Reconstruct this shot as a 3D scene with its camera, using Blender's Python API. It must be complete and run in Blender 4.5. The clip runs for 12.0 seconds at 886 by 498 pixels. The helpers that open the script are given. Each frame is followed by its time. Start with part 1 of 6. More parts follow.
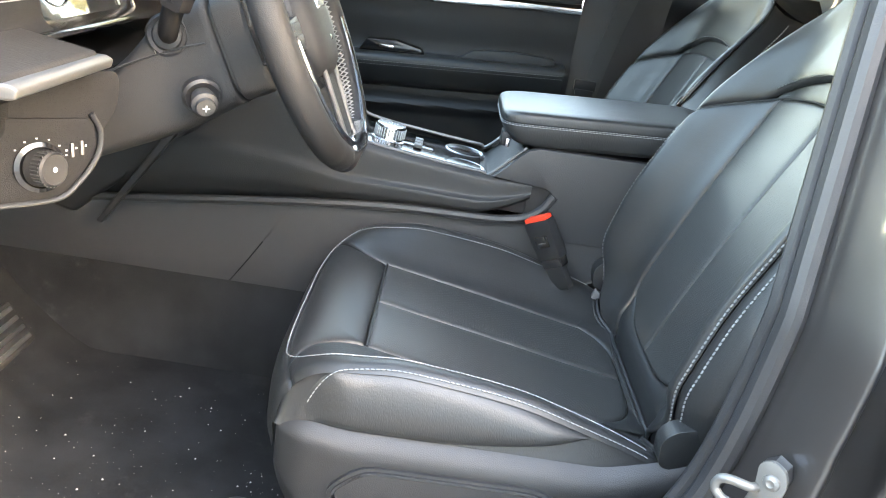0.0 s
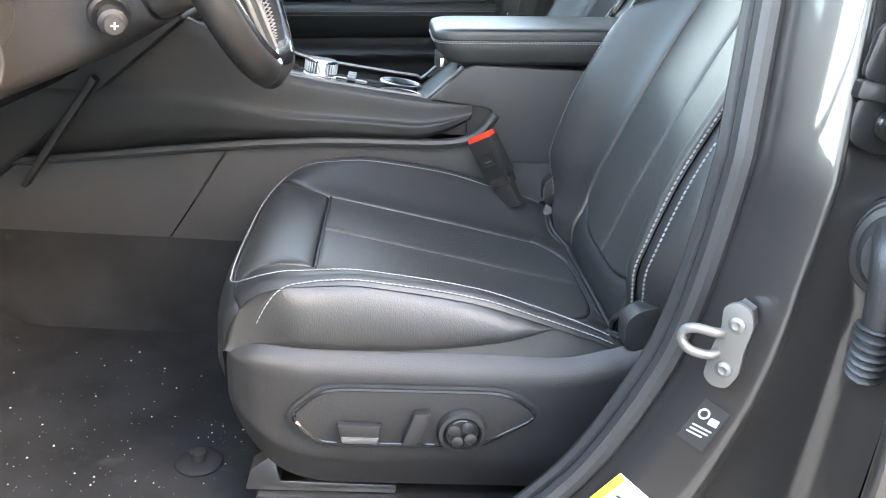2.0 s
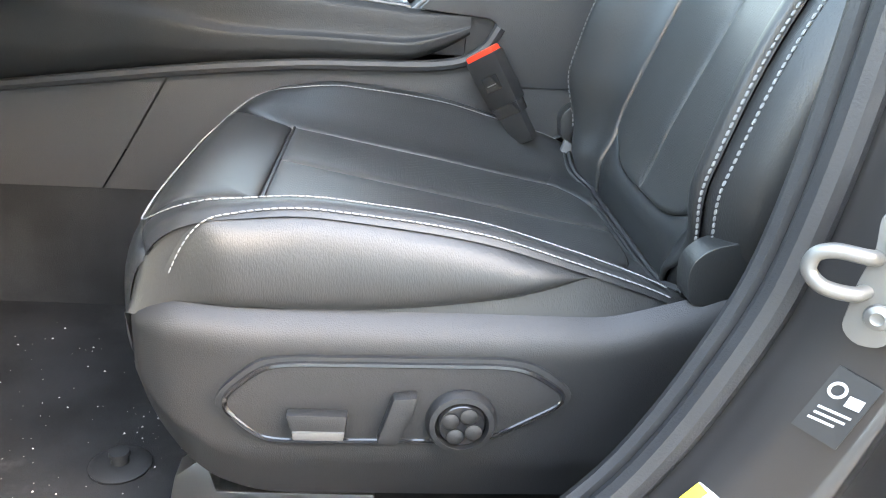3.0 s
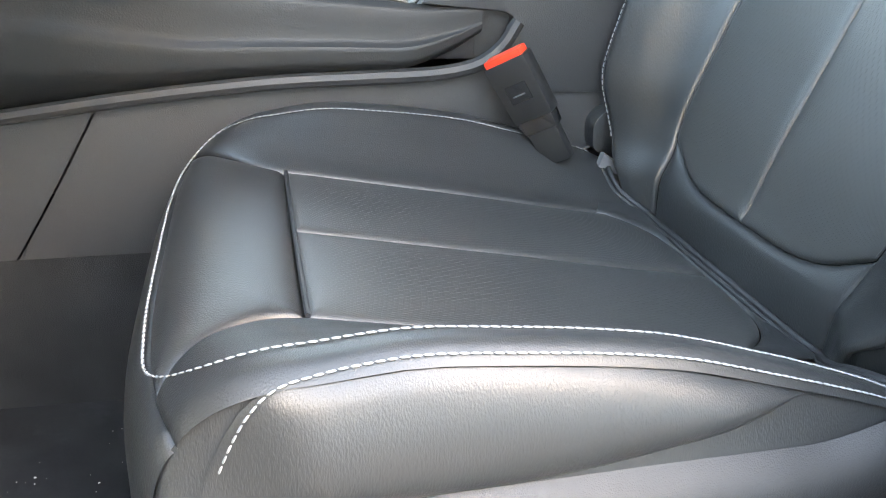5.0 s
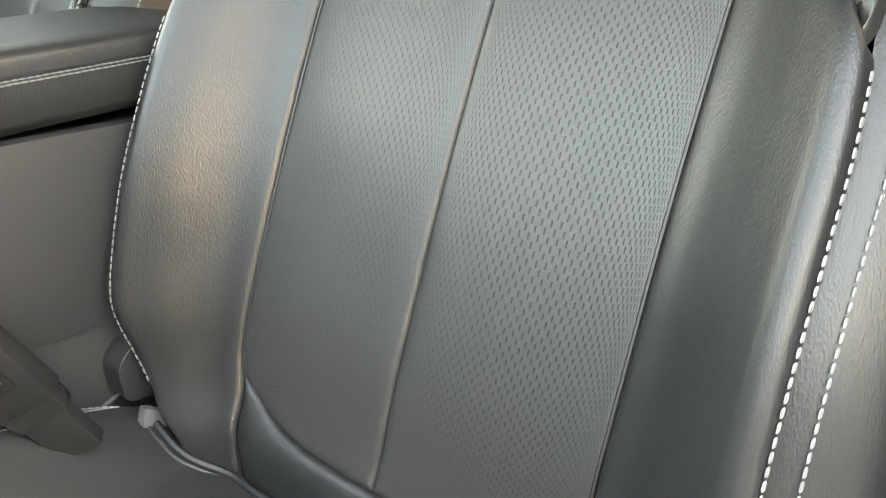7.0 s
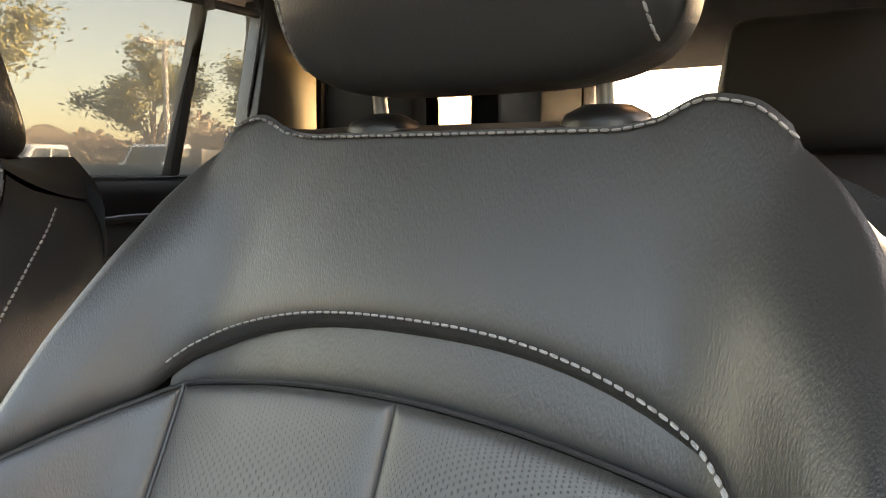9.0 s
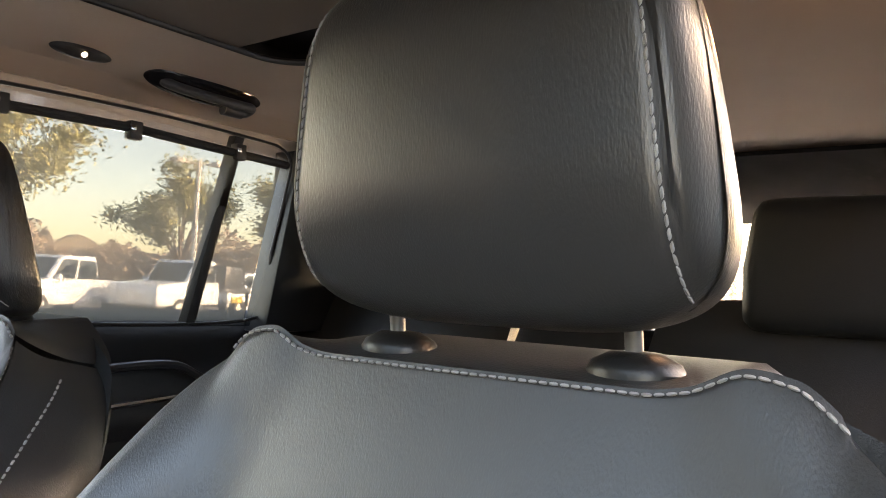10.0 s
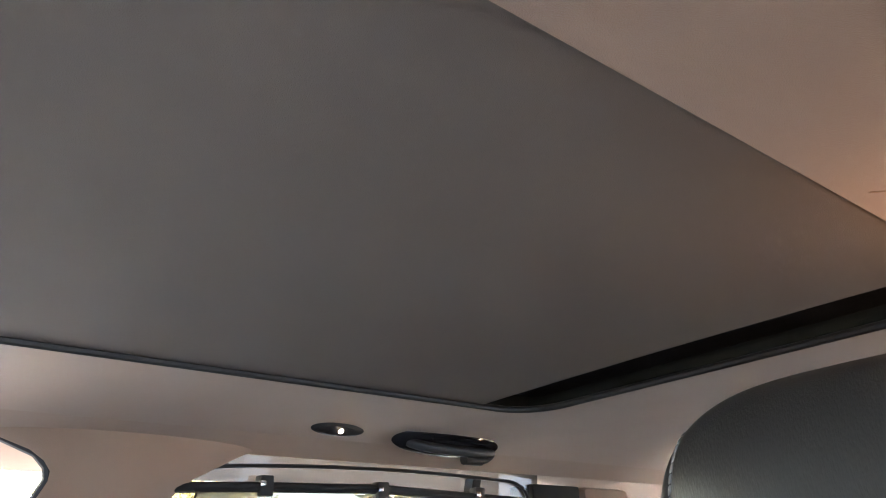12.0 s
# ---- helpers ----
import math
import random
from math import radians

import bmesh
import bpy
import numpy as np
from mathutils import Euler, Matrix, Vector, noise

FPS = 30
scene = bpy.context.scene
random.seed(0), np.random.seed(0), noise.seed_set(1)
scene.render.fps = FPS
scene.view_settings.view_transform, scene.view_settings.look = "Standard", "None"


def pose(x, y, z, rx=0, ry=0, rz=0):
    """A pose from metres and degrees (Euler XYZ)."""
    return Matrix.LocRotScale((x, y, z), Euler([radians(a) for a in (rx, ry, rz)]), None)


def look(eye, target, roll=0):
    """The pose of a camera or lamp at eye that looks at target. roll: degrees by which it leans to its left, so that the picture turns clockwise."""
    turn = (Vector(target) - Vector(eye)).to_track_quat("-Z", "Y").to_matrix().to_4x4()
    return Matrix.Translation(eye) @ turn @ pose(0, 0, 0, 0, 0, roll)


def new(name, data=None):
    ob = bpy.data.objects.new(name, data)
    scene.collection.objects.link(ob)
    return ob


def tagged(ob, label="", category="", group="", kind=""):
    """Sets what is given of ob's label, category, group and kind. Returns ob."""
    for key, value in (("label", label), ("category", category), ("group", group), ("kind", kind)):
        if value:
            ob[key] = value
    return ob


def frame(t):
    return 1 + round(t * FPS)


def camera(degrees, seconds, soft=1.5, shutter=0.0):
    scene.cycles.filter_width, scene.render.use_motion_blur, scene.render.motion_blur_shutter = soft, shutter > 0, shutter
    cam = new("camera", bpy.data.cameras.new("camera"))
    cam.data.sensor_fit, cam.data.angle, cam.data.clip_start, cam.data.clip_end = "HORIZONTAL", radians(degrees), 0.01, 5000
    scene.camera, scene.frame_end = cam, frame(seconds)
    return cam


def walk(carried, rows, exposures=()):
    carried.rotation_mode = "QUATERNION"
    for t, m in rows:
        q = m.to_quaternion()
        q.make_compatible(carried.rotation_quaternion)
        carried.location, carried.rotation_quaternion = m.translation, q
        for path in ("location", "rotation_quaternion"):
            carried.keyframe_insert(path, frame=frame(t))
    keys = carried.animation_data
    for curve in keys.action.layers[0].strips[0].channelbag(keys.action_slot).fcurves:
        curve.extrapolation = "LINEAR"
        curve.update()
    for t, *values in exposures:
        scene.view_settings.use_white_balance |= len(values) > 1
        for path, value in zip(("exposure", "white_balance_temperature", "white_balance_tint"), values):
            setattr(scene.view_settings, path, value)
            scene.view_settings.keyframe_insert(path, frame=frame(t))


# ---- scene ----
cam = camera(58.0, 12.0, soft=1.0)
PATH = [
    (0, (-0.35, -1.121, 1.327), (-0.293, 0.747, 0.614), 9.6),
    (0.5, (-0.361, -1.224, 1.351), (-0.251, 0.645, 0.647), 7.9),
    (1, (-0.358, -1.264, 1.357), (-0.204, 0.606, 0.665), 6.7),
    (1.5, (-0.347, -1.255, 1.336), (-0.183, 0.607, 0.623), 5.8),
    (2, (-0.322, -1.124, 1.218), (-0.156, 0.73, 0.486), 4.8),
    (2.5, (-0.284, -0.976, 1.119), (-0.127, 0.871, 0.37), 4.1),
    (4.5, (-0.344, -0.741, 1.015), (-0.073, 1.086, 0.249), 3.4),
    (5, (-0.427, -0.628, 1.066), (0.009, 1.14, 0.239), 2.3),
    (5.5, (-0.438, -0.525, 1.094), (0.249, 1.136, 0.217), 2.0),
    (6, (-0.406, -0.431, 1.108), (0.598, 1.063, 0.236), 1.6),
    (6.5, (-0.362, -0.382, 1.106), (0.876, 0.989, 0.339), 1.1),
    (7, (-0.315, -0.345, 1.15), (1.137, 0.856, 0.44), 0.2),
    (7.2, (-0.296, -0.32, 1.171), (1.194, 0.843, 0.516), -0.3),
    (7.5, (-0.254, -0.309, 1.211), (1.264, 0.843, 0.603), -0.7),
    (7.7, (-0.236, -0.301, 1.237), (1.307, 0.832, 0.658), -1.3),
    (9.3, (-0.132, -0.252, 1.335), (1.502, 0.894, 1.222), 1.0),
    (9.5, (-0.129, -0.246, 1.347), (1.503, 0.909, 1.295), 1.6),
    (10, (-0.121, -0.247, 1.382), (1.486, 0.94, 1.486), 2.7),
    (10.5, (-0.101, -0.231, 1.41), (1.465, 0.988, 1.66), 2.4),
    (11, (-0.118, -0.203, 1.436), (1.372, 1.049, 1.901), 2.0),
    (11.5, (-0.14, -0.188, 1.453), (1.217, 1.137, 2.088), -1.1),
    (12, (-0.189, -0.176, 1.476), (1.01, 1.221, 2.254), -2.4),
]
walk(cam, [(t, look(eye, target, roll)) for t, eye, target, roll in PATH], exposures=[(0, 6.12, 8700, 13), (1.5, 5.9, 8600, 17), (2.5, 6.35, 9100, 15), (4.5, 6.4, 9100, 14), (5, 6.38, 9000, 14), (6.0, 6.6, 11200, 17), (6.5, 6.7, 12500, 19), (7.5, 6.25, 13500, 19), (9.5, 5.6, 9900, 25), (10.7, 6.55, 8500, 24), (11.5, 6.65, 7700, 18), (12, 6.6, 7200, 18)])

# ---- world, sun and exposure ----
world = bpy.data.worlds.new("world")
scene.world = world
world.use_nodes = True
wn, wl = world.node_tree.nodes, world.node_tree.links
sky = wn.new("ShaderNodeTexSky")
sky.sky_type = "NISHITA"
sky.sun_disc = False
sky.sun_elevation = radians(18)
sky.sun_rotation = radians(135)
sky.air_density = 1.0
sky.dust_density = 1.2
wl.new(sky.outputs["Color"], wn["Background"].inputs["Color"])
wn["Background"].inputs["Strength"].default_value = 0.15
sun = new("sun", bpy.data.lights.new("sun", "SUN"))
sun.data.energy = 2.7
sun.data.angle = radians(0.6)
sun.data.color = (1.0, 0.88, 0.72)
sun.matrix_world = look((20, -20, 9.2), (0, 0, 0))


# ---- helpers of this scene ----
def smooth_all(bm):
    for f in bm.faces:
        f.smooth = True


def part(name, bm, material, parent=None, label="", flat=False, sharp=35):
    """Links a bmesh as one mesh object under a thing or a part."""
    me = bpy.data.meshes.new(name)
    if not flat:
        smooth_all(bm)
        for e in bm.edges:
            if len(e.link_faces) == 2 and e.calc_face_angle(0) > radians(sharp):
                e.smooth = False
    bm.to_mesh(me)
    bm.free()
    if material:
        me.materials.append(material)
    ob = new(name, me)
    if parent:
        ob.parent = parent
    if label:
        ob["label"] = label
    return ob


def thing(name, label, category, at=(0, 0, 0), group="", kind=""):
    """An Empty at the base of a thing, that parents its parts."""
    ob = new(name)
    ob.empty_display_size = 0.05
    ob.location = at
    return tagged(ob, label, category, group, kind)


def lerp(table, x):
    """Smooth value of a table of (x, value) at x: cubic, without overshoot."""
    if x <= table[0][0]:
        return table[0][1]
    if x >= table[-1][0]:
        return table[-1][1]
    i = next(k for k in range(len(table) - 1) if x <= table[k + 1][0])

    def slope(k):
        if k <= 0 or k >= len(table) - 1:
            return 0.0 if len(table) > 2 else (table[1][1] - table[0][1]) / (table[1][0] - table[0][0])
        s0 = (table[k][1] - table[k - 1][1]) / (table[k][0] - table[k - 1][0])
        s1 = (table[k + 1][1] - table[k][1]) / (table[k + 1][0] - table[k][0])
        return 0.0 if s0 * s1 <= 0 else 2 * s0 * s1 / (s0 + s1)

    (x0, v0), (x1, v1) = table[i], table[i + 1]
    h = x1 - x0
    k = (x - x0) / h
    m0 = slope(i) if i else (v1 - v0) / h
    m1 = slope(i + 1) if i + 2 < len(table) else (v1 - v0) / h
    return (2 * k ** 3 - 3 * k * k + 1) * v0 + (k ** 3 - 2 * k * k + k) * h * m0 + (3 * k * k - 2 * k ** 3) * v1 + (k ** 3 - k * k) * h * m1


def catmull(pts, n):
    """n points evenly spread in parameter along a smooth curve through pts."""
    pts = [Vector(p) for p in pts]
    out = []
    m = len(pts) - 1
    for i in range(n):
        s = i / (n - 1) * m
        k = min(int(s), m - 1)
        f = s - k
        p1, p2 = pts[k], pts[k + 1]
        p0 = pts[k - 1] if k else p1 * 2 - p2
        p3 = pts[k + 2] if k + 2 <= m else p2 * 2 - p1
        out.append(0.5 * (2 * p1 + (p2 - p0) * f + (2 * p0 - 5 * p1 + 4 * p2 - p3) * f * f + (3 * p1 - p0 - 3 * p2 + p3) * f ** 3))
    return out


def surface(fn, nu, nv, close_v=False, uv=None):
    """A grid of faces over fn(p, q), p and q from 0 to 1. uv: metres along p and q."""
    bm = bmesh.new()
    layer = bm.loops.layers.uv.new("UVMap") if uv else None
    rows = [[bm.verts.new(fn(i / nu, j / nv)) for j in range(nv + (0 if close_v else 1))] for i in range(nu + 1)]
    for i in range(nu):
        for j in range(nv):
            k = (j + 1) % len(rows[0])
            f = bm.faces.new((rows[i][j], rows[i + 1][j], rows[i + 1][k], rows[i][k]))
            if layer:
                for lo, (a, b) in zip(f.loops, ((i, j), (i + 1, j), (i + 1, j + 1), (i, j + 1))):
                    lo[layer].uv = (a / nu * uv[0], b / nv * uv[1])
    return bm


def thicken(bm, depth):
    """Gives an open sheet a thickness, away from its normals."""
    bmesh.ops.recalc_face_normals(bm, faces=bm.faces)
    bmesh.ops.solidify(bm, geom=bm.faces[:], thickness=depth)
    bmesh.ops.recalc_face_normals(bm, faces=bm.faces)
    return bm


def tube(pts, r, sides=10, closed=False, flatten=1.0, caps=True):
    """A round bar along points; r is a number or a list of radii."""
    pts = [Vector(p) for p in pts]
    n = len(pts)
    rr = r if isinstance(r, (list, tuple)) else [r] * n
    bm = bmesh.new()
    rings = []
    ref = None
    for i, p in enumerate(pts):
        a = pts[(i - 1) % n] if closed or i else p
        b = pts[(i + 1) % n] if closed or i < n - 1 else p
        d = (b - a).normalized()
        if ref is None:
            ref = d.orthogonal().normalized()
        ref = (ref - d * ref.dot(d)).normalized()
        side = d.cross(ref)
        rings.append([bm.verts.new(p + ref * math.cos(t) * rr[i] + side * math.sin(t) * rr[i] * flatten)
                      for t in (math.tau * k / sides for k in range(sides))])
    for i in range(n if closed else n - 1):
        r0, r1 = rings[i], rings[(i + 1) % n]
        for k in range(sides):
            bm.faces.new((r0[k], r0[(k + 1) % sides], r1[(k + 1) % sides], r1[k]))
    if caps and not closed:
        bm.faces.new(rings[0][::-1])
        bm.faces.new(rings[-1])
    bmesh.ops.recalc_face_normals(bm, faces=bm.faces)
    return bm


def prism(outline, lo, hi, axis="y", bevel=0.0, seg=2):
    """A plate: a closed outline in the other two axes, drawn out from lo to hi along axis."""
    bm = bmesh.new()

    def at(p, d):
        return {"x": (d, p[0], p[1]), "y": (p[0], d, p[1]), "z": (p[0], p[1], d)}[axis]

    a = [bm.verts.new(at(p, lo)) for p in outline]
    b = [bm.verts.new(at(p, hi)) for p in outline]
    bm.faces.new(a)
    bm.faces.new(b[::-1])
    for i in range(len(a)):
        j = (i + 1) % len(a)
        bm.faces.new((a[i], b[i], b[j], a[j]))
    bmesh.ops.recalc_face_normals(bm, faces=bm.faces)
    if bevel:
        bmesh.ops.bevel(bm, geom=bm.edges[:], offset=bevel, segments=seg, affect="EDGES", profile=0.6, clamp_overlap=True)
    return bm


def block(x0, x1, y0, y1, z0, z1, bevel=0.004, seg=2):
    return prism([(x0, y0), (x1, y0), (x1, y1), (x0, y1)], z0, z1, "z", bevel, seg)


def disc(r, depth, sides=32, bevel=0.0, inner=0.0):
    """A round plate on z = 0, depth high; with a hole if inner is given."""
    bm = bmesh.new()
    prof = [(inner, 0), (r, 0), (r, depth - bevel), (r - bevel * 0.3, depth - bevel * 0.3), (r - bevel, depth), (inner, depth)] if bevel else [(inner, 0), (r, 0), (r, depth), (inner, depth)]
    return lathe(prof, sides, closed=inner > 0)


def lathe(prof, sides=32, closed=False):
    """A turned body round z from a profile of (radius, height)."""
    bm = bmesh.new()
    rings = []
    for r, z in prof:
        if r < 1e-6:
            rings.append([bm.verts.new((0, 0, z))])
        else:
            rings.append([bm.verts.new((r * math.cos(t), r * math.sin(t), z)) for t in (math.tau * k / sides for k in range(sides))])
    pairs = list(zip(rings, rings[1:])) + ([(rings[-1], rings[0])] if closed else [])
    for a, b in pairs:
        for k in range(sides):
            j = (k + 1) % sides
            if len(a) == 1 and len(b) == 1:
                continue
            if len(a) == 1:
                bm.faces.new((a[0], b[k], b[j]))
            elif len(b) == 1:
                bm.faces.new((a[k], a[j], b[0]))
            else:
                bm.faces.new((a[k], a[j], b[j], b[k]))
    bmesh.ops.recalc_face_normals(bm, faces=bm.faces)
    return bm


def moved(bm, m):
    bmesh.ops.transform(bm, matrix=m, verts=bm.verts)
    return bm


def joined(*bms):
    out = bms[0]
    for b in bms[1:]:
        me = bpy.data.meshes.new("tmp")
        b.to_mesh(me)
        b.free()
        out.from_mesh(me)
        bpy.data.meshes.remove(me)
    return out


def facing(d, at=(0, 0, 0), spin=0.0):
    """A pose whose z axis points along d."""
    return Matrix.Translation(at) @ Vector(d).to_track_quat("Z", "Y").to_matrix().to_4x4() @ Matrix.Rotation(spin, 4, "Z")


def stitches(pts, pitch=0.0066, length=0.0050, r=0.0007, wide=0.0011, slant=0.0006, face=None):
    """A row of single flat stitches along points, as one bmesh."""
    verts, faces = [], []
    pts = [Vector(p) for p in pts]
    walked, nextat = 0.0, 0.0
    for a, b in zip(pts, pts[1:]):
        seg = (b - a).length
        if seg < 1e-7:
            continue
        d = (b - a) / seg
        up = Vector((0, 0, 1)) if abs(d.z) < 0.85 else Vector((-1, 0, 0))
        s = d.cross(face or up).normalized()
        u = s.cross(d)
        while nextat < walked + seg:
            c = a + d * (nextat - walked)
            n = len(verts)
            for k, rr in ((-0.5, 0.6), (-0.3, 1.0), (0.3, 1.0), (0.5, 0.6)):
                o = c + d * (k * length)
                for t in range(6):
                    w = math.tau * t / 6
                    verts.append(o + s * (math.cos(w) * wide * rr) + u * (math.sin(w) * r * rr) + d * (math.cos(w) * slant))
            for k in range(3):
                for t in range(6):
                    faces.append((n + k * 6 + t, n + k * 6 + (t + 1) % 6, n + k * 6 + 6 + (t + 1) % 6, n + k * 6 + 6 + t))
            faces.append(tuple(n + t for t in range(5, -1, -1)))
            faces.append(tuple(n + 18 + t for t in range(6)))
            nextat += pitch
        walked += seg
    me = bpy.data.meshes.new("tmp")
    me.from_pydata([tuple(v) for v in verts], [], faces)
    bm = bmesh.new()
    bm.from_mesh(me)
    bpy.data.meshes.remove(me)
    return bm


def rounded(poly, r, seg=5):
    """A closed outline with its corners rounded."""
    out = []
    n = len(poly)
    for i in range(n):
        a, b, c = (Vector((*poly[(i + d) % n], 0)) for d in (-1, 0, 1))
        p = b + (a - b).normalized() * min(r, (a - b).length * 0.45)
        q = b + (c - b).normalized() * min(r, (c - b).length * 0.45)
        for k in range(seg + 1):
            t = k / seg
            v = p * (1 - t) ** 2 + b * 2 * t * (1 - t) + q * t * t
            out.append((v.x, v.y))
    return out


# ---- materials ----
def material(name, color, rough=0.5, metal=0.0, grain=0.0, scale=400.0, stain=0.0, coat=0.0, stretch=(1, 1, 1), spec=0.5, stain_scale=5.0, detail=3.0, sheen=0.0):
    """A principled surface whose colour, gloss and relief vary at two scales."""
    m = bpy.data.materials.new(name)
    m.use_nodes = True
    n, l = m.node_tree.nodes, m.node_tree.links
    b = n["Principled BSDF"]
    b.inputs["Metallic"].default_value = metal
    b.inputs["Specular IOR Level"].default_value = spec
    b.inputs["Coat Weight"].default_value = coat
    b.inputs["Coat Roughness"].default_value = 0.05
    b.inputs["Sheen Weight"].default_value = sheen
    co = n.new("ShaderNodeTexCoord")
    big = n.new("ShaderNodeTexNoise")
    big.inputs["Scale"].default_value = stain_scale
    big.inputs["Detail"].default_value = 4
    l.new(co.outputs["Object"], big.inputs["Vector"])
    ramp = n.new("ShaderNodeMapRange")
    ramp.inputs["From Min"].default_value, ramp.inputs["From Max"].default_value = 0.3, 0.7
    ramp.inputs["To Min"].default_value, ramp.inputs["To Max"].default_value = 1 - stain, 1 + stain
    l.new(big.outputs["Fac"], ramp.inputs["Value"])
    mul = n.new("ShaderNodeVectorMath")
    mul.operation = "SCALE"
    mul.inputs[0].default_value = color
    l.new(ramp.outputs["Result"], mul.inputs["Scale"])
    l.new(mul.outputs["Vector"], b.inputs["Base Color"])
    rr = n.new("ShaderNodeMapRange")
    rr.inputs["To Min"].default_value, rr.inputs["To Max"].default_value = max(rough - 0.06, 0.01), rough + 0.06
    l.new(big.outputs["Fac"], rr.inputs["Value"])
    l.new(rr.outputs["Result"], b.inputs["Roughness"])
    if grain:
        mp = n.new("ShaderNodeMapping")
        mp.inputs["Scale"].default_value = stretch
        l.new(co.outputs["Object"], mp.inputs["Vector"])
        fine = n.new("ShaderNodeTexNoise")
        fine.inputs["Scale"].default_value = scale
        fine.inputs["Detail"].default_value = detail
        l.new(mp.outputs["Vector"], fine.inputs["Vector"])
        bump = n.new("ShaderNodeBump")
        bump.inputs["Strength"].default_value = grain
        bump.inputs["Distance"].default_value = 0.001
        l.new(fine.outputs["Fac"], bump.inputs["Height"])
        l.new(bump.outputs["Normal"], b.inputs["Normal"])
    return m


def perforated(name, color, rough, pitch=0.0020):
    """Leather with rows of small slots, laid out on the sheet's own metres."""
    m = material(name, color, rough, grain=0.25, scale=900)
    n, l = m.node_tree.nodes, m.node_tree.links
    b = n["Principled BSDF"]
    uv = n.new("ShaderNodeUVMap")
    sep = n.new("ShaderNodeSeparateXYZ")
    l.new(uv.outputs["UV"], sep.inputs["Vector"])

    def op(kind, a, c=None, **kw):
        node = n.new("ShaderNodeMath")
        node.operation = kind
        for s, v in ((0, a), (1, c)):
            if v is None:
                continue
            if isinstance(v, (int, float)):
                node.inputs[s].default_value = v
            else:
                l.new(v, node.inputs[s])
        return node.outputs[0]

    row = op("DIVIDE", sep.outputs["Y"], pitch)
    idx = op("FLOOR", row)
    odd = op("MULTIPLY", op("MODULO", idx, 2.0), 0.5)
    col = op("FRACT", op("ADD", op("DIVIDE", sep.outputs["X"], pitch * 3.0), odd))
    fr = op("FRACT", row)
    dx = op("MAXIMUM", op("SUBTRACT", op("MULTIPLY", op("ABSOLUTE", op("SUBTRACT", col, 0.5)), 3.0), 0.42), 0.0)
    dy = op("SUBTRACT", fr, 0.5)
    d = op("SQRT", op("ADD", op("MULTIPLY", dx, dx), op("MULTIPLY", dy, dy)))
    hole = n.new("ShaderNodeMapRange")
    hole.inputs["From Min"].default_value, hole.inputs["From Max"].default_value = 0.07, 0.17
    l.new(d, hole.inputs["Value"])
    old = b.inputs["Base Color"].links[0].from_socket
    mix = n.new("ShaderNodeVectorMath")
    mix.operation = "SCALE"
    l.new(old, mix.inputs[0])
    l.new(op("ADD", op("MULTIPLY", hole.outputs["Result"], 0.9), 0.1), mix.inputs["Scale"])
    l.new(mix.outputs["Vector"], b.inputs["Base Color"])
    bump = n.new("ShaderNodeBump")
    bump.inputs["Strength"].default_value = 0.8
    bump.inputs["Distance"].default_value = 0.0006
    l.new(hole.outputs["Result"], bump.inputs["Height"])
    l.new(b.inputs["Normal"].links[0].from_socket, bump.inputs["Normal"])
    l.new(bump.outputs["Normal"], b.inputs["Normal"])
    return m


def glass(name, tint, gloss=0.08):
    """A thin tinted pane: clear through, with a faint mirror."""
    m = bpy.data.materials.new(name)
    m.use_nodes = True
    n, l = m.node_tree.nodes, m.node_tree.links
    out = n["Material Output"]
    t = n.new("ShaderNodeBsdfTransparent")
    t.inputs["Color"].default_value = (*tint, 1)
    g = n.new("ShaderNodeBsdfGlossy")
    g.inputs["Roughness"].default_value = 0.02
    fr = n.new("ShaderNodeFresnel")
    fr.inputs["IOR"].default_value = 1.45
    mix = n.new("ShaderNodeMixShader")
    l.new(fr.outputs["Fac"], mix.inputs["Fac"])
    l.new(t.outputs["BSDF"], mix.inputs[1])
    l.new(g.outputs["BSDF"], mix.inputs[2])
    l.new(mix.outputs["Shader"], out.inputs["Surface"])
    return m


LEATHER = material("black_leather", (0.021, 0.0215, 0.0217), 0.37, grain=0.34, scale=900, stain=0.15, stretch=(1, 1, 0.22), spec=0.4)
PERF = perforated("perforated_leather", (0.03, 0.03, 0.029), 0.42)
LEATHER_SIDE = material("dark_vinyl", (0.016, 0.0165, 0.017), 0.5, grain=0.35, scale=520, stain=0.1, spec=0.3)
PLASTIC = material("black_moulded_plastic", (0.014, 0.014, 0.0147), 0.47, grain=0.35, scale=900, stain=0.12, spec=0.35)
WHEEL_SKIN = material("matt_wheel_leather", (0.014, 0.014, 0.0145), 0.6, grain=0.4, scale=900, stain=0.1, spec=0.25)
PLASTIC_MATT = material("matt_grained_plastic", (0.014, 0.014, 0.0146), 0.65, grain=0.45, scale=800, stain=0.1, spec=0.3)
PLASTIC_SOFT = material("dark_soft_plastic", (0.023, 0.023, 0.024), 0.58, grain=0.4, scale=700, stain=0.1)
PLASTIC_GLOSS = material("piano_black_plastic", (0.012, 0.012, 0.013), 0.12, stain=0.05)
HINGE_GREY = material("mid_grey_moulded_plastic", (0.085, 0.085, 0.087), 0.5, stain=0.08)
PLASTIC_GREY = material("grey_moulded_plastic", (0.33, 0.33, 0.34), 0.5, stain=0.06)
CARPET = material("black_carpet", (0.016, 0.0165, 0.0175), 0.95, grain=1.0, scale=1400, stain=0.35, spec=0.1, stain_scale=9.0)


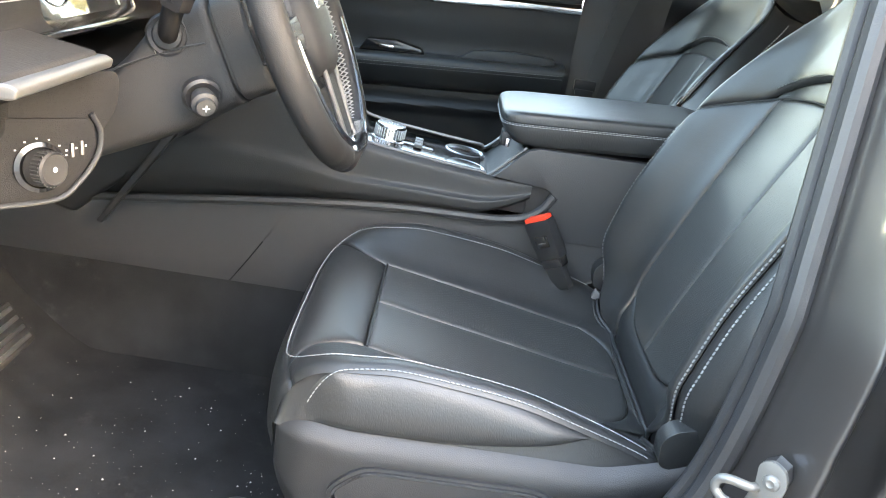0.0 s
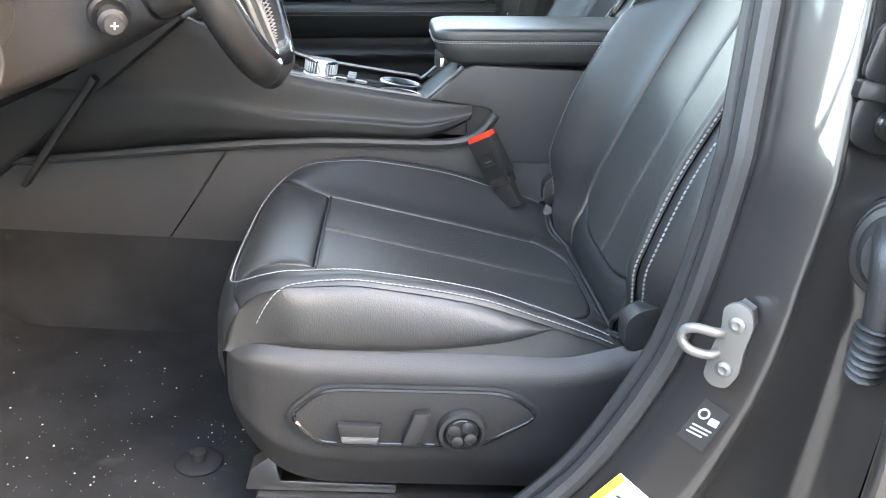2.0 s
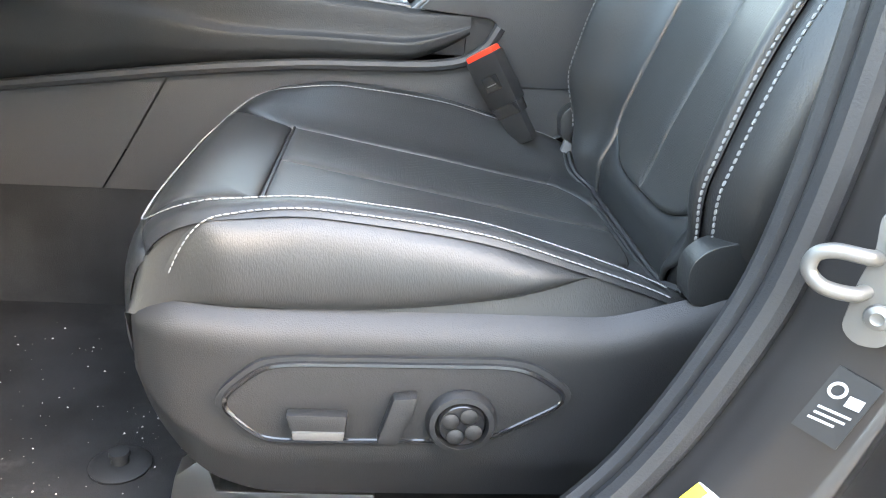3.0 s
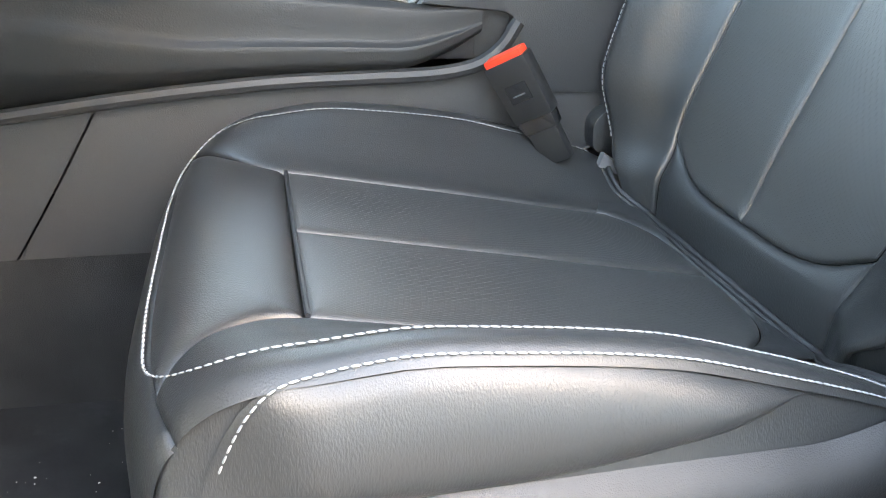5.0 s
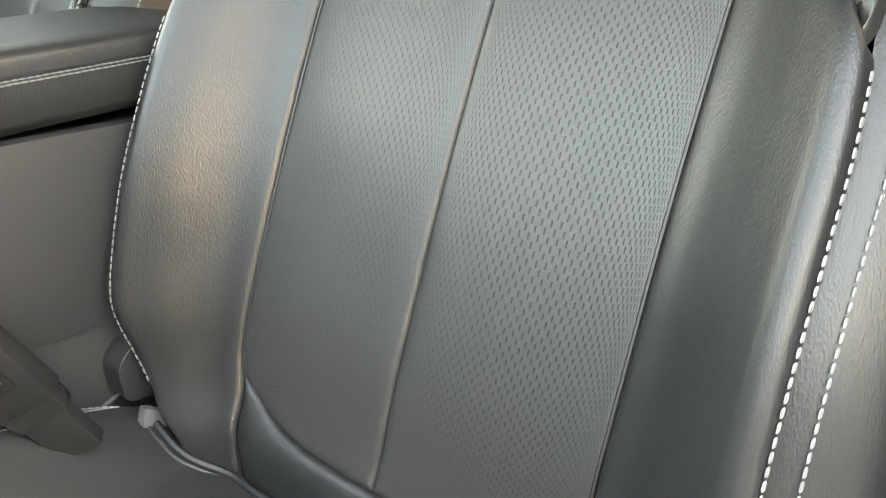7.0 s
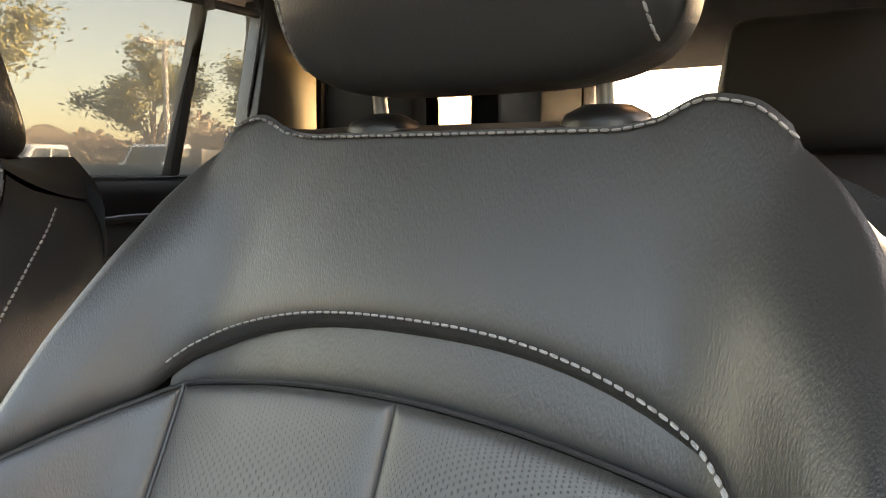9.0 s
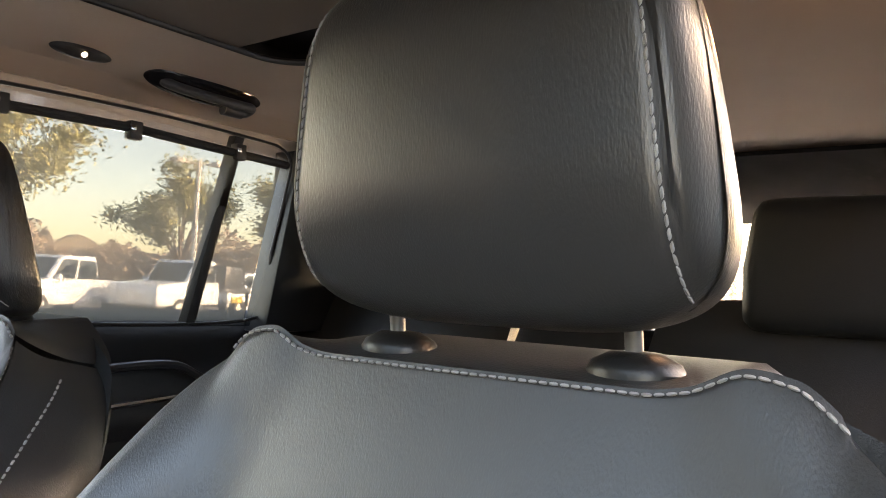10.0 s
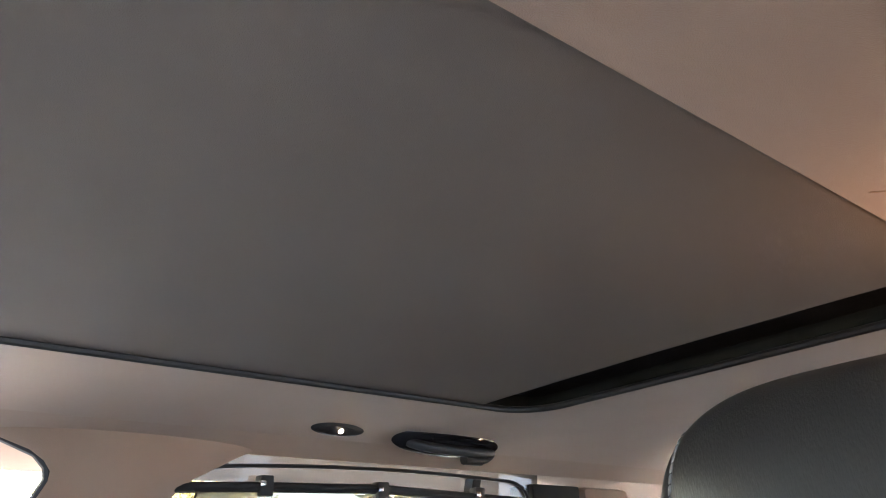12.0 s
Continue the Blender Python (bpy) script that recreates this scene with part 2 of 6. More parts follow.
def dusted(m, color):
    """Adds smears of pale dust, patchy at two scales."""
    n, l = m.node_tree.nodes, m.node_tree.links
    b = n["Principled BSDF"]
    co = n.new("ShaderNodeTexCoord")
    facs = []
    for scale, lo, hi, top in ((3.2, 0.53, 0.72, 1.0), (26.0, 0.5, 0.75, 0.6)):
        t = n.new("ShaderNodeTexNoise")
        t.inputs["Scale"].default_value = scale
        t.inputs["Detail"].default_value = 8
        t.inputs["Roughness"].default_value = 0.7
        l.new(co.outputs["Object"], t.inputs["Vector"])
        r = n.new("ShaderNodeMapRange")
        r.inputs["From Min"].default_value, r.inputs["From Max"].default_value, r.inputs["To Max"].default_value = lo, hi, top
        l.new(t.outputs["Fac"], r.inputs["Value"])
        facs.append(r.outputs["Result"])
    k = n.new("ShaderNodeMath")
    k.operation = "MULTIPLY"
    l.new(facs[0], k.inputs[0])
    l.new(facs[1], k.inputs[1])
    mix = n.new("ShaderNodeMix")
    mix.data_type = "RGBA"
    l.new(k.outputs[0], mix.inputs["Factor"])
    l.new(b.inputs["Base Color"].links[0].from_socket, mix.inputs[6])
    mix.inputs[7].default_value = (*color, 1)
    l.new(mix.outputs[2], b.inputs["Base Color"])
    return m


CARPET = dusted(CARPET, (0.11, 0.11, 0.11))
THREAD = material("light_grey_thread", (0.20, 0.20, 0.197), 0.75, grain=0.4, scale=2500)
THREAD_DARK = material("dark_grey_thread", (0.16, 0.16, 0.16), 0.75, grain=0.4, scale=2500)
CHROME = material("satin_chrome", (0.72, 0.72, 0.74), 0.2, metal=1.0, stain=0.05)
STEEL = material("bare_steel", (0.5, 0.5, 0.5), 0.32, metal=1.0, stain=0.15)
PAINT = material("grey_metallic_paint", (0.028, 0.0258, 0.0255), 0.32, metal=0.4, stain=0.2, coat=1.0, grain=0.04, scale=3000)
DASH_SKIN = material("matt_grained_dash_skin", (0.010, 0.010, 0.0107), 0.72, grain=0.6, scale=700, stain=0.12, spec=0.07)
# black plastic, set darker still for the shade under the headrest
COLLAR = material("black_collar_plastic", (0.006, 0.006, 0.0062), 0.4, grain=0.15, scale=600, stain=0.1, spec=0.3)
HINGE_BLACK = material("black_coated_steel", (0.010, 0.010, 0.0105), 0.28, metal=0.2, stain=0.2, coat=0.5, grain=0.1, scale=300)
RUBBER = material("black_rubber", (0.013, 0.013, 0.014), 0.5, grain=0.3, scale=500, stain=0.15)
HEADLINER = material("greige_headliner_cloth", (0.30, 0.205, 0.148), 0.95, grain=0.6, scale=1100, stain=0.08, spec=0.2, sheen=0.2)
SHADE = material("charcoal_sunshade_cloth", (0.15, 0.127, 0.11), 0.95, grain=0.5, scale=1500, stain=0.05, spec=0.2)
RED = material("red_plastic_button", (0.75, 0.045, 0.02), 0.35, stain=0.05)
WOOD = material("dark_open_pore_wood", (0.018, 0.017, 0.0165), 0.6, grain=0.8, scale=90, stain=0.4, stretch=(0.3, 6, 6), spec=0.12)
ASPHALT = material("sunbleached_asphalt", (0.21, 0.18, 0.15), 0.9, grain=0.8, scale=60, stain=0.25, stain_scale=0.6)
GLASS_CLEAR = glass("clear_glass", (0.86, 0.9, 0.88))
GLASS_TAIL = glass("tailgate_glass", (0.9, 0.9, 0.88))
TRIM_SATIN = material("satin_dark_silver", (0.13, 0.128, 0.126), 0.45, metal=0.7, stain=0.08)
TRIM_DARK = material("dark_grey_trim", (0.06, 0.059, 0.059), 0.42, stain=0.1, grain=0.2, scale=800)
GLASS_DARK = glass("privacy_glass", (0.165, 0.175, 0.175))
GLASS_SCREEN = glass("windscreen_glass", (0.58, 0.65, 0.65))
GLASS_SIDE = glass("tinted_side_glass", (0.42, 0.44, 0.43))
WHITE_PAINT = material("white_car_paint", (0.75, 0.75, 0.74), 0.3, coat=0.5, stain=0.04, stain_scale=1.0)


# ---- ground ----
tagged(part("ground", surface(lambda p, q: Vector(((p - 0.5) * 2400, (q - 0.5) * 2400, 0)), 24, 24), ASPHALT), "worn grey asphalt of a car lot", "ground", kind="structure")

# ---- car: floor, sill, roof ----
CY = 0.41
tagged(part("floor", surface(lambda p, q: Vector((-1.5 + 2.3 * p, -0.415 + 1.65 * q, 0.47 + 0.62 * max(0, (0.24 - p) / 0.24) ** 1.4 + 0.003 * math.sin(17 * p) * math.sin(13 * q) - 0.0)), 60, 40), CARPET),
       "black carpeted car floor dusted with grit", "floor", kind="structure")
tagged(part("floor_rear", block(0.8, 2.7, -0.415, 1.235, 0.44, 0.47), CARPET), "black carpeted rear floor", "floor", kind="structure")


def sill():
    prof = [(-0.405, 0.45), (-0.405, 0.52), (-0.42, 0.545), (-0.45, 0.55), (-0.50, 0.53), (-0.54, 0.50), (-0.56, 0.42), (-0.55, 0.32), (-0.42, 0.32)]
    tagged(part("door_sill_left", prism(prof, -1.3, 1.0, "x", 0.008), PAINT), "dark grey painted door sill", "door sill", kind="structure")
    tagged(part("door_sill_right", prism([(2 * CY - y, z) for y, z in prof], -1.3, 1.0, "x", 0.008), PAINT), "dark grey painted door sill", "door sill", kind="structure")


sill()

# the headliner has an opening over the front seats, closed by a cloth sunshade that lies higher
SX0, SX1, SY0, SY1, HZ, RC = -0.28, 0.73, 0.025, 0.70, 1.718, 0.07


def headliner_z(x, y):
    w = (y - CY) / 0.78
    return HZ - 0.075 * max(0, abs(w) - 0.45) ** 2 / 0.3 - 0.02 * max(0, -x - 0.2) ** 2 - 0.05 * max(0, x - 1.6) ** 1.5


def headliner():
    bm = bmesh.new()
    xs = [-0.44, -0.36, SX0] + [SX0 + (SX1 - SX0) * i / 10 for i in range(1, 10)] + [SX1] + [SX1 + 0.15 * i for i in range(1, 14)]
    ys = [-0.33, -0.25, -0.15, -0.06, SY0] + [SY0 + (SY1 - SY0) * i / 6 for i in range(1, 6)] + [SY1, 0.78, 0.87, 0.96, 1.05, 1.15]
    v = [[bm.verts.new((x, y, headliner_z(x, y))) for y in ys] for x in xs]
    for i in range(len(xs) - 1):
        for j in range(len(ys) - 1):
            if SX0 <= xs[i] < SX1 - 1e-6 and SY0 <= ys[j] < SY1 - 1e-6:
                continue
            bm.faces.new((v[i][j], v[i + 1][j], v[i + 1][j + 1], v[i][j + 1]))
    # rounded rear corners of the opening
    for s, y in ((1, SY0), (-1, SY1)):
        arc = [(SX1 - RC + RC * math.sin(w), y + s * (RC - RC * math.cos(w))) for w in (math.pi / 2 * k / 8 for k in range(9))]
        tip = bm.verts.new((SX1, y, headliner_z(SX1, y)))
        ring = [bm.verts.new((x, b, headliner_z(x, b))) for x, b in arc]
        for a, b in zip(ring, ring[1:]):
            bm.faces.new((tip, a, b) if s < 0 else (tip, b, a))
    return moved(thicken(bm, 0.010), Matrix.Translation((0, 0, 0.010)))


tagged(part("ceiling", headliner(), HEADLINER), "greige cloth headliner of a car", "headliner", kind="structure")
tagged(part("roof_panel", block(-0.46, 2.75, -0.43, 1.25, 1.80, 1.83, 0.01), PAINT), "dark grey painted roof panel", "car roof", kind="structure")
tagged(part("trim_headliner_crease", tube([(x, 0.01 - 0.09 * k / 8, headliner_z(x, 0.01 - 0.09 * k / 8) - 0.0002) for k in range(9) for x in [0.362 + 0.068 * k / 8]], 0.0011, 6), HEADLINER), "faint crease line in the headliner cloth", "headliner", kind="structure")
shade = thing("sunroof_shade", "dark cloth sunroof shade, drawn shut", "sunshade", (0.1, CY, HZ))
part("shade_cloth", moved(surface(lambda p, q: Vector((SX0 - 0.03 + (SX1 - 0.105 - SX0 + 0.03) * p, SY0 - 0.03 + (SY1 - SY0 + 0.06) * q, HZ + 0.0125 - 0.0065 * q + 0.003 * math.sin(math.pi * q))), 12, 12), Matrix.Translation((-0.1, -CY, -HZ))), SHADE, shade)
part("recess_frame", moved(block(SX1 - 0.16, SX1 + 0.05, SY0 - 0.03, SY1 + 0.03, HZ + 0.040, HZ + 0.048, 0.0), Matrix.Translation((-0.1, -CY, -HZ))), CARPET, shade)
for x0, x1, y0, y1 in ((SX0 - 0.05, SX0 - 0.035, SY0 - 0.05, SY1 + 0.05), (SX1 + 0.045, SX1 + 0.06, SY0 - 0.05, SY1 + 0.05), (SX0 - 0.05, SX1 + 0.06, SY0 - 0.06, SY0 - 0.045), (SX0 - 0.05, SX1 + 0.06, SY1 + 0.045, SY1 + 0.06)):
    part("recess_wall", moved(block(x0, x1, y0, y1, HZ + 0.002, HZ + 0.055, 0.0), Matrix.Translation((-0.1, -CY, -HZ))), CARPET, shade)
bend = [math.pi / 2 * k / 8 for k in range(9)]
corners = [(SX1 - RC + RC * math.sin(w), SY0 + RC - RC * math.cos(w)) for w in bend] + [(SX1 - RC + RC * math.cos(w), SY1 - RC + RC * math.sin(w)) for w in bend] + [(SX0, SY1)]
rim = [(x, y, headliner_z(x, y) + 0.005) for (xa, ya), (xb, yb) in zip(corners, corners[1:]) for k in range(6) for x, y in [(xa + (xb - xa) * k / 6, ya + (yb - ya) * k / 6)]]
# black tube covers the cloth's cut edge and draws the gap's shade
tagged(part("trim_sunroof_gap_shade", tube(rim, 0.0052, 8), RUBBER), "black line round the sunroof opening, standing in for its gap's shade", "trim", kind="structure")


# ---- body side, left: centre pillar and the shut rear door ----
PILLAR_LEAN = [(0.40, -0.42), (0.50, -0.30), (0.58, -0.205), (0.64, -0.145), (0.70, -0.095), (0.78, -0.052), (0.86, -0.022), (0.94, -0.008), (1.02, 0.0), (1.17, 0.01), (1.33, 0.02), (1.75, 0.06)]


def pillar_at(z, x, y):
    """A place on the pillar's section, carried up along its lean."""
    k = lerp(PILLAR_LEAN, z)
    keep = max(0.0, min(1.0, (0.13 - x) / 0.1)) if z < 0.95 else 1.0
    return Vector((x + k * keep, y + max(0, z - 1.05) * 0.22, z))


SECTION = [(0.10, -0.385), (0.05, -0.39), (0.022, -0.405), (0.014, -0.425), (0.014, -0.44), (0.018, -0.452), (0.022, -0.462), (0.033, -0.482), (0.044, -0.500), (0.052, -0.508), (0.060, -0.503), (0.067, -0.489), (0.076, -0.484), (0.10, -0.486), (0.118, -0.492), (0.125, -0.51), (0.125, -0.56)]


def left_pillar():
    pil = thing("centre_pillar", "dark grey painted door pillar with a rubber seal", "car pillar", (0.05, -0.45, 0.5))
    back = Matrix.Translation((-0.05, 0.45, -0.5))
    fine = catmull([(x, y, 0) for x, y in SECTION], 70)
    part("pillar_skin", moved(surface(lambda p, q: pillar_at(0.40 + 1.38 * p, fine[round(q * 69)].x, fine[round(q * 69)].y), 70, 69), back), PAINT, pil)
    # double-lipped rubber seal along the opening
    zs = [0.42 + 1.33 * i / 80 for i in range(81)]
    part("door_seal", moved(tube([pillar_at(z, 0.004, -0.432) for z in zs], 0.013, 10), back), RUBBER, pil, "black rubber door seal")
    part("seal_lip", moved(tube([pillar_at(z, -0.004, -0.412) for z in zs], 0.009, 8), back), RUBBER, pil)
    part("inner_trim", moved(surface(lambda p, q: pillar_at(0.40 + 1.38 * p, 0.006 + 0.12 * q, -0.402 + 0.03 * math.sin(math.pi * q) + 0.0 * q), 40, 8), back), PLASTIC, pil)
    # striker: plate, two screws, bent wire loop
    hi, lo = Vector((0.003, -0.5, 0.915)), Vector((0.0, -0.5, 0.868))
    c = (hi + lo) / 2
    up = (hi - lo).normalized()
    out = Vector((-0.62, -0.74, 0.1))
    out = (out - up * out.dot(up)).normalized()
    m = back @ Matrix.Translation(c) @ Matrix((up.cross(out), up, out)).transposed().to_4x4() @ Matrix.Scale(0.7, 4)
    plate = [(-0.022, -0.052), (-0.008, -0.062), (0.012, -0.058), (0.021, -0.035), (0.019, 0.0), (0.022, 0.035), (0.014, 0.056), (-0.006, 0.062), (-0.021, 0.05), (-0.016, 0.02), (-0.021, -0.01)]
    part("striker_boss", moved(prism([(x * 0.9, z * 0.95) for x, z in plate], -0.03, -0.003, "z", 0.001), m), PAINT, pil)
    st = part("striker_plate", moved(prism(rounded(plate, 0.008, 3), -0.004, 0.004, "z", 0.0015), m), ZINC, pil, "bright zinc striker plate")
    part("striker_loop", moved(tube(catmull([(-0.012, 0.014, 0.0), (-0.02, 0.016, 0.014), (-0.042, 0.016, 0.022), (-0.055, 0.008, 0.023), (-0.056, -0.006, 0.023), (-0.042, -0.016, 0.022), (-0.02, -0.017, 0.014), (-0.012, -0.015, 0.0)], 36), 0.0066, 12), m), ZINC, st)
    for k in (-0.0325, 0.0325):
        part("screw", moved(lathe([(0.0, 0.0085), (0.004, 0.0085), (0.0055, 0.0095), (0.0105, 0.007), (0.0115, 0.004)], 24), m @ Matrix.Translation((0.002, k, 0))), ZINC, st)
    # rear door hinge with two flanged bolts
    hm = back @ Matrix.Translation((0.088, -0.492, 1.128)) @ Matrix.Rotation(radians(90), 4, "X") @ Matrix.Rotation(radians(-6), 4, "Z")
    hin = part("hinge", moved(prism(rounded([(-0.03, 0.004), (-0.028, 0.052), (0.012, 0.056), (0.060, 0.026), (0.060, 0.0)], 0.012), 0.0, 0.006, "z", 0.0015), hm), HINGE_BLACK, pil, "black coated rear door hinge")
    part("hinge_leaf", moved(prism(rounded([(-0.026, -0.008), (0.052, -0.008), (0.044, -0.044), (0.006, -0.054), (-0.022, -0.046)], 0.012), 0.0, 0.004, "z", 0.0015), hm), HINGE_BLACK, hin)
    part("hinge_arm", moved(prism(rounded([(-0.032, -0.010), (0.066, -0.010), (0.066, 0.004), (-0.032, 0.005)], 0.004), 0.002, 0.013, "z", 0.002), hm), HINGE_BLACK, hin)
    part("hinge_knuckle", moved(tube([(0.02, -0.003, 0.013), (0.068, -0.003, 0.013)], 0.0055, 12), hm), HINGE_BLACK, hin)
    for dx, dz in ((0.024, 0.020), (0.040, 0.018), (0.014, -0.020)):
        part("hinge_hole", moved(lathe([(0.0, 0.0004), (0.0036, 0.0004), (0.0042, 0.0)], 16), hm @ Matrix.Translation((dx, dz, 0.0064))), PAINT, hin)
    for dx, dz in ((-0.003, 0.031), (0.009, -0.027)):
        part("bolt", moved(joined(lathe([(0.0, 0.013), (0.0075, 0.013), (0.0085, 0.012), (0.0085, 0.006)], 6), lathe([(0.0085, 0.0065), (0.012, 0.006), (0.0135, 0.003), (0.0135, 0)], 28)), hm @ Matrix.Translation((dx, dz, 0.006))), HINGE_BLACK, hin, "dark flanged hinge bolt")
    # wiring grommet with a ribbed hose into the rear door
    gm = back @ Matrix.Translation((0.122, -0.50, 0.995)) @ Matrix.Rotation(radians(90), 4, "X") @ Matrix.Rotation(radians(-35), 4, "Y")
    gr = part("wiring_grommet", moved(lathe([(0.0, 0.03), (0.018, 0.03), (0.022, 0.024), (0.023, 0.016), (0.028, 0.014), (0.029, 0.009), (0.025, 0.008), (0.03, 0.006), (0.032, 0.0)], 36), gm @ Matrix.Diagonal((1, 1.45, 1, 1))), RUBBER, pil, "black rubber wiring grommet")
    part("elbow", moved(tube(catmull([(0.0, 0.02, 0.02), (0.004, 0.004, 0.045), (0.008, -0.03, 0.05), (0.01, -0.055, 0.048)], 16), [0.015] * 8 + [0.014] * 8, 14), gm), RUBBER, gr)
    hose = [(0.01, -0.055 - 0.05 * i / 60, 0.048 - 0.012 * (i / 60) ** 2) for i in range(61)]
    part("ribbed_hose", moved(tube(hose, [0.0145 + 0.003 * math.sin(math.tau * 6.5 * i / 60) for i in range(61)], 14), gm), RUBBER, gr)
    # stickers
    def sticker(name, corners, mat, lab):
        bm = bmesh.new()
        bm.faces.new([bm.verts.new(c) for c in corners])
        return part(name, moved(thicken(bm, 0.0006), back), mat, pil, lab, flat=True)
    def on(z, y, out=0.0):
        # a point on the slanting striker face
        v = pillar_at(z, 0.022 + (-y - 0.462) * 0.6, y)
        return v + Vector((-0.003 - out, -0.002 - out * 0.6, 0))
    sticker("badge_sticker", [on(0.826, -0.481), on(0.822, -0.503), on(0.778, -0.501), on(0.782, -0.479)], STICKER_BLACK, "small black sticker with white print")
    for z0, z1, a, b in ((0.812, 0.805, -0.493, -0.500), (0.800, 0.7985, -0.484, -0.499), (0.796, 0.7945, -0.484, -0.498), (0.792, 0.7905, -0.483, -0.495)):
        sticker("print_bar", [on(z0, a, 0.0012), on(z0, b, 0.0012), on(z1, b, 0.0012), on(z1, a, 0.0012)], PRINT_GREY, "")
    ring = tube([on(0.812 + 0.0045 * math.sin(w), -0.487 + 0.0036 * math.cos(w), 0.001) for w in (math.tau * k / 24 for k in range(25))], 0.0011, 6)
    part("print_ring", moved(ring, back), PRINT_GREY, pil)
    sticker("tyre_sticker", [on(0.722, -0.462), on(0.712, -0.500), on(0.62, -0.496), on(0.63, -0.458)], STICKER_WHITE, "white and yellow paper label")
    sticker("sticker_band", [on(0.722, -0.462, 0.0012), on(0.720, -0.470, 0.0012), on(0.628, -0.466, 0.0012), on(0.63, -0.458, 0.0012)], STICKER_YELLOW, "")
    for i in range(5):
        z0 = 0.705 - 0.016 * i
        sticker("label_bar", [on(z0, -0.474, 0.0012), on(z0 - 0.002, -0.492, 0.0012), on(z0 - 0.004, -0.492, 0.0012), on(z0 - 0.002, -0.474, 0.0012)], PLASTIC, "")


ZINC = material("zinc_plated_steel", (0.13, 0.127, 0.12), 0.45, metal=0.6, stain=0.12, grain=0.2, scale=300)
STICKER_BLACK = material("black_sticker", (0.02, 0.02, 0.02), 0.35)
STICKER_WHITE = material("white_sticker", (0.6, 0.6, 0.585), 0.5)
PRINT_GREY = material("pale_print", (0.33, 0.33, 0.33), 0.5)
STICKER_YELLOW = material("yellow_sticker", (0.8, 0.6, 0.03), 0.5)
left_pillar()


def left_rear_door():
    door = thing("rear_door", "shut dark grey rear door of the car", "car door", (0.6, -0.6, 0.4), "rear doors")
    back = Matrix.Translation((-0.6, 0.6, -0.4))

    def edge(z):
        return 0.092 - 0.006 * max(0, z - 1.0) + max(0, z - 1.1) * 0.03

    def skin(p, q):
        z = 0.36 + 0.92 * p
        bulge = -0.592 - 0.022 * math.sin(math.pi * min(1, (z - 0.36) / 0.85)) ** 0.7 + max(0, z - 1.0) * 0.12 - 0.006 * math.exp(-((z - 1.08) / 0.02) ** 2)
        if q < 0.12:
            k = q / 0.12
            w = (k - 0.5) * math.pi
            return Vector((edge(z) + 0.007 - 0.007 * math.cos(w) + (0.02 if q == 0 else 0), bulge + 0.009 - 0.009 * math.sin(w), z))
        return Vector((edge(z) + 0.007 + 1.1 * (q - 0.12) / 0.88, bulge, z))
    part("door_skin", moved(surface(skin, 40, 40), back), PAINT, door)

    def frame_post(p, q):
        z = 1.26 + 0.5 * p
        w = math.tau * q
        return Vector((0.135 + 0.045 * math.cos(w) + (z - 1.26) * 0.12, -0.53 + (z - 1.26) * 0.3 + 0.022 * math.sin(w), z))
    part("window_frame", moved(surface(frame_post, 12, 16, close_v=True), back), PLASTIC_GLOSS, door, "gloss black window frame")
    bm = surface(lambda p, q: Vector((0.18 + 0.95 * p, -0.56 + 0.13 * q, 1.26 + 0.45 * q)), 4, 4)
    g = part("window_glass", moved(bm, back), GLASS_SIDE, door, "dark tinted glass")
    part("inner_panel", moved(block(0.16, 1.2, -0.50, -0.42, 0.42, 1.25, 0.015), back), PLASTIC, door)
    part("roof_rail", moved(tube([(-1.1, -0.40, 1.50), (-0.75, -0.36, 1.68), (-0.3, -0.345, 1.74), (0.6, -0.345, 1.75), (1.6, -0.35, 1.73), (2.3, -0.34, 1.68)], 0.042, 12), back), PAINT, door)


left_rear_door()
tagged(part("body_side_left", block(1.2, 2.7, -0.60, -0.40, 0.35, 1.27, 0.03), PAINT), "dark grey painted rear quarter", "car body", kind="structure")
qg = tagged(part("window_rear_quarter", block(1.25, 2.4, -0.50, -0.495, 1.27, 1.70, 0.0), GLASS_SIDE), "dark tinted quarter window", "window", kind="structure")


# ---- front of the body: bonnet, wings, windscreen posts, the opened driver's door ----
# out of view; added to keep excess light off the dash
tagged(part("body_front", joined(block(-3.0, -1.36, -0.50, 1.32, 0.40, 1.02, 0.08, 4), block(-2.9, -1.30, -0.42, 1.24, 1.0, 1.10, 0.05, 4)), PAINT), "dark grey bonnet and wings of the car", "car body", kind="structure")
for s in (-1, 1):
    y = CY + s * 0.87
    tagged(part("pillar_front_" + ("right" if s > 0 else "left"), tube(catmull([(-1.42, y, 1.06), (-1.0, CY + s * 0.84, 1.38), (-0.62, CY + s * 0.80, 1.62), (-0.40, CY + s * 0.76, 1.72)], 20), 0.045, 12), PAINT), "dark grey windscreen pillar", "car pillar", kind="structure")


# unseen pane, its tint set to hold back light from the front
tagged(part("window_front", surface(lambda p, q: Vector((-1.44 + 1.02 * p, -0.44 + 1.70 * q + (0.06 - 0.12 * q) * p, 1.07 + 0.68 * p + 0.03 * math.sin(math.pi * p))), 8, 8), GLASS_SCREEN), "curved windscreen glass", "windscreen", kind="structure")


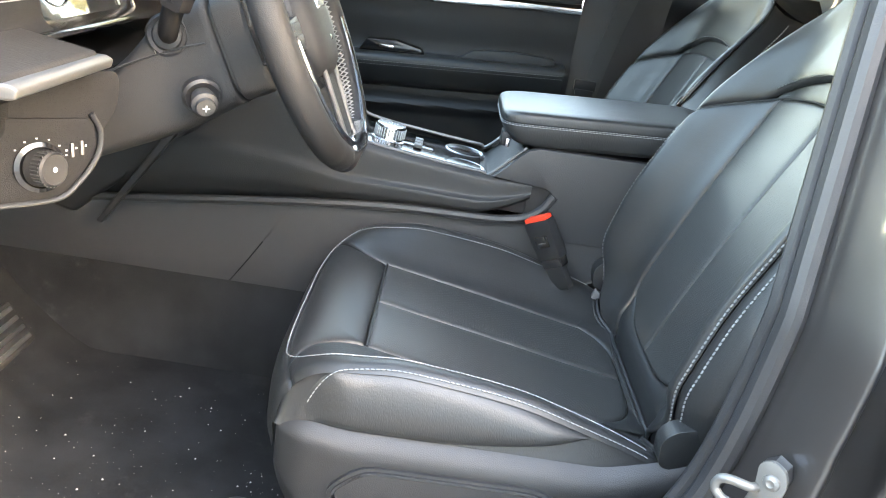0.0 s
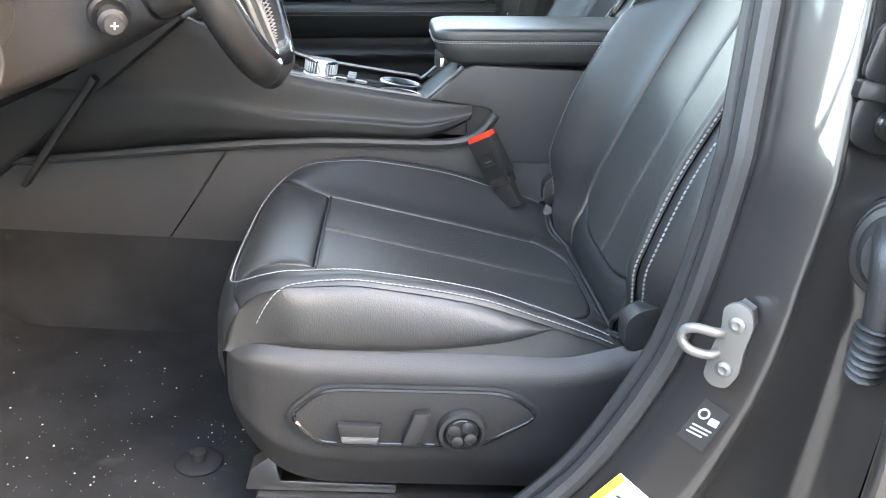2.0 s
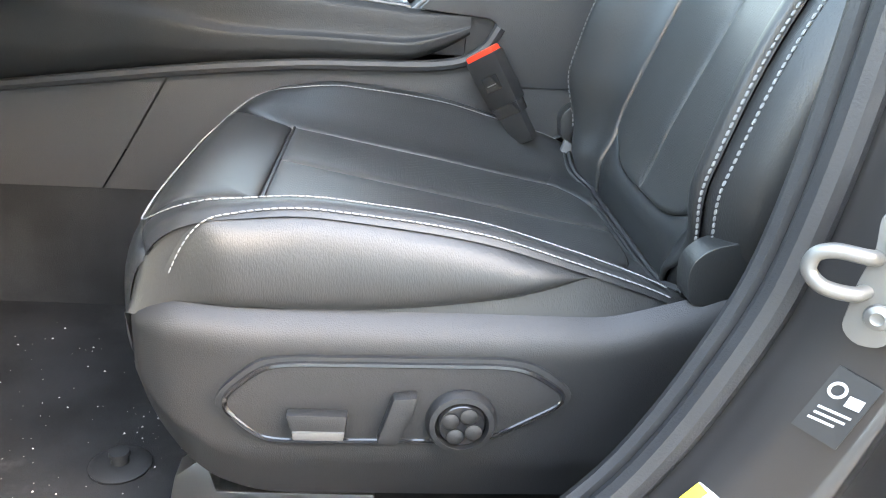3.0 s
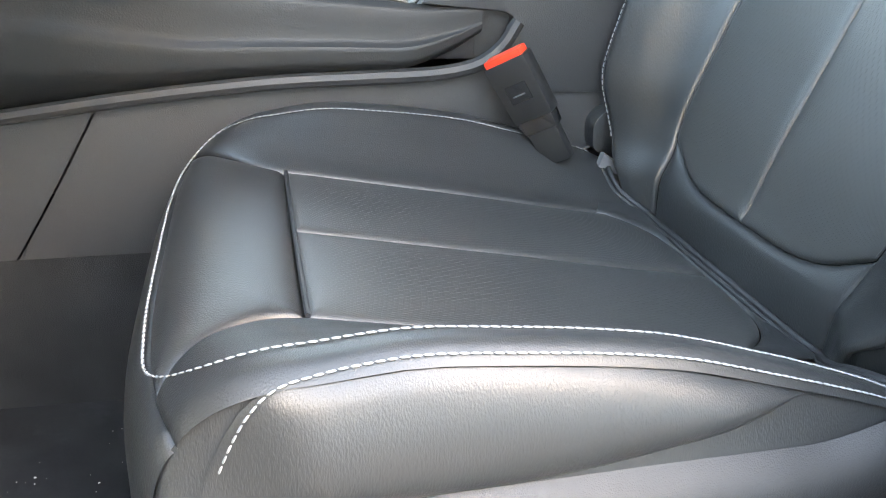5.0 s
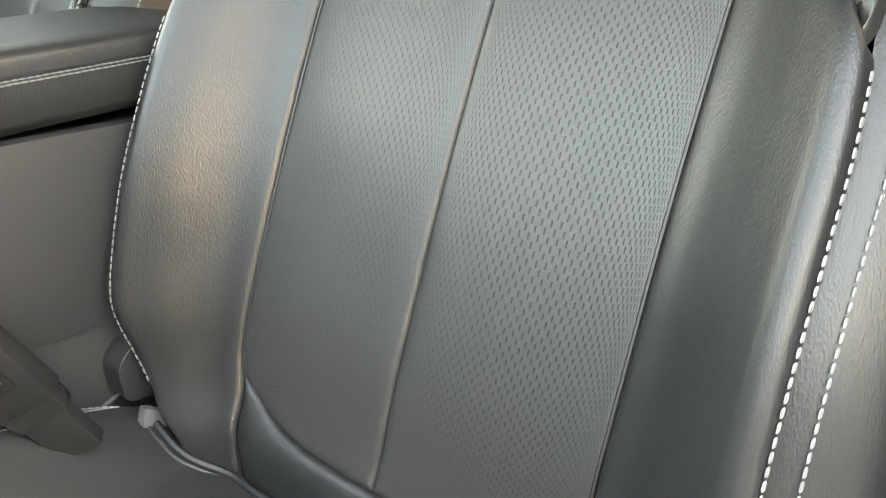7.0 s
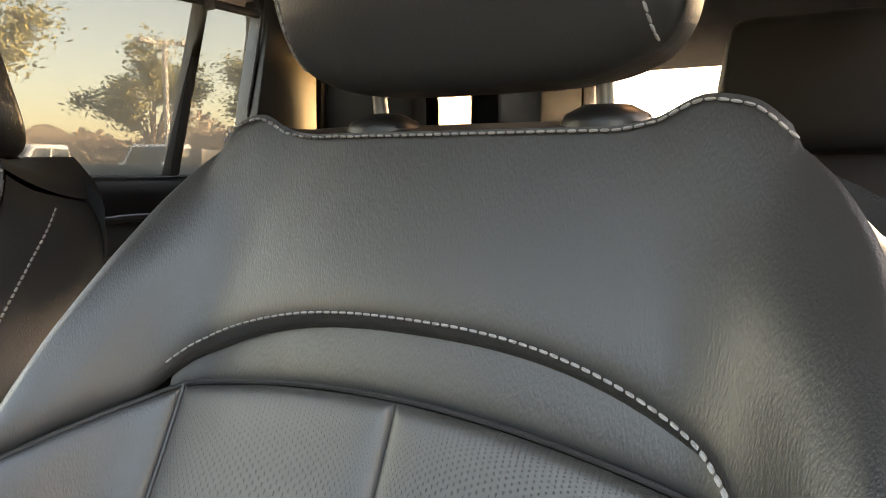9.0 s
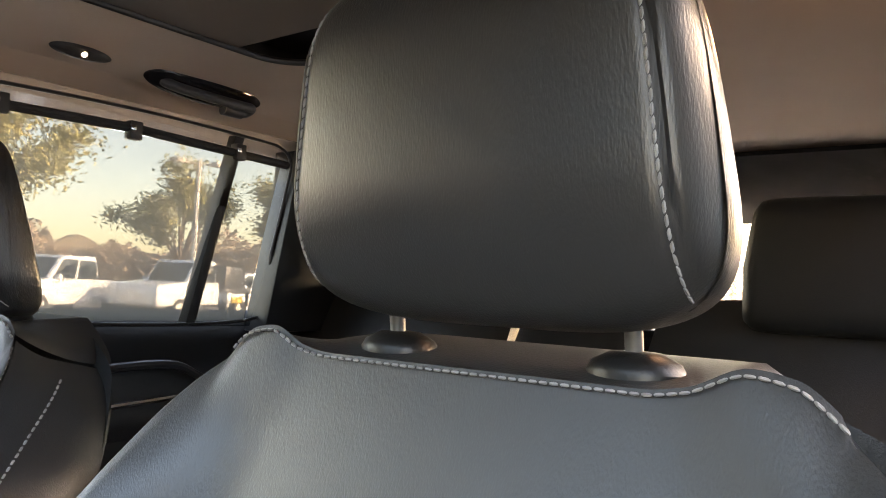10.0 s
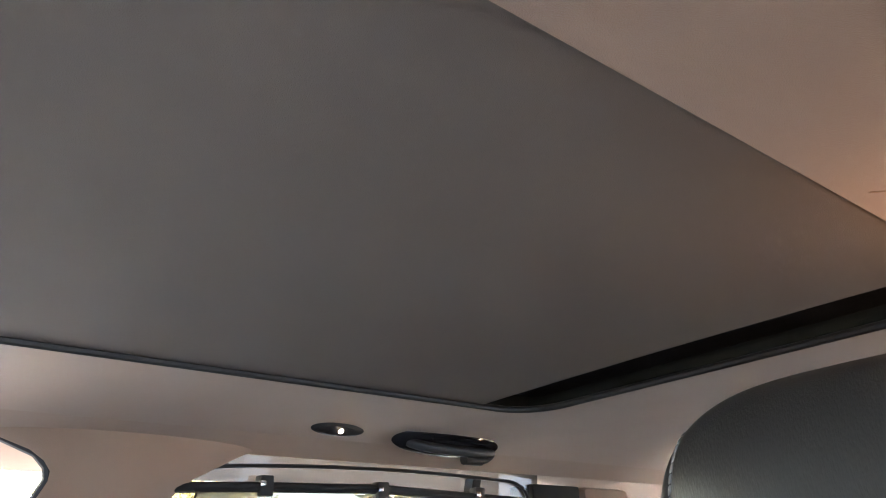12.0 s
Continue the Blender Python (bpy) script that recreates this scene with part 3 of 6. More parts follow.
# unseen; its angle shades the dash end from the open side
def open_door():
    d = thing("driver_door", "dark grey driver door swung wide open", "car door", (-1.12, -0.50, 0.36))
    d.rotation_euler = (0, 0, radians(-74))
    part("door_shell", prism([(0.0, 0.0), (1.12, 0.02), (1.15, 0.5), (1.14, 0.88), (0.0, 0.84)], -0.02, 0.10, "y", 0.02, 3), PAINT, d)
    part("inner_panel", prism([(0.03, 0.08), (1.09, 0.08), (1.1, 0.86), (0.03, 0.82)], 0.098, 0.15, "y", 0.02, 3), PLASTIC, d)
    part("window_frame", tube(catmull([(0.0, 0.03, 0.84), (0.45, 0.05, 1.18), (0.80, 0.09, 1.33), (1.12, 0.09, 1.36), (1.15, 0.04, 0.86)], 40), 0.022, 8), PLASTIC_GLOSS, d)
    part("window_glass", surface(lambda p, q: Vector((0.05 + 1.08 * p, 0.03 + 0.06 * q, 0.84 + 0.46 * q * min(1, 0.25 + p * 1.6))), 10, 4), GLASS_CLEAR, d)


open_door()


# ---- right side: front door panel, centre pillar with belt, rear door with window ----
def front_door():
    door = thing("front_door", "shut front passenger door with black padded panel", "car door", (-0.5, 1.12, 0.5))
    back = Matrix.Translation((0.5, -1.12, -0.5))
    Y = 1.12

    def rise(x):
        return 0.075 * (x + 0.55)

    def panel(p, q):
        x = -1.12 + 1.10 * q
        z = 0.45 + 0.80 * p
        zz = z - rise(x)
        y = Y + 0.02 - lerp([(0.45, 0.03), (0.62, 0.05), (0.86, 0.052), (0.885, 0.062), (0.896, 0.056), (0.91, 0.035), (0.94, 0.03), (1.0, 0.03), (1.012, 0.025), (1.022, 0.014), (1.05, 0.008), (1.12, 0.012), (1.17, 0.012), (1.2, -0.01), (1.25, -0.05)], zz)
        return Vector((x, y, z))
    part("door_panel", moved(surface(panel, 90, 30), back), PLASTIC, door)
    part("armrest_pad", moved(surface(lambda p, q: Vector((-0.90 + 0.86 * q, lerp([(0, 1.118), (0.12, 1.085), (0.35, 1.066), (0.6, 1.057), (0.72, 1.060), (0.82, 1.072), (1, 1.125)], p), lerp([(0, 0.925), (0.12, 0.935), (0.35, 0.965), (0.6, 1.0), (0.72, 1.012), (0.82, 1.019), (1, 1.023)], p) + rise(-0.90 + 0.86 * q))), 24, 40), back), LEATHER, door, "stitched black leather armrest")
    xs = [-0.90 + 0.855 * i / 60 for i in range(61)]
    st = part("stitching", moved(joined(stitches([(x, 1.0563, 1.0 + rise(x)) for x in xs], 0.009, 0.006, 0.0007, 0.0009), stitches([(x, 1.058, 0.991 + rise(x)) for x in xs], 0.009, 0.006, 0.0007, 0.0009)), back), THREAD_DARK, door)
    st["kind"] = "stuff"
    trim = [(-1.1, 1.125), (-0.62, 1.158), (-0.02, 1.198), (-0.02, 1.214), (-0.2, 1.206), (-0.62, 1.176), (-1.1, 1.143)]
    part("trim_strip", moved(prism(trim, Y - 0.012, Y + 0.02, "y", 0.003), back), CHROME, door, "satin silver trim strip")
    part("upper_pad", moved(prism([(-1.1, 1.15), (-0.02, 1.222), (-0.02, 1.262), (-1.1, 1.225)], Y + 0.0, Y + 0.06, "y", 0.012), back), PLASTIC_SOFT, door)
    part("switch_pod", moved(prism([(-0.60, 1.018), (-0.42, 1.03), (-0.43, 1.045), (-0.50, 1.058), (-0.58, 1.052)], Y - 0.03, Y + 0.01, "y", 0.006), back), PLASTIC_GLOSS, door)
    part("window_switch", moved(block(-0.545, -0.505, Y - 0.034, Y - 0.026, 1.034, 1.043, 0.002), back), CHROME, door)
    part("pull_cup", moved(prism([(-0.34, 1.03), (-0.06, 1.045), (-0.07, 1.075), (-0.2, 1.075), (-0.29, 1.065)], Y - 0.03, Y + 0.0, "y", 0.01), back), PLASTIC_SOFT, door)
    part("window_glass", moved(surface(lambda p, q: Vector((-1.0 + 1.0 * p, Y + 0.09 - 0.10 * q, 1.24 + 0.45 * q)), 4, 4), back), GLASS_SIDE, door, "lightly tinted window glass")
    part("window_frame", moved(tube([(-1.25, 1.16, 1.26), (-0.7, 1.11, 1.60), (-0.3, 1.09, 1.68), (0.03, 1.08, 1.70)], 0.022, 10), back), PLASTIC, door)


front_door()


def right_pillar():
    pil = thing("centre_pillar", "charcoal trimmed pillar with a seat belt hanging on it", "car pillar", (0.06, 1.15, 0.5))
    back = Matrix.Translation((-0.06, -1.15, -0.5))

    def skin(p, q):
        z = 0.45 + 0.93 * p
        x = -0.035 + (0.26 - 0.3 * max(0, z - 1.2)) * q + 0.10 * max(0, z - 0.95) * 0.6
        return Vector((x, 1.135 - 0.02 * math.sin(math.pi * q) - 0.26 * max(0, z - 1.25) - 0.02 * max(0, 1.0 - z), z))
    part("pillar_trim", moved(surface(skin, 40, 16), back), PLASTIC_SOFT, pil)

    def upper(p, q):
        z = 1.37 + 0.325 * p
        x0 = lerp([(1.37, 0.055), (1.50, 0.075), (1.60, 0.105), (1.635, 0.118), (1.66, 0.10), (1.695, 0.0)], z)
        x1 = lerp([(1.37, 0.233), (1.48, 0.243), (1.58, 0.266), (1.632, 0.303), (1.66, 0.352), (1.695, 0.42)], z)
        return Vector((x0 + (x1 - x0) * q, 1.112 - 0.26 * max(0, z - 1.25) - 0.018 * math.sin(math.pi * q) ** 0.6, z))
    part("upper_trim", moved(thicken(surface(upper, 24, 16), 0.004), back), HEADLINER, pil, "greige cloth-covered upper pillar trim")
    part("window_seal", moved(tube([upper(k / 20, 0.0) + Vector((-0.003, 0.004, 0)) for k in range(21)], 0.006, 8), back), RUBBER, pil)
    belt = [(0.16, 1.0, 1.56), (0.11, 1.058, 1.35), (0.055, 1.088, 1.1), (0.03, 1.09, 0.9), (0.02, 1.09, 0.6)]
    pts = catmull(belt, 40)
    bm = surface(lambda p, q: pts[round(p * 39)] + Vector((0.046 * (q - 0.5), 0.0, 0)), 39, 3)
    part("belt_webbing", moved(thicken(bm, 0.0015), back), BELT, pil, "dark woven belt webbing")
    part("belt_tongue", moved(joined(block(-0.005, 0.055, 1.080, 1.094, 1.005, 1.035, 0.004), block(0.0, 0.05, 1.078, 1.086, 0.99, 1.010, 0.003)), back), PLASTIC, pil)
    part("tongue_blade", moved(block(0.008, 0.030, 1.080, 1.084, 0.955, 0.992, 0.0015), back), STEEL, pil)
    part("belt_guide", moved(block(0.13, 0.19, 0.982, 1.008, 1.545, 1.60, 0.008), back), PLASTIC, pil)


BELT = material("seat_belt_webbing", (0.05, 0.048, 0.046), 0.8, grain=0.6, scale=800, stretch=(1, 1, 3))
right_pillar()


def mesh_cloth(name, seen, cloth):
    """Sheer woven mesh: part open, part cloth that lets light seep through."""
    m = bpy.data.materials.new(name)
    m.use_nodes = True
    n, l = m.node_tree.nodes, m.node_tree.links
    t = n.new("ShaderNodeBsdfTransparent")
    c = n.new("ShaderNodeBsdfTranslucent")
    c.inputs["Color"].default_value = (*cloth, 1)
    mix = n.new("ShaderNodeMixShader")
    mix.inputs["Fac"].default_value = seen
    l.new(c.outputs["BSDF"], mix.inputs[1])
    l.new(t.outputs["BSDF"], mix.inputs[2])
    l.new(mix.outputs["Shader"], n["Material Output"].inputs["Surface"])
    return m


MESH = mesh_cloth("sheer_shade_mesh", 0.14, (0.08, 0.075, 0.066))


def rear_door_right():
    door = thing("rear_door", "shut rear passenger door with tinted window", "car door", (0.6, 1.1, 0.5), "rear doors")
    back = Matrix.Translation((-0.6, -1.1, -0.5))

    def panel(p, q):
        x = 0.2 + 0.95 * q
        z = 0.45 + 0.87 * p
        y = 1.12 - lerp([(0.45, 0.0), (0.9, 0.02), (1.0, 0.03), (1.04, 0.06), (1.09, 0.065), (1.11, 0.03), (1.2, 0.02), (1.29, 0.045), (1.30, 0.04), (1.32, 0.0)], z + 0.0 * x)
        return Vector((x, y, z))
    part("door_panel", moved(surface(panel, 60, 12), back), PLASTIC, door)
    part("grab_trim", moved(tube(catmull([(0.42, 1.05, 1.20), (0.6, 1.045, 1.215), (0.78, 1.045, 1.222), (0.86, 1.05, 1.195), (0.95, 1.055, 1.15)], 30), 0.008, 8), back), PLASTIC_SOFT, door)
    part("trim_strip", moved(tube([(0.3, 1.045, 1.13), (0.9, 1.045, 1.165)], 0.006, 8), back), CHROME, door, "thin satin trim line")
    # window: black surround, tinted glass, fixed rear light behind a leaning bar
    hole = [(0.225, 1.045, 1.305), (0.245, 1.036, 1.48), (0.268, 1.028, 1.58), (0.305, 1.02, 1.632), (0.355, 1.014, 1.660), (0.66, 1.012, 1.672), (0.93, 1.014, 1.668), (1.005, 1.016, 1.662), (1.036, 1.02, 1.638), (1.038, 1.028, 1.59), (1.012, 1.038, 1.44), (0.980, 1.045, 1.305)]
    loop = catmull(hole + hole[:1], 90)
    part("window_frame", moved(tube(loop, 0.0035, 8), back), PLASTIC, door, "black window surround")
    glassy = surface(lambda p, q: Vector((0.20 + 0.87 * p, 1.062 - 0.046 * q, 1.29 + 0.42 * q)), 6, 6)
    part("window_glass", moved(glassy, back), GLASS_DARK, door, "grey tinted window glass")
    part("division_bar", moved(prism([(0.800, 1.30), (0.822, 1.30), (0.913, 1.67), (0.891, 1.67)], 1.02, 1.045, "y", 0.003), back), PLASTIC, door)
    part("outer_post", moved(prism([(0.985, 1.28), (1.19, 1.28), (1.19, 1.665), (1.046, 1.665), (1.046, 1.60)], 1.012, 1.08, "y", 0.004), back), COLLAR, door)

    # mesh sunshade drawn up to the hooks, with gaps at its edges
    def net(p, q):
        z = 1.302 + 0.326 * p
        x0 = 0.275 + 0.05 * p
        return Vector((x0 + (0.955 + 0.045 * p - x0) * q, 1.046 - 0.110 * (z - 1.29), z))
    part("sunshade_mesh", moved(surface(net, 8, 12), back), MESH, door, "sheer dark mesh sunshade drawn up")
    part("mesh_hem", moved(tube([net(k / 10, 0.0) for k in range(11)], 0.0018, 6), back), MESH, door)
    # rolled shade hooks along the head of the window
    part("shade_rail", moved(tube([(0.275, 1.014, 1.626), (0.42, 1.012, 1.632), (0.66, 1.01, 1.638), (1.02, 1.012, 1.628)], 0.0085, 10), back), PLASTIC, door, "dark shade rail under the window head")
    for x in (0.436, 0.662, 0.89):
        hk = part("shade_hook", moved(block(x - 0.012, x + 0.012, 1.0, 1.02, 1.618, 1.65, 0.003), back), PLASTIC, door)
        part("hook_clip", moved(block(x - 0.014, x - 0.004, 0.995, 1.003, 1.632, 1.641, 0.002), back), CHROME, hk)


rear_door_right()

# cloth side rail over the right windows, from the headliner to the window heads
tagged(part("wall_right_upper", thicken(surface(lambda p, q: (lambda x: Vector((x, 0.87 + 0.138 * q ** 0.8 + 0.05 * max(0, -x - 0.3), headliner_z(x, 0.87) + 0.0125 - (0.036 * q ** 1.5) - 0.25 * max(0, -x - 0.35) * q)))(-0.9 + 3.5 * p), 50, 14), 0.01), HEADLINER), "greige cloth side rail of the headliner", "headliner", kind="structure")


def grab_handle():
    h = thing("grab_handle", "folded black grab handle on the headliner rail", "grab handle", (0.71, 0.88, 1.70))
    bowl = moved(lathe([(0.0, 0.003), (0.8, 0.003), (1.0, -0.002)], 40), facing((0, -0.75, -0.66)) @ Matrix.Diagonal((0.118, 0.026, 1, 1)))
    part("recess", bowl, PLASTIC_GLOSS, h)
    up = Vector((0, -0.75, -0.66))
    pts = catmull([Vector((-0.085, 0.005, 0.0)), Vector((-0.06, -0.006, -0.008)), Vector((0.0, -0.012, -0.012)), Vector((0.07, -0.010, -0.012)), Vector((0.098, 0.0, -0.010)), Vector((0.092, 0.014, -0.018)), Vector((0.06, 0.012, -0.02))], 40)
    part("grip", tube(pts, 0.0085, 12), PLASTIC_SOFT, h, "curved soft grip")
    part("hinge_end", tube([(0.045, 0.012, -0.02), (0.085, 0.012, -0.02)], 0.010, 12), PLASTIC, h)


grab_handle()
LIT = material("lit_lamp_lens", (0.9, 0.85, 0.75), 0.4)
LIT.node_tree.nodes["Principled BSDF"].inputs["Emission Color"].default_value = (1.0, 0.85, 0.65, 1)
LIT.node_tree.nodes["Principled BSDF"].inputs["Emission Strength"].default_value = 0.4
hook = thing("reading_lamp", "small oval lamp in the headliner rail, lit spot", "lamp", (0.485, 0.875, 1.705))
part("bezel", moved(lathe([(0.0, 0.004), (0.7, 0.004), (1.0, 0.0)], 30), facing((0, -0.72, -0.7)) @ Matrix.Diagonal((0.048, 0.012, 1, 1))), PLASTIC, hook)
part("lens", moved(lathe([(0.0, 0.006), (0.0035, 0.0055), (0.005, 0.003)], 20), Matrix.Translation((0.004, 0, 0)) @ facing((0, -0.72, -0.7))), LIT, hook, "small lit lens")


# ---- rear of the cabin ----
def rear_seat(y, wide, label, head_rest=True):
    base = Vector((0.95, y, 0.47))
    s = thing("rear_seat", label, "car seat", base, "rear seats")
    h = wide / 2

    def shell(p, q, d0=0.0):
        w = 2 * q - 1
        z = 0.05 + 0.87 * p
        x = -0.12 + 0.36 * p - 0.05 * abs(w) ** 2.5 * (1 - p) + 0.03 * max(0, p - 0.9) * 10 * 0.4
        return Vector((x, w * h * (1 - 0.22 * max(0, p - 0.6) ** 1.5), z - 0.03 * abs(w) ** 6))
    part("backrest", thicken(surface(shell, 30, 24), 0.10), LEATHER, s)
    part("cushion", moved(block(-0.62, -0.08, -h, h, 0.02, 0.24, 0.05, 4), Matrix.Identity(4)), LEATHER, s)

    if not head_rest:
        return s

    def head(p, q):
        w = 2 * q - 1
        c, sn = math.cos(math.tau * p), math.sin(math.tau * p)
        rx, rz = math.copysign(abs(c) ** 0.45, c), math.copysign(abs(sn) ** 0.45, sn)
        k = (1 - abs(w) ** 6) ** 0.4 if abs(w) < 1 else 0
        return Vector((0.24 + rx * 0.045 * (0.5 + 0.5 * k), w * (0.138 - 0.014 * max(0, rz)), 0.975 + rz * 0.105 * (0.85 + 0.15 * k)))
    rest = part("headrest", surface(head, 40, 20), LEATHER_SIDE, s, "plain black headrest")
    for d in (-1, 1):
        part("headrest_post", tube([(0.235, d * 0.06, 0.86), (0.24, d * 0.06, 0.93)], 0.005, 10), TRIM_SATIN, rest)
    return s


rear_seat(-0.02, 0.60, "black leather second-row seat behind the driver")
rear_seat(0.83, 0.60, "black leather second-row seat behind the passenger")
rear_seat(0.405, 0.25, "narrow black leather middle seat of the second row", False)


def tailgate():
    tagged(part("wall_tail", joined(block(2.55, 2.65, -0.40, 1.22, 0.4, 1.28, 0.01), block(2.35, 2.62, -0.40, 1.22, 1.655, 1.80, 0.02), block(2.5, 2.65, -0.40, -0.15, 1.27, 1.7, 0.02), block(2.5, 2.65, 0.97, 1.22, 1.27, 1.7, 0.02)), CARPET), "black trimmed tailgate frame", "tailgate", kind="structure")
    tagged(part("window_tail", block(2.58, 2.584, -0.16, 0.98, 1.27, 1.67, 0), GLASS_TAIL), "tinted tailgate window", "window", kind="structure")
    tagged(part("wall_quarter_right", joined(block(1.15, 2.6, 1.10, 1.2, 0.4, 1.42, 0.01), block(2.2, 2.6, 0.98, 1.2, 1.28, 1.75, 0.02), block(1.195, 1.35, 1.004, 1.2, 1.28, 1.572, 0.02)), CARPET), "black trimmed rear quarter wall", "wall", kind="structure")
    tagged(part("trim_quarter_upper", block(1.195, 1.35, 1.0, 1.2, 1.575, 1.665, 0.02), HEADLINER), "greige cloth-covered rear pillar trim", "car pillar", kind="structure")
    tagged(part("window_quarter_right", block(1.34, 2.22, 1.12, 1.125, 1.28, 1.72, 0), GLASS_TAIL), "tinted quarter window", "window", kind="structure")
    tagged(part("header_rear", thicken(surface(lambda p, q: Vector((1.60 + 0.75 * p, -0.34 + 1.5 * q, 1.705 - 0.06 * math.sin(math.pi / 2 * min(1, p * 2.2)) - 0.01 * p)), 20, 10), 0.01), CARPET), "dropped charcoal rear header of the headliner", "headliner", kind="structure")


tailgate()
BEIGE = material("beige_plastic", (0.26, 0.22, 0.18), 0.5, stain=0.05)
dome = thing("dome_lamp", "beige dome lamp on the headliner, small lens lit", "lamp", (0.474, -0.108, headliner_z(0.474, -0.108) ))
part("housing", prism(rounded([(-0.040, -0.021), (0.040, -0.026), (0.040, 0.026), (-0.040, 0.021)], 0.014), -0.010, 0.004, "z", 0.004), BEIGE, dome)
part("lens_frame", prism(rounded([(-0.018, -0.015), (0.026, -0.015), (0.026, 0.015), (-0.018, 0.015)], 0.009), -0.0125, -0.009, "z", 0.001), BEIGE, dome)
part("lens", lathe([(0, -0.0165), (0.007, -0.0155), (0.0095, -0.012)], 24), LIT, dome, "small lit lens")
# the lit dome's light, hung 12 cm lower as a fill for the headliner
glow = new("dome_lamp_fill", bpy.data.lights.new("dome_lamp_fill", "POINT"))
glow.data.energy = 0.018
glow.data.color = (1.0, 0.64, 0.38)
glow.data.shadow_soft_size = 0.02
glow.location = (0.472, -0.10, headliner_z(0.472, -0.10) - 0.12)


# ---- front seats ----
CUSHION_MID = catmull([(0.05, 0, 0.716), (-0.02, 0, 0.732), (-0.1, 0, 0.746), (-0.2, 0, 0.765), (-0.3, 0, 0.783), (-0.4, 0, 0.801), (-0.45, 0, 0.808),
                       (-0.485, 0, 0.804), (-0.512, 0, 0.785), (-0.527, 0, 0.752), (-0.53, 0, 0.70)], 240)
BACK_MID = [(0.72, 0.012), (0.765, 0.012), (0.80, 0.026), (0.86, 0.045), (0.92, 0.068), (1.0, 0.10), (1.08, 0.135), (1.16, 0.172), (1.23, 0.2), (1.29, 0.222), (1.36, 0.245)]
RISE = [(-0.53, 0.0), (-0.48, 0.012), (-0.42, 0.03), (-0.33, 0.052), (-0.2, 0.06), (-0.12, 0.053), (-0.05, 0.043), (0.02, 0.026), (0.05, 0.02)]
FORWARD = [(0.72, 0.015), (0.80, 0.035), (0.88, 0.072), (1.0, 0.085), (1.1, 0.083), (1.15, 0.075), (1.2, 0.06), (1.25, 0.038), (1.29, 0.018), (1.34, 0.0)]
INSERT = [(0.72, 0.150), (0.80, 0.157), (0.84, 0.164), (1.0, 0.166), (1.18, 0.168), (1.3, 0.135), (1.36, 0.11)]
WIDTH = [(0.715, 0.19), (0.76, 0.205), (0.785, 0.232), (0.82, 0.254), (0.90, 0.268), (1.05, 0.268), (1.15, 0.260), (1.2, 0.252), (1.25, 0.24), (1.28, 0.23), (1.314, 0.21), (1.34, 0.185), (1.36, 0.17)]


def cushion(a, u):
    """The seat cushion's skin: a from its rear over its front edge, u from -1 to 1 across."""
    k = max(0.0, min(a, 1.0)) * (len(CUSHION_MID) - 1)
    i = min(int(k), len(CUSHION_MID) - 2)
    p = CUSHION_MID[i].lerp(CUSHION_MID[i + 1], k - i)
    w = abs(u)
    y = lerp([(0, 0), (0.5, 0.15), (0.64, 0.195), (0.8, 0.245), (0.88, 0.267), (0.95, 0.283), (1, 0.29)], w)
    d = lerp([(0, 0), (0.45, 0), (0.55, 0.08), (0.7, 0.6), (0.82, 0.97), (0.87, 1), (0.94, 0.8), (1, 0.45)], w)
    e = lerp([(0.86, 0), (1, -0.016)], w)
    f = max(0.0, min(1.0, (-0.36 - p.x) / 0.17))
    y *= 1 - 0.07 * f * f
    return Vector((p.x + 0.045 * f * w ** 4, math.copysign(y, u), p.z + d * lerp(RISE, p.x) + e - 0.004 * f * w ** 3))


def across(x):
    """The a at which the cushion's middle line passes x."""
    for i, p in enumerate(CUSHION_MID):
        if p.x <= x:
            return i / (len(CUSHION_MID) - 1)
    return 1.0


def backrest(z, u):
    """The backrest's skin at the height z, u from -1 to 1 across."""
    w = abs(u)
    inner, outer = lerp(INSERT, z), lerp(WIDTH, z)
    if w <= 0.55:
        y = inner * w / 0.55
    else:
        y = inner + (outer - inner) * lerp([(0.55, 0), (0.75, 0.56), (0.88, 0.86), (0.95, 0.96), (1, 1)], w)
    d = lerp([(0, 0), (0.5, 0), (0.6, 0.12), (0.8, 0.8), (0.89, 1), (0.95, 0.97), (1, 0.86)], w)
    hump = lerp([(0, 0), (0.10, 0), (0.122, 0.003), (0.15, 0.014), (0.168, 0.011), (0.19, -0.006)], y) * max(0.0, min(1.0, (z - 1.29) / 0.05))
    return Vector((lerp(BACK_MID, z) - lerp(FORWARD, z) * d, math.copysign(y, u), z + hump))


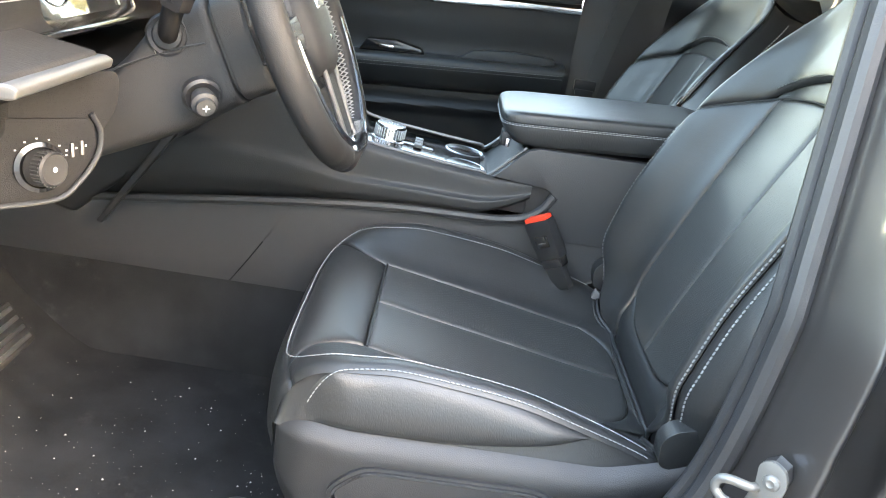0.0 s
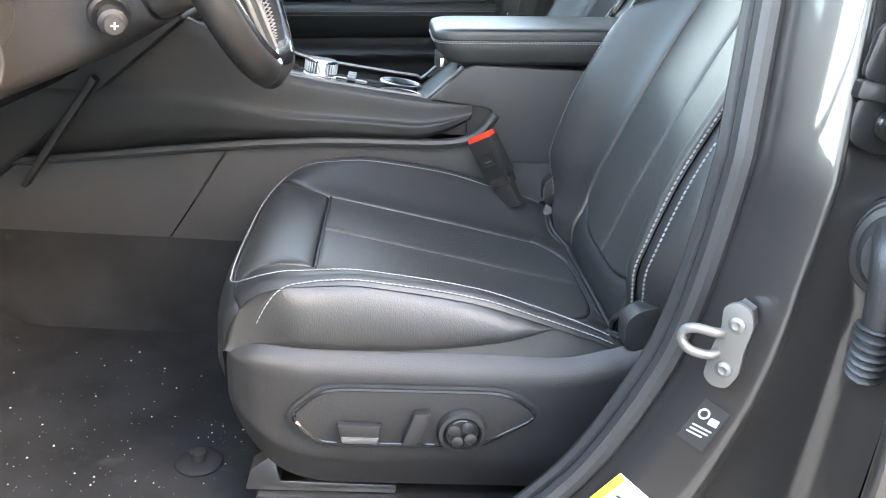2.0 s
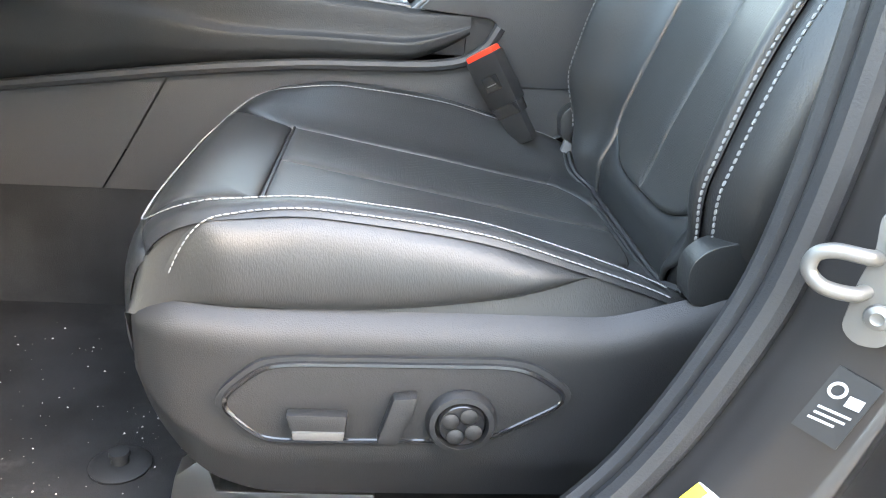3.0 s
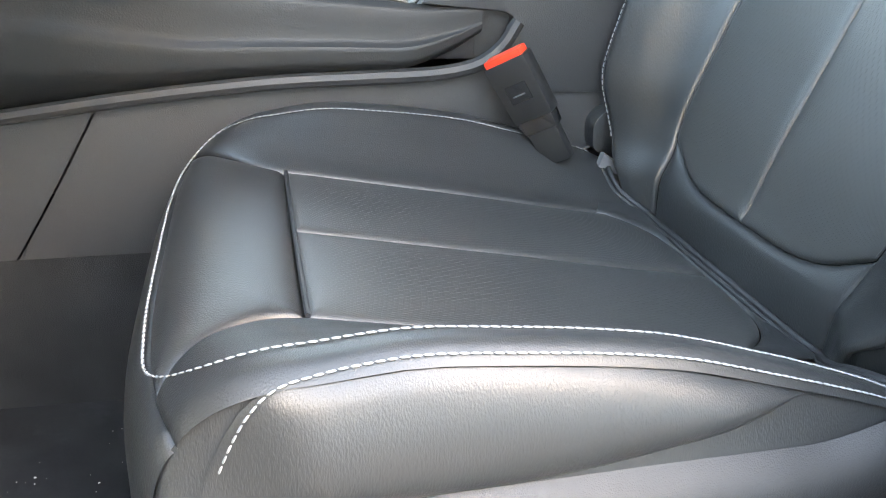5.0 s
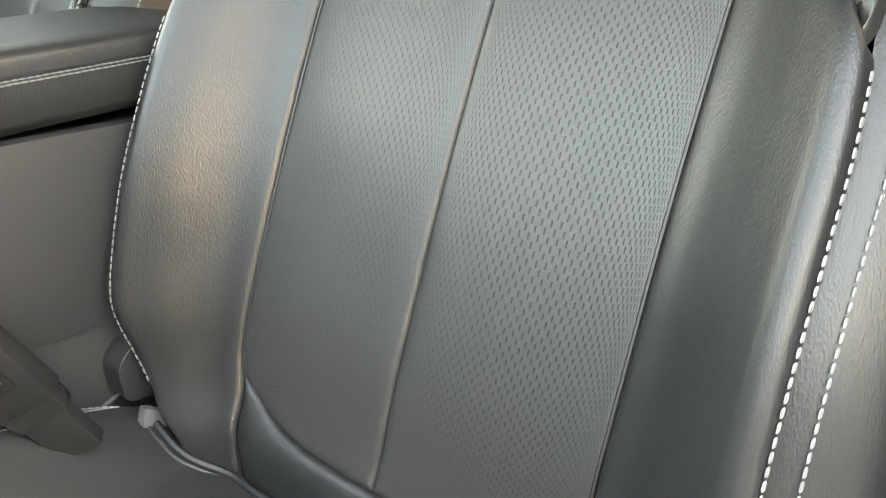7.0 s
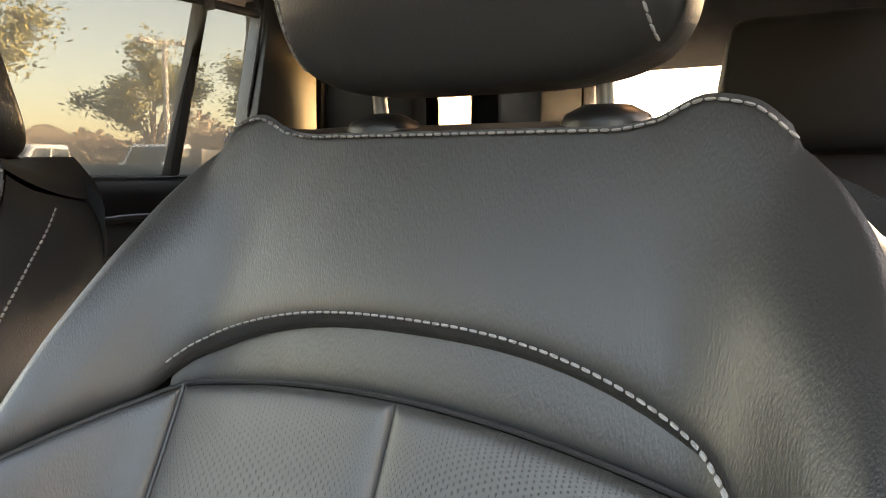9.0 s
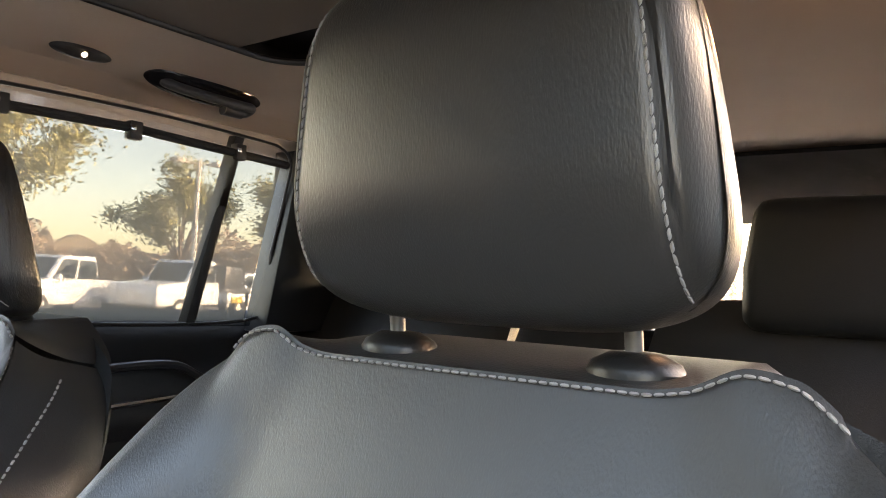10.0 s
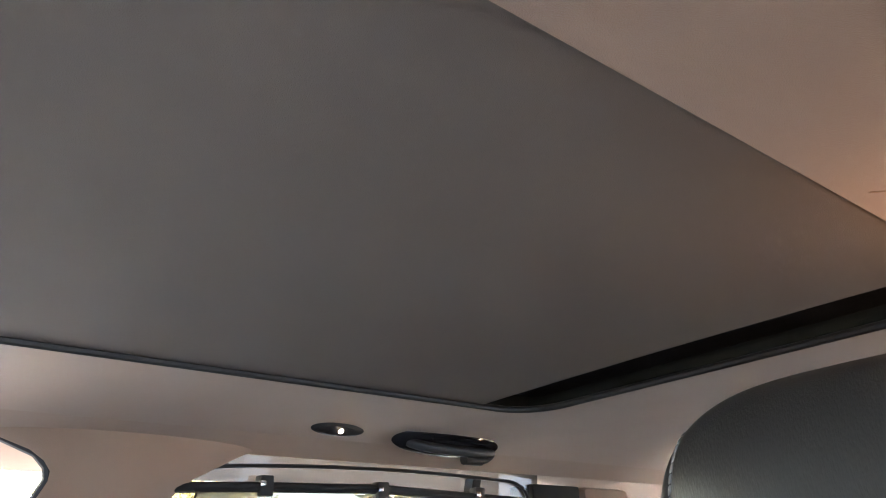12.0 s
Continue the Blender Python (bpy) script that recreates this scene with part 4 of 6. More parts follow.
def padded(skin, way, nu, nv, seams=(1, 1, 1, 1), sink=0.006, reach=0.007, lift=0.0):
    """A cushion panel on a skin: way(p, q) gives its parameters; its edges with a seam dip in."""
    def flat(p, q):
        return skin(*way(p, q))

    lp = sum((flat((i + 1) / 8, 0.5) - flat(i / 8, 0.5)).length for i in range(8))
    lq = sum((flat(0.5, (i + 1) / 8) - flat(0.5, i / 8)).length for i in range(8))

    def fn(p, q):
        # denser towards the edges
        p = p - math.sin(math.tau * p) * 0.13
        q = q - math.sin(math.tau * q) * 0.13
        v = flat(p, q)
        e = 1e-3
        du = flat(min(p + e, 1), q) - flat(max(p - e, 0), q)
        dv = flat(p, min(q + e, 1)) - flat(p, max(q - e, 0))
        n = du.cross(dv).normalized() if du.length * dv.length > 1e-14 else Vector((0, 0, 1))
        dip = 0.0
        for on, s in zip(seams, (p * lp, (1 - p) * lp, q * lq, (1 - q) * lq)):
            if on:
                dip = max(dip, 0.7 * math.exp(-s / (reach * 1.4)) + 0.6 * math.exp(-s / 0.0018))
        return v + n * pad_side[0] * (lift - sink * dip)

    return surface(fn, nu, nv, uv=(lp, lq))


pad_side = [1.0]


def front_seat(name, label, shift, controls, rest_back=0.0, rest_drop=0.0):
    base = Vector((-0.22, 0.0, 0.47))
    seat = thing(name, label, "car seat", Vector(shift) + base, "front seats")
    home = Matrix.Translation(-base)

    def add(pname, bm, mat, lab="", parent=None, **kw):
        return part(pname, moved(bm, home), mat, parent or seat, lab, **kw)

    a05, a40, a46, a51 = across(-0.028), across(-0.40), across(-0.462), across(-0.51)
    pad_side[0] = -1.0

    def rear_edge(u):
        return 0.075 + 0.075 * min(1.0, abs(u) / 0.5) ** 5
    # cushion: insert of two halves, front pad, bolsters, front skirt
    for s in (-1, 1):
        add("cushion_insert", padded(cushion, lambda p, q, s=s: (lambda u: (rear_edge(u) + (a40 - rear_edge(u)) * p, u))(q * 0.5 if s > 0 else -0.5 + q * 0.5), 60, 30, (1, 1, 1, 1), 0.0065, 0.0055), PERF,
            "perforated black leather insert panel")
    wide = lambda p: 0.5 + 0.27 * p ** 1.35
    add("front_pad", padded(cushion, lambda p, q: (a40 + (a51 - a40) * p, (2 * q - 1) * wide(p)), 36, 60, (1, 1, 1, 1), 0.010, 0.010, 0.003), LEATHER)
    for s in (-1, 1):
        def way(p, q, s=s):
            a = 0.03 + (a51 - 0.03) * p
            inner = 0.5 if a < a40 else wide((a - a40) / (a51 - a40))
            w = inner + (0.91 - inner) * q
            return a, w * s
        pad_side[0] = -1.0 if s > 0 else 1.0
        add("cushion_bolster", padded(cushion, way, 60, 24, (0, 1, 1, 0), 0.006, 0.007), LEATHER)
    pad_side[0] = -1.0
    add("front_skirt", padded(cushion, lambda p, q: (a51 + (1 - a51) * p, (2 * q - 1) * 0.91), 14, 60, (1, 0, 0, 0), 0.005, 0.006), LEATHER)
    add("rear_roll", padded(cushion, lambda p, q: (lambda u: (rear_edge(u) * p, u))((2 * q - 1) * 0.56), 16, 60, (1, 1, 0, 0), 0.006, 0.006, 0.0025), LEATHER)
    # sides under the bolsters
    for s in (-1, 1):
        def skirt(p, q, s=s):
            t = cushion(0.02 + p * 0.98, s * 0.91) - Vector((0, s * 0.004, 0.0015))
            return Vector((t.x, t.y + s * 0.016 * q, t.z * (1 - q) + 0.735 * q)) if q else t
        add("side_skirt", surface(skirt, 50, 6), LEATHER)

        def bulge(p, q, s=s):
            x = -0.470 + 0.405 * p
            t = cushion(across(x), 0.91)
            top = t.z - 0.002 - 0.052 * max(0, (-0.425 - x) / 0.045) ** 2
            low = min(lerp([(-0.48, 0.752), (-0.3, 0.754), (-0.18, 0.766), (-0.065, 0.795)], x), top - 0.0005)
            z = top + (low - top) * q
            k = max(0.0, min(1.0, (t.z - 0.001 - z) / max(t.z - 0.741, 0.001)))
            ends = min(1.0, p * 6, (1 - p) * 4)
            ends = ends * ends * (3 - 2 * ends)
            return Vector((x, s * (abs(t.y) + 0.016 * k - 0.007 + 0.005 * ends + 0.011 * ends * math.sin(math.pi * q) ** 0.65), z))
        add("side_panel", surface(bulge, 50, 14), LEATHER)
    # stitching on the cushion
    rows = []
    edge = []
    for k in range(100):
        edge.append((a05 + (a46 - a05) * k / 100, lerp([(0, 0.85), (0.3, 0.80), (0.8, 0.79), (1, 0.79)], k / 100)))
    for k in range(41):
        w = math.pi / 2 * k / 40
        edge.append((a46 + (a51 - a46) * math.sin(w), 0.60 + 0.19 * math.cos(w)))
    for k in range(1, 41):
        edge.append((a51, 0.60 - 0.60 * k / 40))
    for s in (-1, 1):
        rows.append(stitches([cushion(a, s * u) + Vector((-0.0006, s * 0.0004, 0.0012)) for a, u in edge]))
        line = []
        for k in range(161):
            a = a05 + (across(-0.478) - a05) * k / 160
            t = cushion(a, s * 0.892) + Vector((0, s * 0.001, 0.0012))
            f = max(0.0, min(1.0, (-0.385 - t.x) / 0.085))
            g = max(0.0, (-0.415 - t.x) / 0.057)
            v = cushion(a, s * 0.91)
            line.append(t.lerp(Vector((t.x, v.y + s * (0.003 + 0.012 * g * g), v.z - 0.001 - 0.062 * g * g)), f * f * (3 - 2 * f)))
        rows.append(stitches(line))
    add("stitching", joined(*rows), THREAD, "light grey contrast stitching")["kind"] = "stuff"
    # black tube sunk in the groove draws the seam's crease shade
    add("seam_shade_line", tube([cushion(a40, 0.5 * (k / 30 - 1)) - Vector((0, 0, 0.0035)) for k in range(61)], 0.0022, 6), RUBBER, "thin black line added as the shade in the seam")

    # backrest
    def flank_at(z, s, q):
        return backrest(z, s) + Vector((lerp([(0, 0), (0.5, 0.03), (1, 0.07 + lerp(FORWARD, z) * 0.6)], q), s * lerp([(0, 0), (0.5, 0.042), (1, 0.054)], q), 0))

    def seam_z(u):
        return 1.178 + 0.016 * (1 - (u / 0.55) ** 2) if abs(u) <= 0.55 else 1.178 - 0.068 * ((abs(u) - 0.55) / 0.45) ** 1.2

    def arc_z(u):
        w = abs(u) / 0.625
        return seam_z(u) if w >= 1 else max(seam_z(u), 1.172 + 0.058 * (1 - w ** 2.6) ** 0.7)

    def low_z(u):
        return 0.783 + 0.034 * (abs(u) / 0.55) ** 4

    for s in (-1, 1):
        pad_side[0] = 1.0
        add("backrest_insert", padded(backrest, lambda p, q, s=s: (lambda u: (low_z(u) + (seam_z(u) - low_z(u)) * p, u))((q - 1) * 0.55 if s < 0 else q * 0.55), 80, 34, (1, 1, 1, 1), 0.0048, 0.0038), PERF,
            "perforated black leather insert panel")
        def way(p, q, s=s):
            u = 0.55 + 0.45 * q
            z0 = 0.712
            return z0 + (seam_z(u) - z0) * p, u * s
        pad_side[0] = 1.0 if s > 0 else -1.0
        add("backrest_bolster", padded(backrest, way, 70, 30, (0, 1, 1, 0), 0.0048, 0.0045), LEATHER)
    pad_side[0] = 1.0
    add("lower_roll", padded(backrest, lambda p, q: (lambda u: (0.712 + (low_z(u) - 0.712) * p, u))((2 * q - 1) * 0.55), 14, 40, (0, 1, 1, 1), 0.006, 0.008), LEATHER)
    add("yoke_recess", padded(backrest, lambda p, q: (lambda u: (seam_z(u) + (arc_z(u) + 0.008 - seam_z(u)) * p, u))((2 * q - 1) * 0.6), 20, 60, (1, 0, 0, 0), 0.006, 0.008, -0.011), LEATHER)
    add("upper_panel", padded(backrest, lambda p, q: (lambda u: (arc_z(u) + (1.34 - arc_z(u)) * p, u))(2 * q - 1), 44, 90, (1, 0, 0, 0), 0.009, 0.006, 0.002), LEATHER)
    rows = [stitches([backrest(arc_z(u) + 0.006, u) + Vector((-0.003, 0, 0.001)) for u in (0.6 * (i / 60 - 1) for i in range(121))], 0.0060, 0.0047, 0.0008, 0.0015)]
    rows.append(stitches([backrest(1.337, i / 60 - 1) + Vector((-0.004, 0, 0.0015)) for i in range(121)], 0.0060, 0.0047, 0.0009, 0.0016))
    for s in (-1, 1):
        rows.append(stitches([backrest(0.80 + 0.30 * i / 80, s * 0.985) + Vector((-0.001, s * 0.0012, 0)) for i in range(81)], 0.0068, 0.0049, 0.0007, 0.0013, 0.0003, Vector((-0.5, s, 0))))
        rows.append(stitches([flank_at(0.80 + 0.30 * i / 80, s, 0.13) + Vector((-0.0008, s * 0.0008, 0)) for i in range(81)], 0.0068, 0.0049, 0.0007, 0.0013, 0.0003, Vector((-0.5, s, 0))))
    add("stitching", joined(*rows), THREAD, "light grey contrast stitching")["kind"] = "stuff"
    if rest_back:
        add("stitching", joined(stitches([backrest(1.06 + 0.27 * i / 60, -0.97) + Vector((-0.001, -0.001, 0)) for i in range(61)], 0.0068, 0.0049, 0.0007, 0.0013, 0.0003, Vector((-0.5, -1, 0))),
                                stitches([flank_at(0.80 + 0.50 * i / 90, -1, 0.55) + Vector((0, -0.0015, 0)) for i in range(91)], 0.0068, 0.0049, 0.0007, 0.0013, 0.0003, Vector((-0.1, -1, 0)))), THREAD, "light grey contrast stitching")["kind"] = "stuff"
    add("stitching", stitches([backrest(0.80 + 0.30 * i / 80, -controls * 0.945) + Vector((-0.0014, 0, 0)) for i in range(81)], 0.0070, 0.0052, 0.0007, 0.0008, 0.0), THREAD, "light grey contrast stitching")["kind"] = "stuff"
    # the same black lines as crease shade along the insert and shoulder seams
    for u in (-0.55, 0.55):
        add("seam_shade_line", tube([backrest(low_z(u) + (seam_z(u) - low_z(u)) * k / 60, u) + Vector((0.004, 0, 0)) for k in range(61)], 0.0016, 6), RUBBER, "thin black line added as the shade in the seam")
    add("seam_shade_line", tube([backrest(seam_z(0.9 * (k / 60 - 1)), 0.9 * (k / 60 - 1)) + Vector((0.0058, 0, 0)) for k in range(121)], 0.0015, 6), RUBBER, "thin black line added as the shade in the seam")
    # fold where the cushion runs in under the backrest
    def fold(y):
        best = None
        for i in range(60):
            u = i / 59
            v = backrest(0.765, u)
            if best is None or abs(v.y - abs(y)) < abs(best.y - abs(y)):
                best = v
        x = best.x - 0.006 + max(0.0, abs(y) - best.y) * 0.15
        w = min(range(41), key=lambda i: abs(cushion(across(x), i / 40).y - abs(y))) / 40
        return cushion(across(x), math.copysign(w, y))
    row = catmull([fold(0.252 * (k / 8 - 1)) for k in range(17)], 90)
    add("rear_piping", tube([v + Vector((-0.003, 0, 0.0006)) for v in row], 0.0026, 8), LEATHER, "rolled leather edge")
    # black tube stands in for the crease's shade, which the shapes don't give
    add("fold_shade_line", tube([v + Vector((0.004, 0, 0.0012)) for v in row], 0.0042, 8), RUBBER, "black strip added as the shade between cushion and backrest")
    # flanks, top and hard back shell
    for s in (-1, 1):
        def flank(p, q, s=s):
            z = 0.69 + 0.645 * p
            t = backrest(z, s) + Vector((0.003 * max(0, 1 - 10 * q), -s * 0.003 * max(0, 1 - 10 * q), 0))
            return t + Vector((lerp([(0, 0), (0.5, 0.03), (0.8, 0.07 + lerp(FORWARD, z) * 0.6), (1, 0.10 + lerp(FORWARD, z) * 0.86)], q), s * lerp([(0, 0), (0.5, 0.042), (0.8, 0.054), (1, 0.03)], q) * min(1, max(0, (1.342 - z) / 0.2)), -0.035 * q * max(0, (z - 1.2) / 0.135)))
        add("flank", surface(flank, 40, 14), LEATHER)

    def top(p, q):
        t = backrest(1.34, 2 * q - 1)
        return Vector((t.x + 0.11 * p, t.y, (t.z - 0.003) * (1 - p) ** 2 + (1.350 - 0.05 * max(0.0, abs(2 * q - 1) - 0.6) / 0.4) * (1 - (1 - p) ** 2)))
    add("top_panel", surface(top, 10, 60), LEATHER_SIDE)

    def shell(p, q):
        w = abs(2 * q - 1)
        z = 0.60 + (0.745 - 0.052 * max(0.0, w - 0.6) / 0.4) * p
        t = backrest(max(z, 0.74), 2 * q - 1)
        return Vector((lerp(BACK_MID, max(z, 0.74)) + 0.105 - 0.006 * w ** 4, t.y + math.copysign(0.028 * w ** 2 * min(1.0, max(0.0, (1.342 - z) / 0.2)), t.y), z))
    add("back_shell", surface(shell, 20, 30), PLASTIC)

    # leather flaps over the recliner at the foot of the backrest
    for s in (-1, 1):
        add("recliner_flap", prism(rounded([(-0.020, 0.770), (-0.024, 0.806), (-0.010, 0.822), (0.010, 0.828), (0.045, 0.836), (0.05, 0.765)], 0.012), s * 0.262, s * 0.291, "y", 0.006, 3), LEATHER, "leather flap over the recliner")

    # headrest on two posts
    def k_of(p):
        return lerp([(0, 0.0), (0.1, 0.3), (0.2, 0.6), (0.3, 0.84), (0.34, 0.9), (0.4, 0.955), (0.46, 0.985), (0.56, 1.0), (0.7, 0.99), (0.8, 0.95), (0.9, 0.7), (1, 0.0)], p)

    def head(p, q):
        # p from the middle of the front face out, round the side and to the back
        w = math.tau * q
        c, sn = math.cos(w), math.sin(w)
        k = k_of(p)
        d = lerp([(0, 0.0), (0.1, 0.001), (0.2, 0.004), (0.3, 0.010), (0.34, 0.014), (0.4, 0.022), (0.46, 0.032), (0.56, 0.052), (0.7, 0.078), (0.8, 0.092), (0.9, 0.10), (1, 0.102)], p)
        e = 0.5
        y = math.copysign(abs(c) ** e, c) * 0.143 * k
        z = math.copysign(abs(sn) ** e, sn) * 0.104 * k
        y0 = y
        y *= 1 - 0.205 * ((z / 0.104 + 1) / 2) ** 1.3
        side = max(0.0, abs(y) - 0.108) / 0.03
        groove = 0.0032 * math.exp(-((abs(y0) - 0.122) / 0.0026) ** 2) * (p < 0.5)
        return Vector((0.201 + rest_back + 0.82 * d - 0.06 * z + 0.012 * side * side * (p < 0.5) + 7.0 * max(0, z - 0.045) ** 2 * (1 - p) + 5.0 * max(0, -z - 0.02) ** 2 * (1 - p) - 0.30 * (z + 0.101) * max(0, p - 0.5) / 0.5 + groove, y - 0.003, 1.467 - rest_drop + z + 0.006 * (1 - (y / 0.14) ** 2) * (z > 0) * k))
    rest = add("headrest", surface(head, 90, 96, close_v=True), LEATHER, "black leather headrest on chrome posts")
    seam_rows = []
    for s in (-1, 1):
        line = []
        for i in range(90):
            y, z = 0.1195, -0.090 + 0.181 * i / 89
            k = ((y / 0.143) ** (2 / 0.5) + (abs(z) / 0.104) ** (2 / 0.5)) ** 0.25
            if k > 0.985:
                continue
            lo, hi = 0.0, 0.56
            for _ in range(30):
                p = (lo + hi) / 2
                lo, hi = (p, hi) if k_of(p) < k else (lo, p)
            w = math.atan2(math.copysign((abs(z) / 0.104 / k) ** (1 / 0.5), z), (y / 0.143 / k) ** (1 / 0.5))
            q = w / math.tau if s > 0 else 0.5 - w / math.tau
            line.append(head(p, q % 1.0) + Vector((-0.0012, 0, 0)))
        seam_rows.append(stitches(line, 0.0062, 0.005, 0.0007, 0.0010))
    add("headrest_stitching", joined(*seam_rows), THREAD, "pale stitched side seams", rest)["kind"] = "stuff"
    for s in (-1, 1):
        add("headrest_post", tube([(0.280 + rest_back * 0.4, s * 0.08, 1.342), (0.272 + rest_back, s * 0.08, 1.385)], 0.005, 14), TRIM_SATIN, "satin post", rest)
        add("post_collar", moved(lathe([(0.026, 0), (0.027, 0.006), (0.024, 0.010), (0.014, 0.014), (0.0, 0.015)], 24), Matrix.Translation((0.280 + rest_back * 0.4, s * 0.08, 1.337)) @ Matrix.Diagonal((0.8, 1.0, 1.25, 1))), COLLAR, "", rest)

    # plastic shield with the seat controls, and the rail foot
    for s in (-1, 1):
        def shield(p, q, s=s):
            x = lerp([(0, -0.494), (0.12, -0.475), (0.25, -0.41), (1, 0.10)], p)
            top = lerp([(-0.51, 0.730), (-0.485, 0.746), (-0.44, 0.752), (-0.1, 0.752), (-0.03, 0.768), (0.03, 0.79), (0.1, 0.80)], x)
            low = lerp([(-0.51, 0.69), (-0.475, 0.63), (-0.42, 0.58), (-0.36, 0.567), (0.1, 0.57)], x)
            y = lerp([(-0.515, 0.22), (-0.506, 0.245), (-0.487, 0.275), (-0.45, 0.295), (-0.39, 0.303), (0.1, 0.303)], x)
            return Vector((x, s * (y - 0.02 * (1 - min(1, q * 6)) ** 2 - 0.012 * max(0, q - 0.75) / 0.25), top + (low - top) * q))
        sh = add("seat_shield", thicken(surface(shield, 60, 24), 0.003), PLASTIC, "satin black plastic seat base cover")
        if s == controls:
            ox = [(-0.425, 0.668), (-0.385, 0.708), (-0.36, 0.713), (-0.165, 0.716), (-0.14, 0.708), (-0.105, 0.68), (-0.175, 0.633), (-0.20, 0.628), (-0.37, 0.625), (-0.39, 0.63)]
            ox = rounded([(x, z + 0.006) for x, z in ox], 0.022)
            cx, cz = -0.265, 0.676
            rim = [((x - cx) * 0.95 + cx, (z - cz) * 0.86 + cz) for x, z in ox]
            y0 = s * 0.300
            add("control_bezel", prism(ox, y0, s * 0.308, "y", 0.0025), PLASTIC, "raised bezel round the seat switches", sh)
            add("control_plate", prism(rim, s * 0.305, s * 0.3095, "y", 0.002), PLASTIC_MATT, "", sh)
            loop = [Vector((x, s * 0.3085, z)) for x, z in rim + rim[:1]]
            add("plate_trim", tube(loop, 0.0028, 6), PLASTIC_GLOSS, "", sh)
            add("slide_switch", prism([(-0.358, 0.671), (-0.305, 0.671), (-0.308, 0.648), (-0.352, 0.648)], s * 0.309, s * 0.322, "y", 0.004), PLASTIC, "", sh)
            add("switch_edge", prism([(-0.352, 0.656), (-0.308, 0.656), (-0.309, 0.648), (-0.351, 0.648)], s * 0.320, s * 0.3245, "y", 0.0012), TRIM_DARK, "", sh)
            add("recline_switch", prism([(-0.268, 0.690), (-0.247, 0.692), (-0.250, 0.676), (-0.262, 0.644), (-0.281, 0.645), (-0.278, 0.655)], s * 0.309, s * 0.324, "y", 0.004), PLASTIC, "", sh)
            at = Vector((-0.208, s * 0.309, 0.662))
            add("lumbar_ring", moved(lathe([(0.024, 0), (0.031, 0.0), (0.031, 0.004), (0.028, 0.010), (0.0235, 0.011), (0.0225, 0.005), (0.0225, 0)], 40), facing((0, s, 0), at)), PLASTIC, "", sh)
            knob = lathe([(0.021, 0), (0.021, 0.008), (0.019, 0.0105), (0.0, 0.0105)], 36)
            add("lumbar_switch", moved(knob, facing((0, s, 0), at)), PLASTIC_GLOSS, "", sh)
            for k in range(4):
                w = math.tau * (k + 0.5) / 4 + 0.3
                add("lumbar_pad", moved(lathe([(0.007, 0), (0.0075, 0.0015), (0.005, 0.003), (0, 0.0032)], 18), facing((0, s, 0), at + Vector((math.cos(w) * 0.0115, s * 0.0105, math.sin(w) * 0.0115)))), PLASTIC, "", sh)
        add("seat_rail", prism([(-0.475, 0.53), (-0.468, 0.562), (-0.44, 0.585), (-0.43, 0.545), (-0.28, 0.543), (-0.28, 0.53)], s * 0.235, s * 0.265, "y", 0.003), STEEL, "dusty steel seat rail end")
        add("rail_cover", block(-0.46, 0.2, s * 0.25 - 0.025, s * 0.25 + 0.025, 0.50, 0.528), PLASTIC)
    return seat


front_seat("driver_seat", "black leather driver seat with perforated insert and pale stitching", (0, 0, 0), -1)
front_seat("passenger_seat", "black leather front passenger seat with perforated insert", (0.05, 0.785, -0.02), 1, 0.015, 0.02)


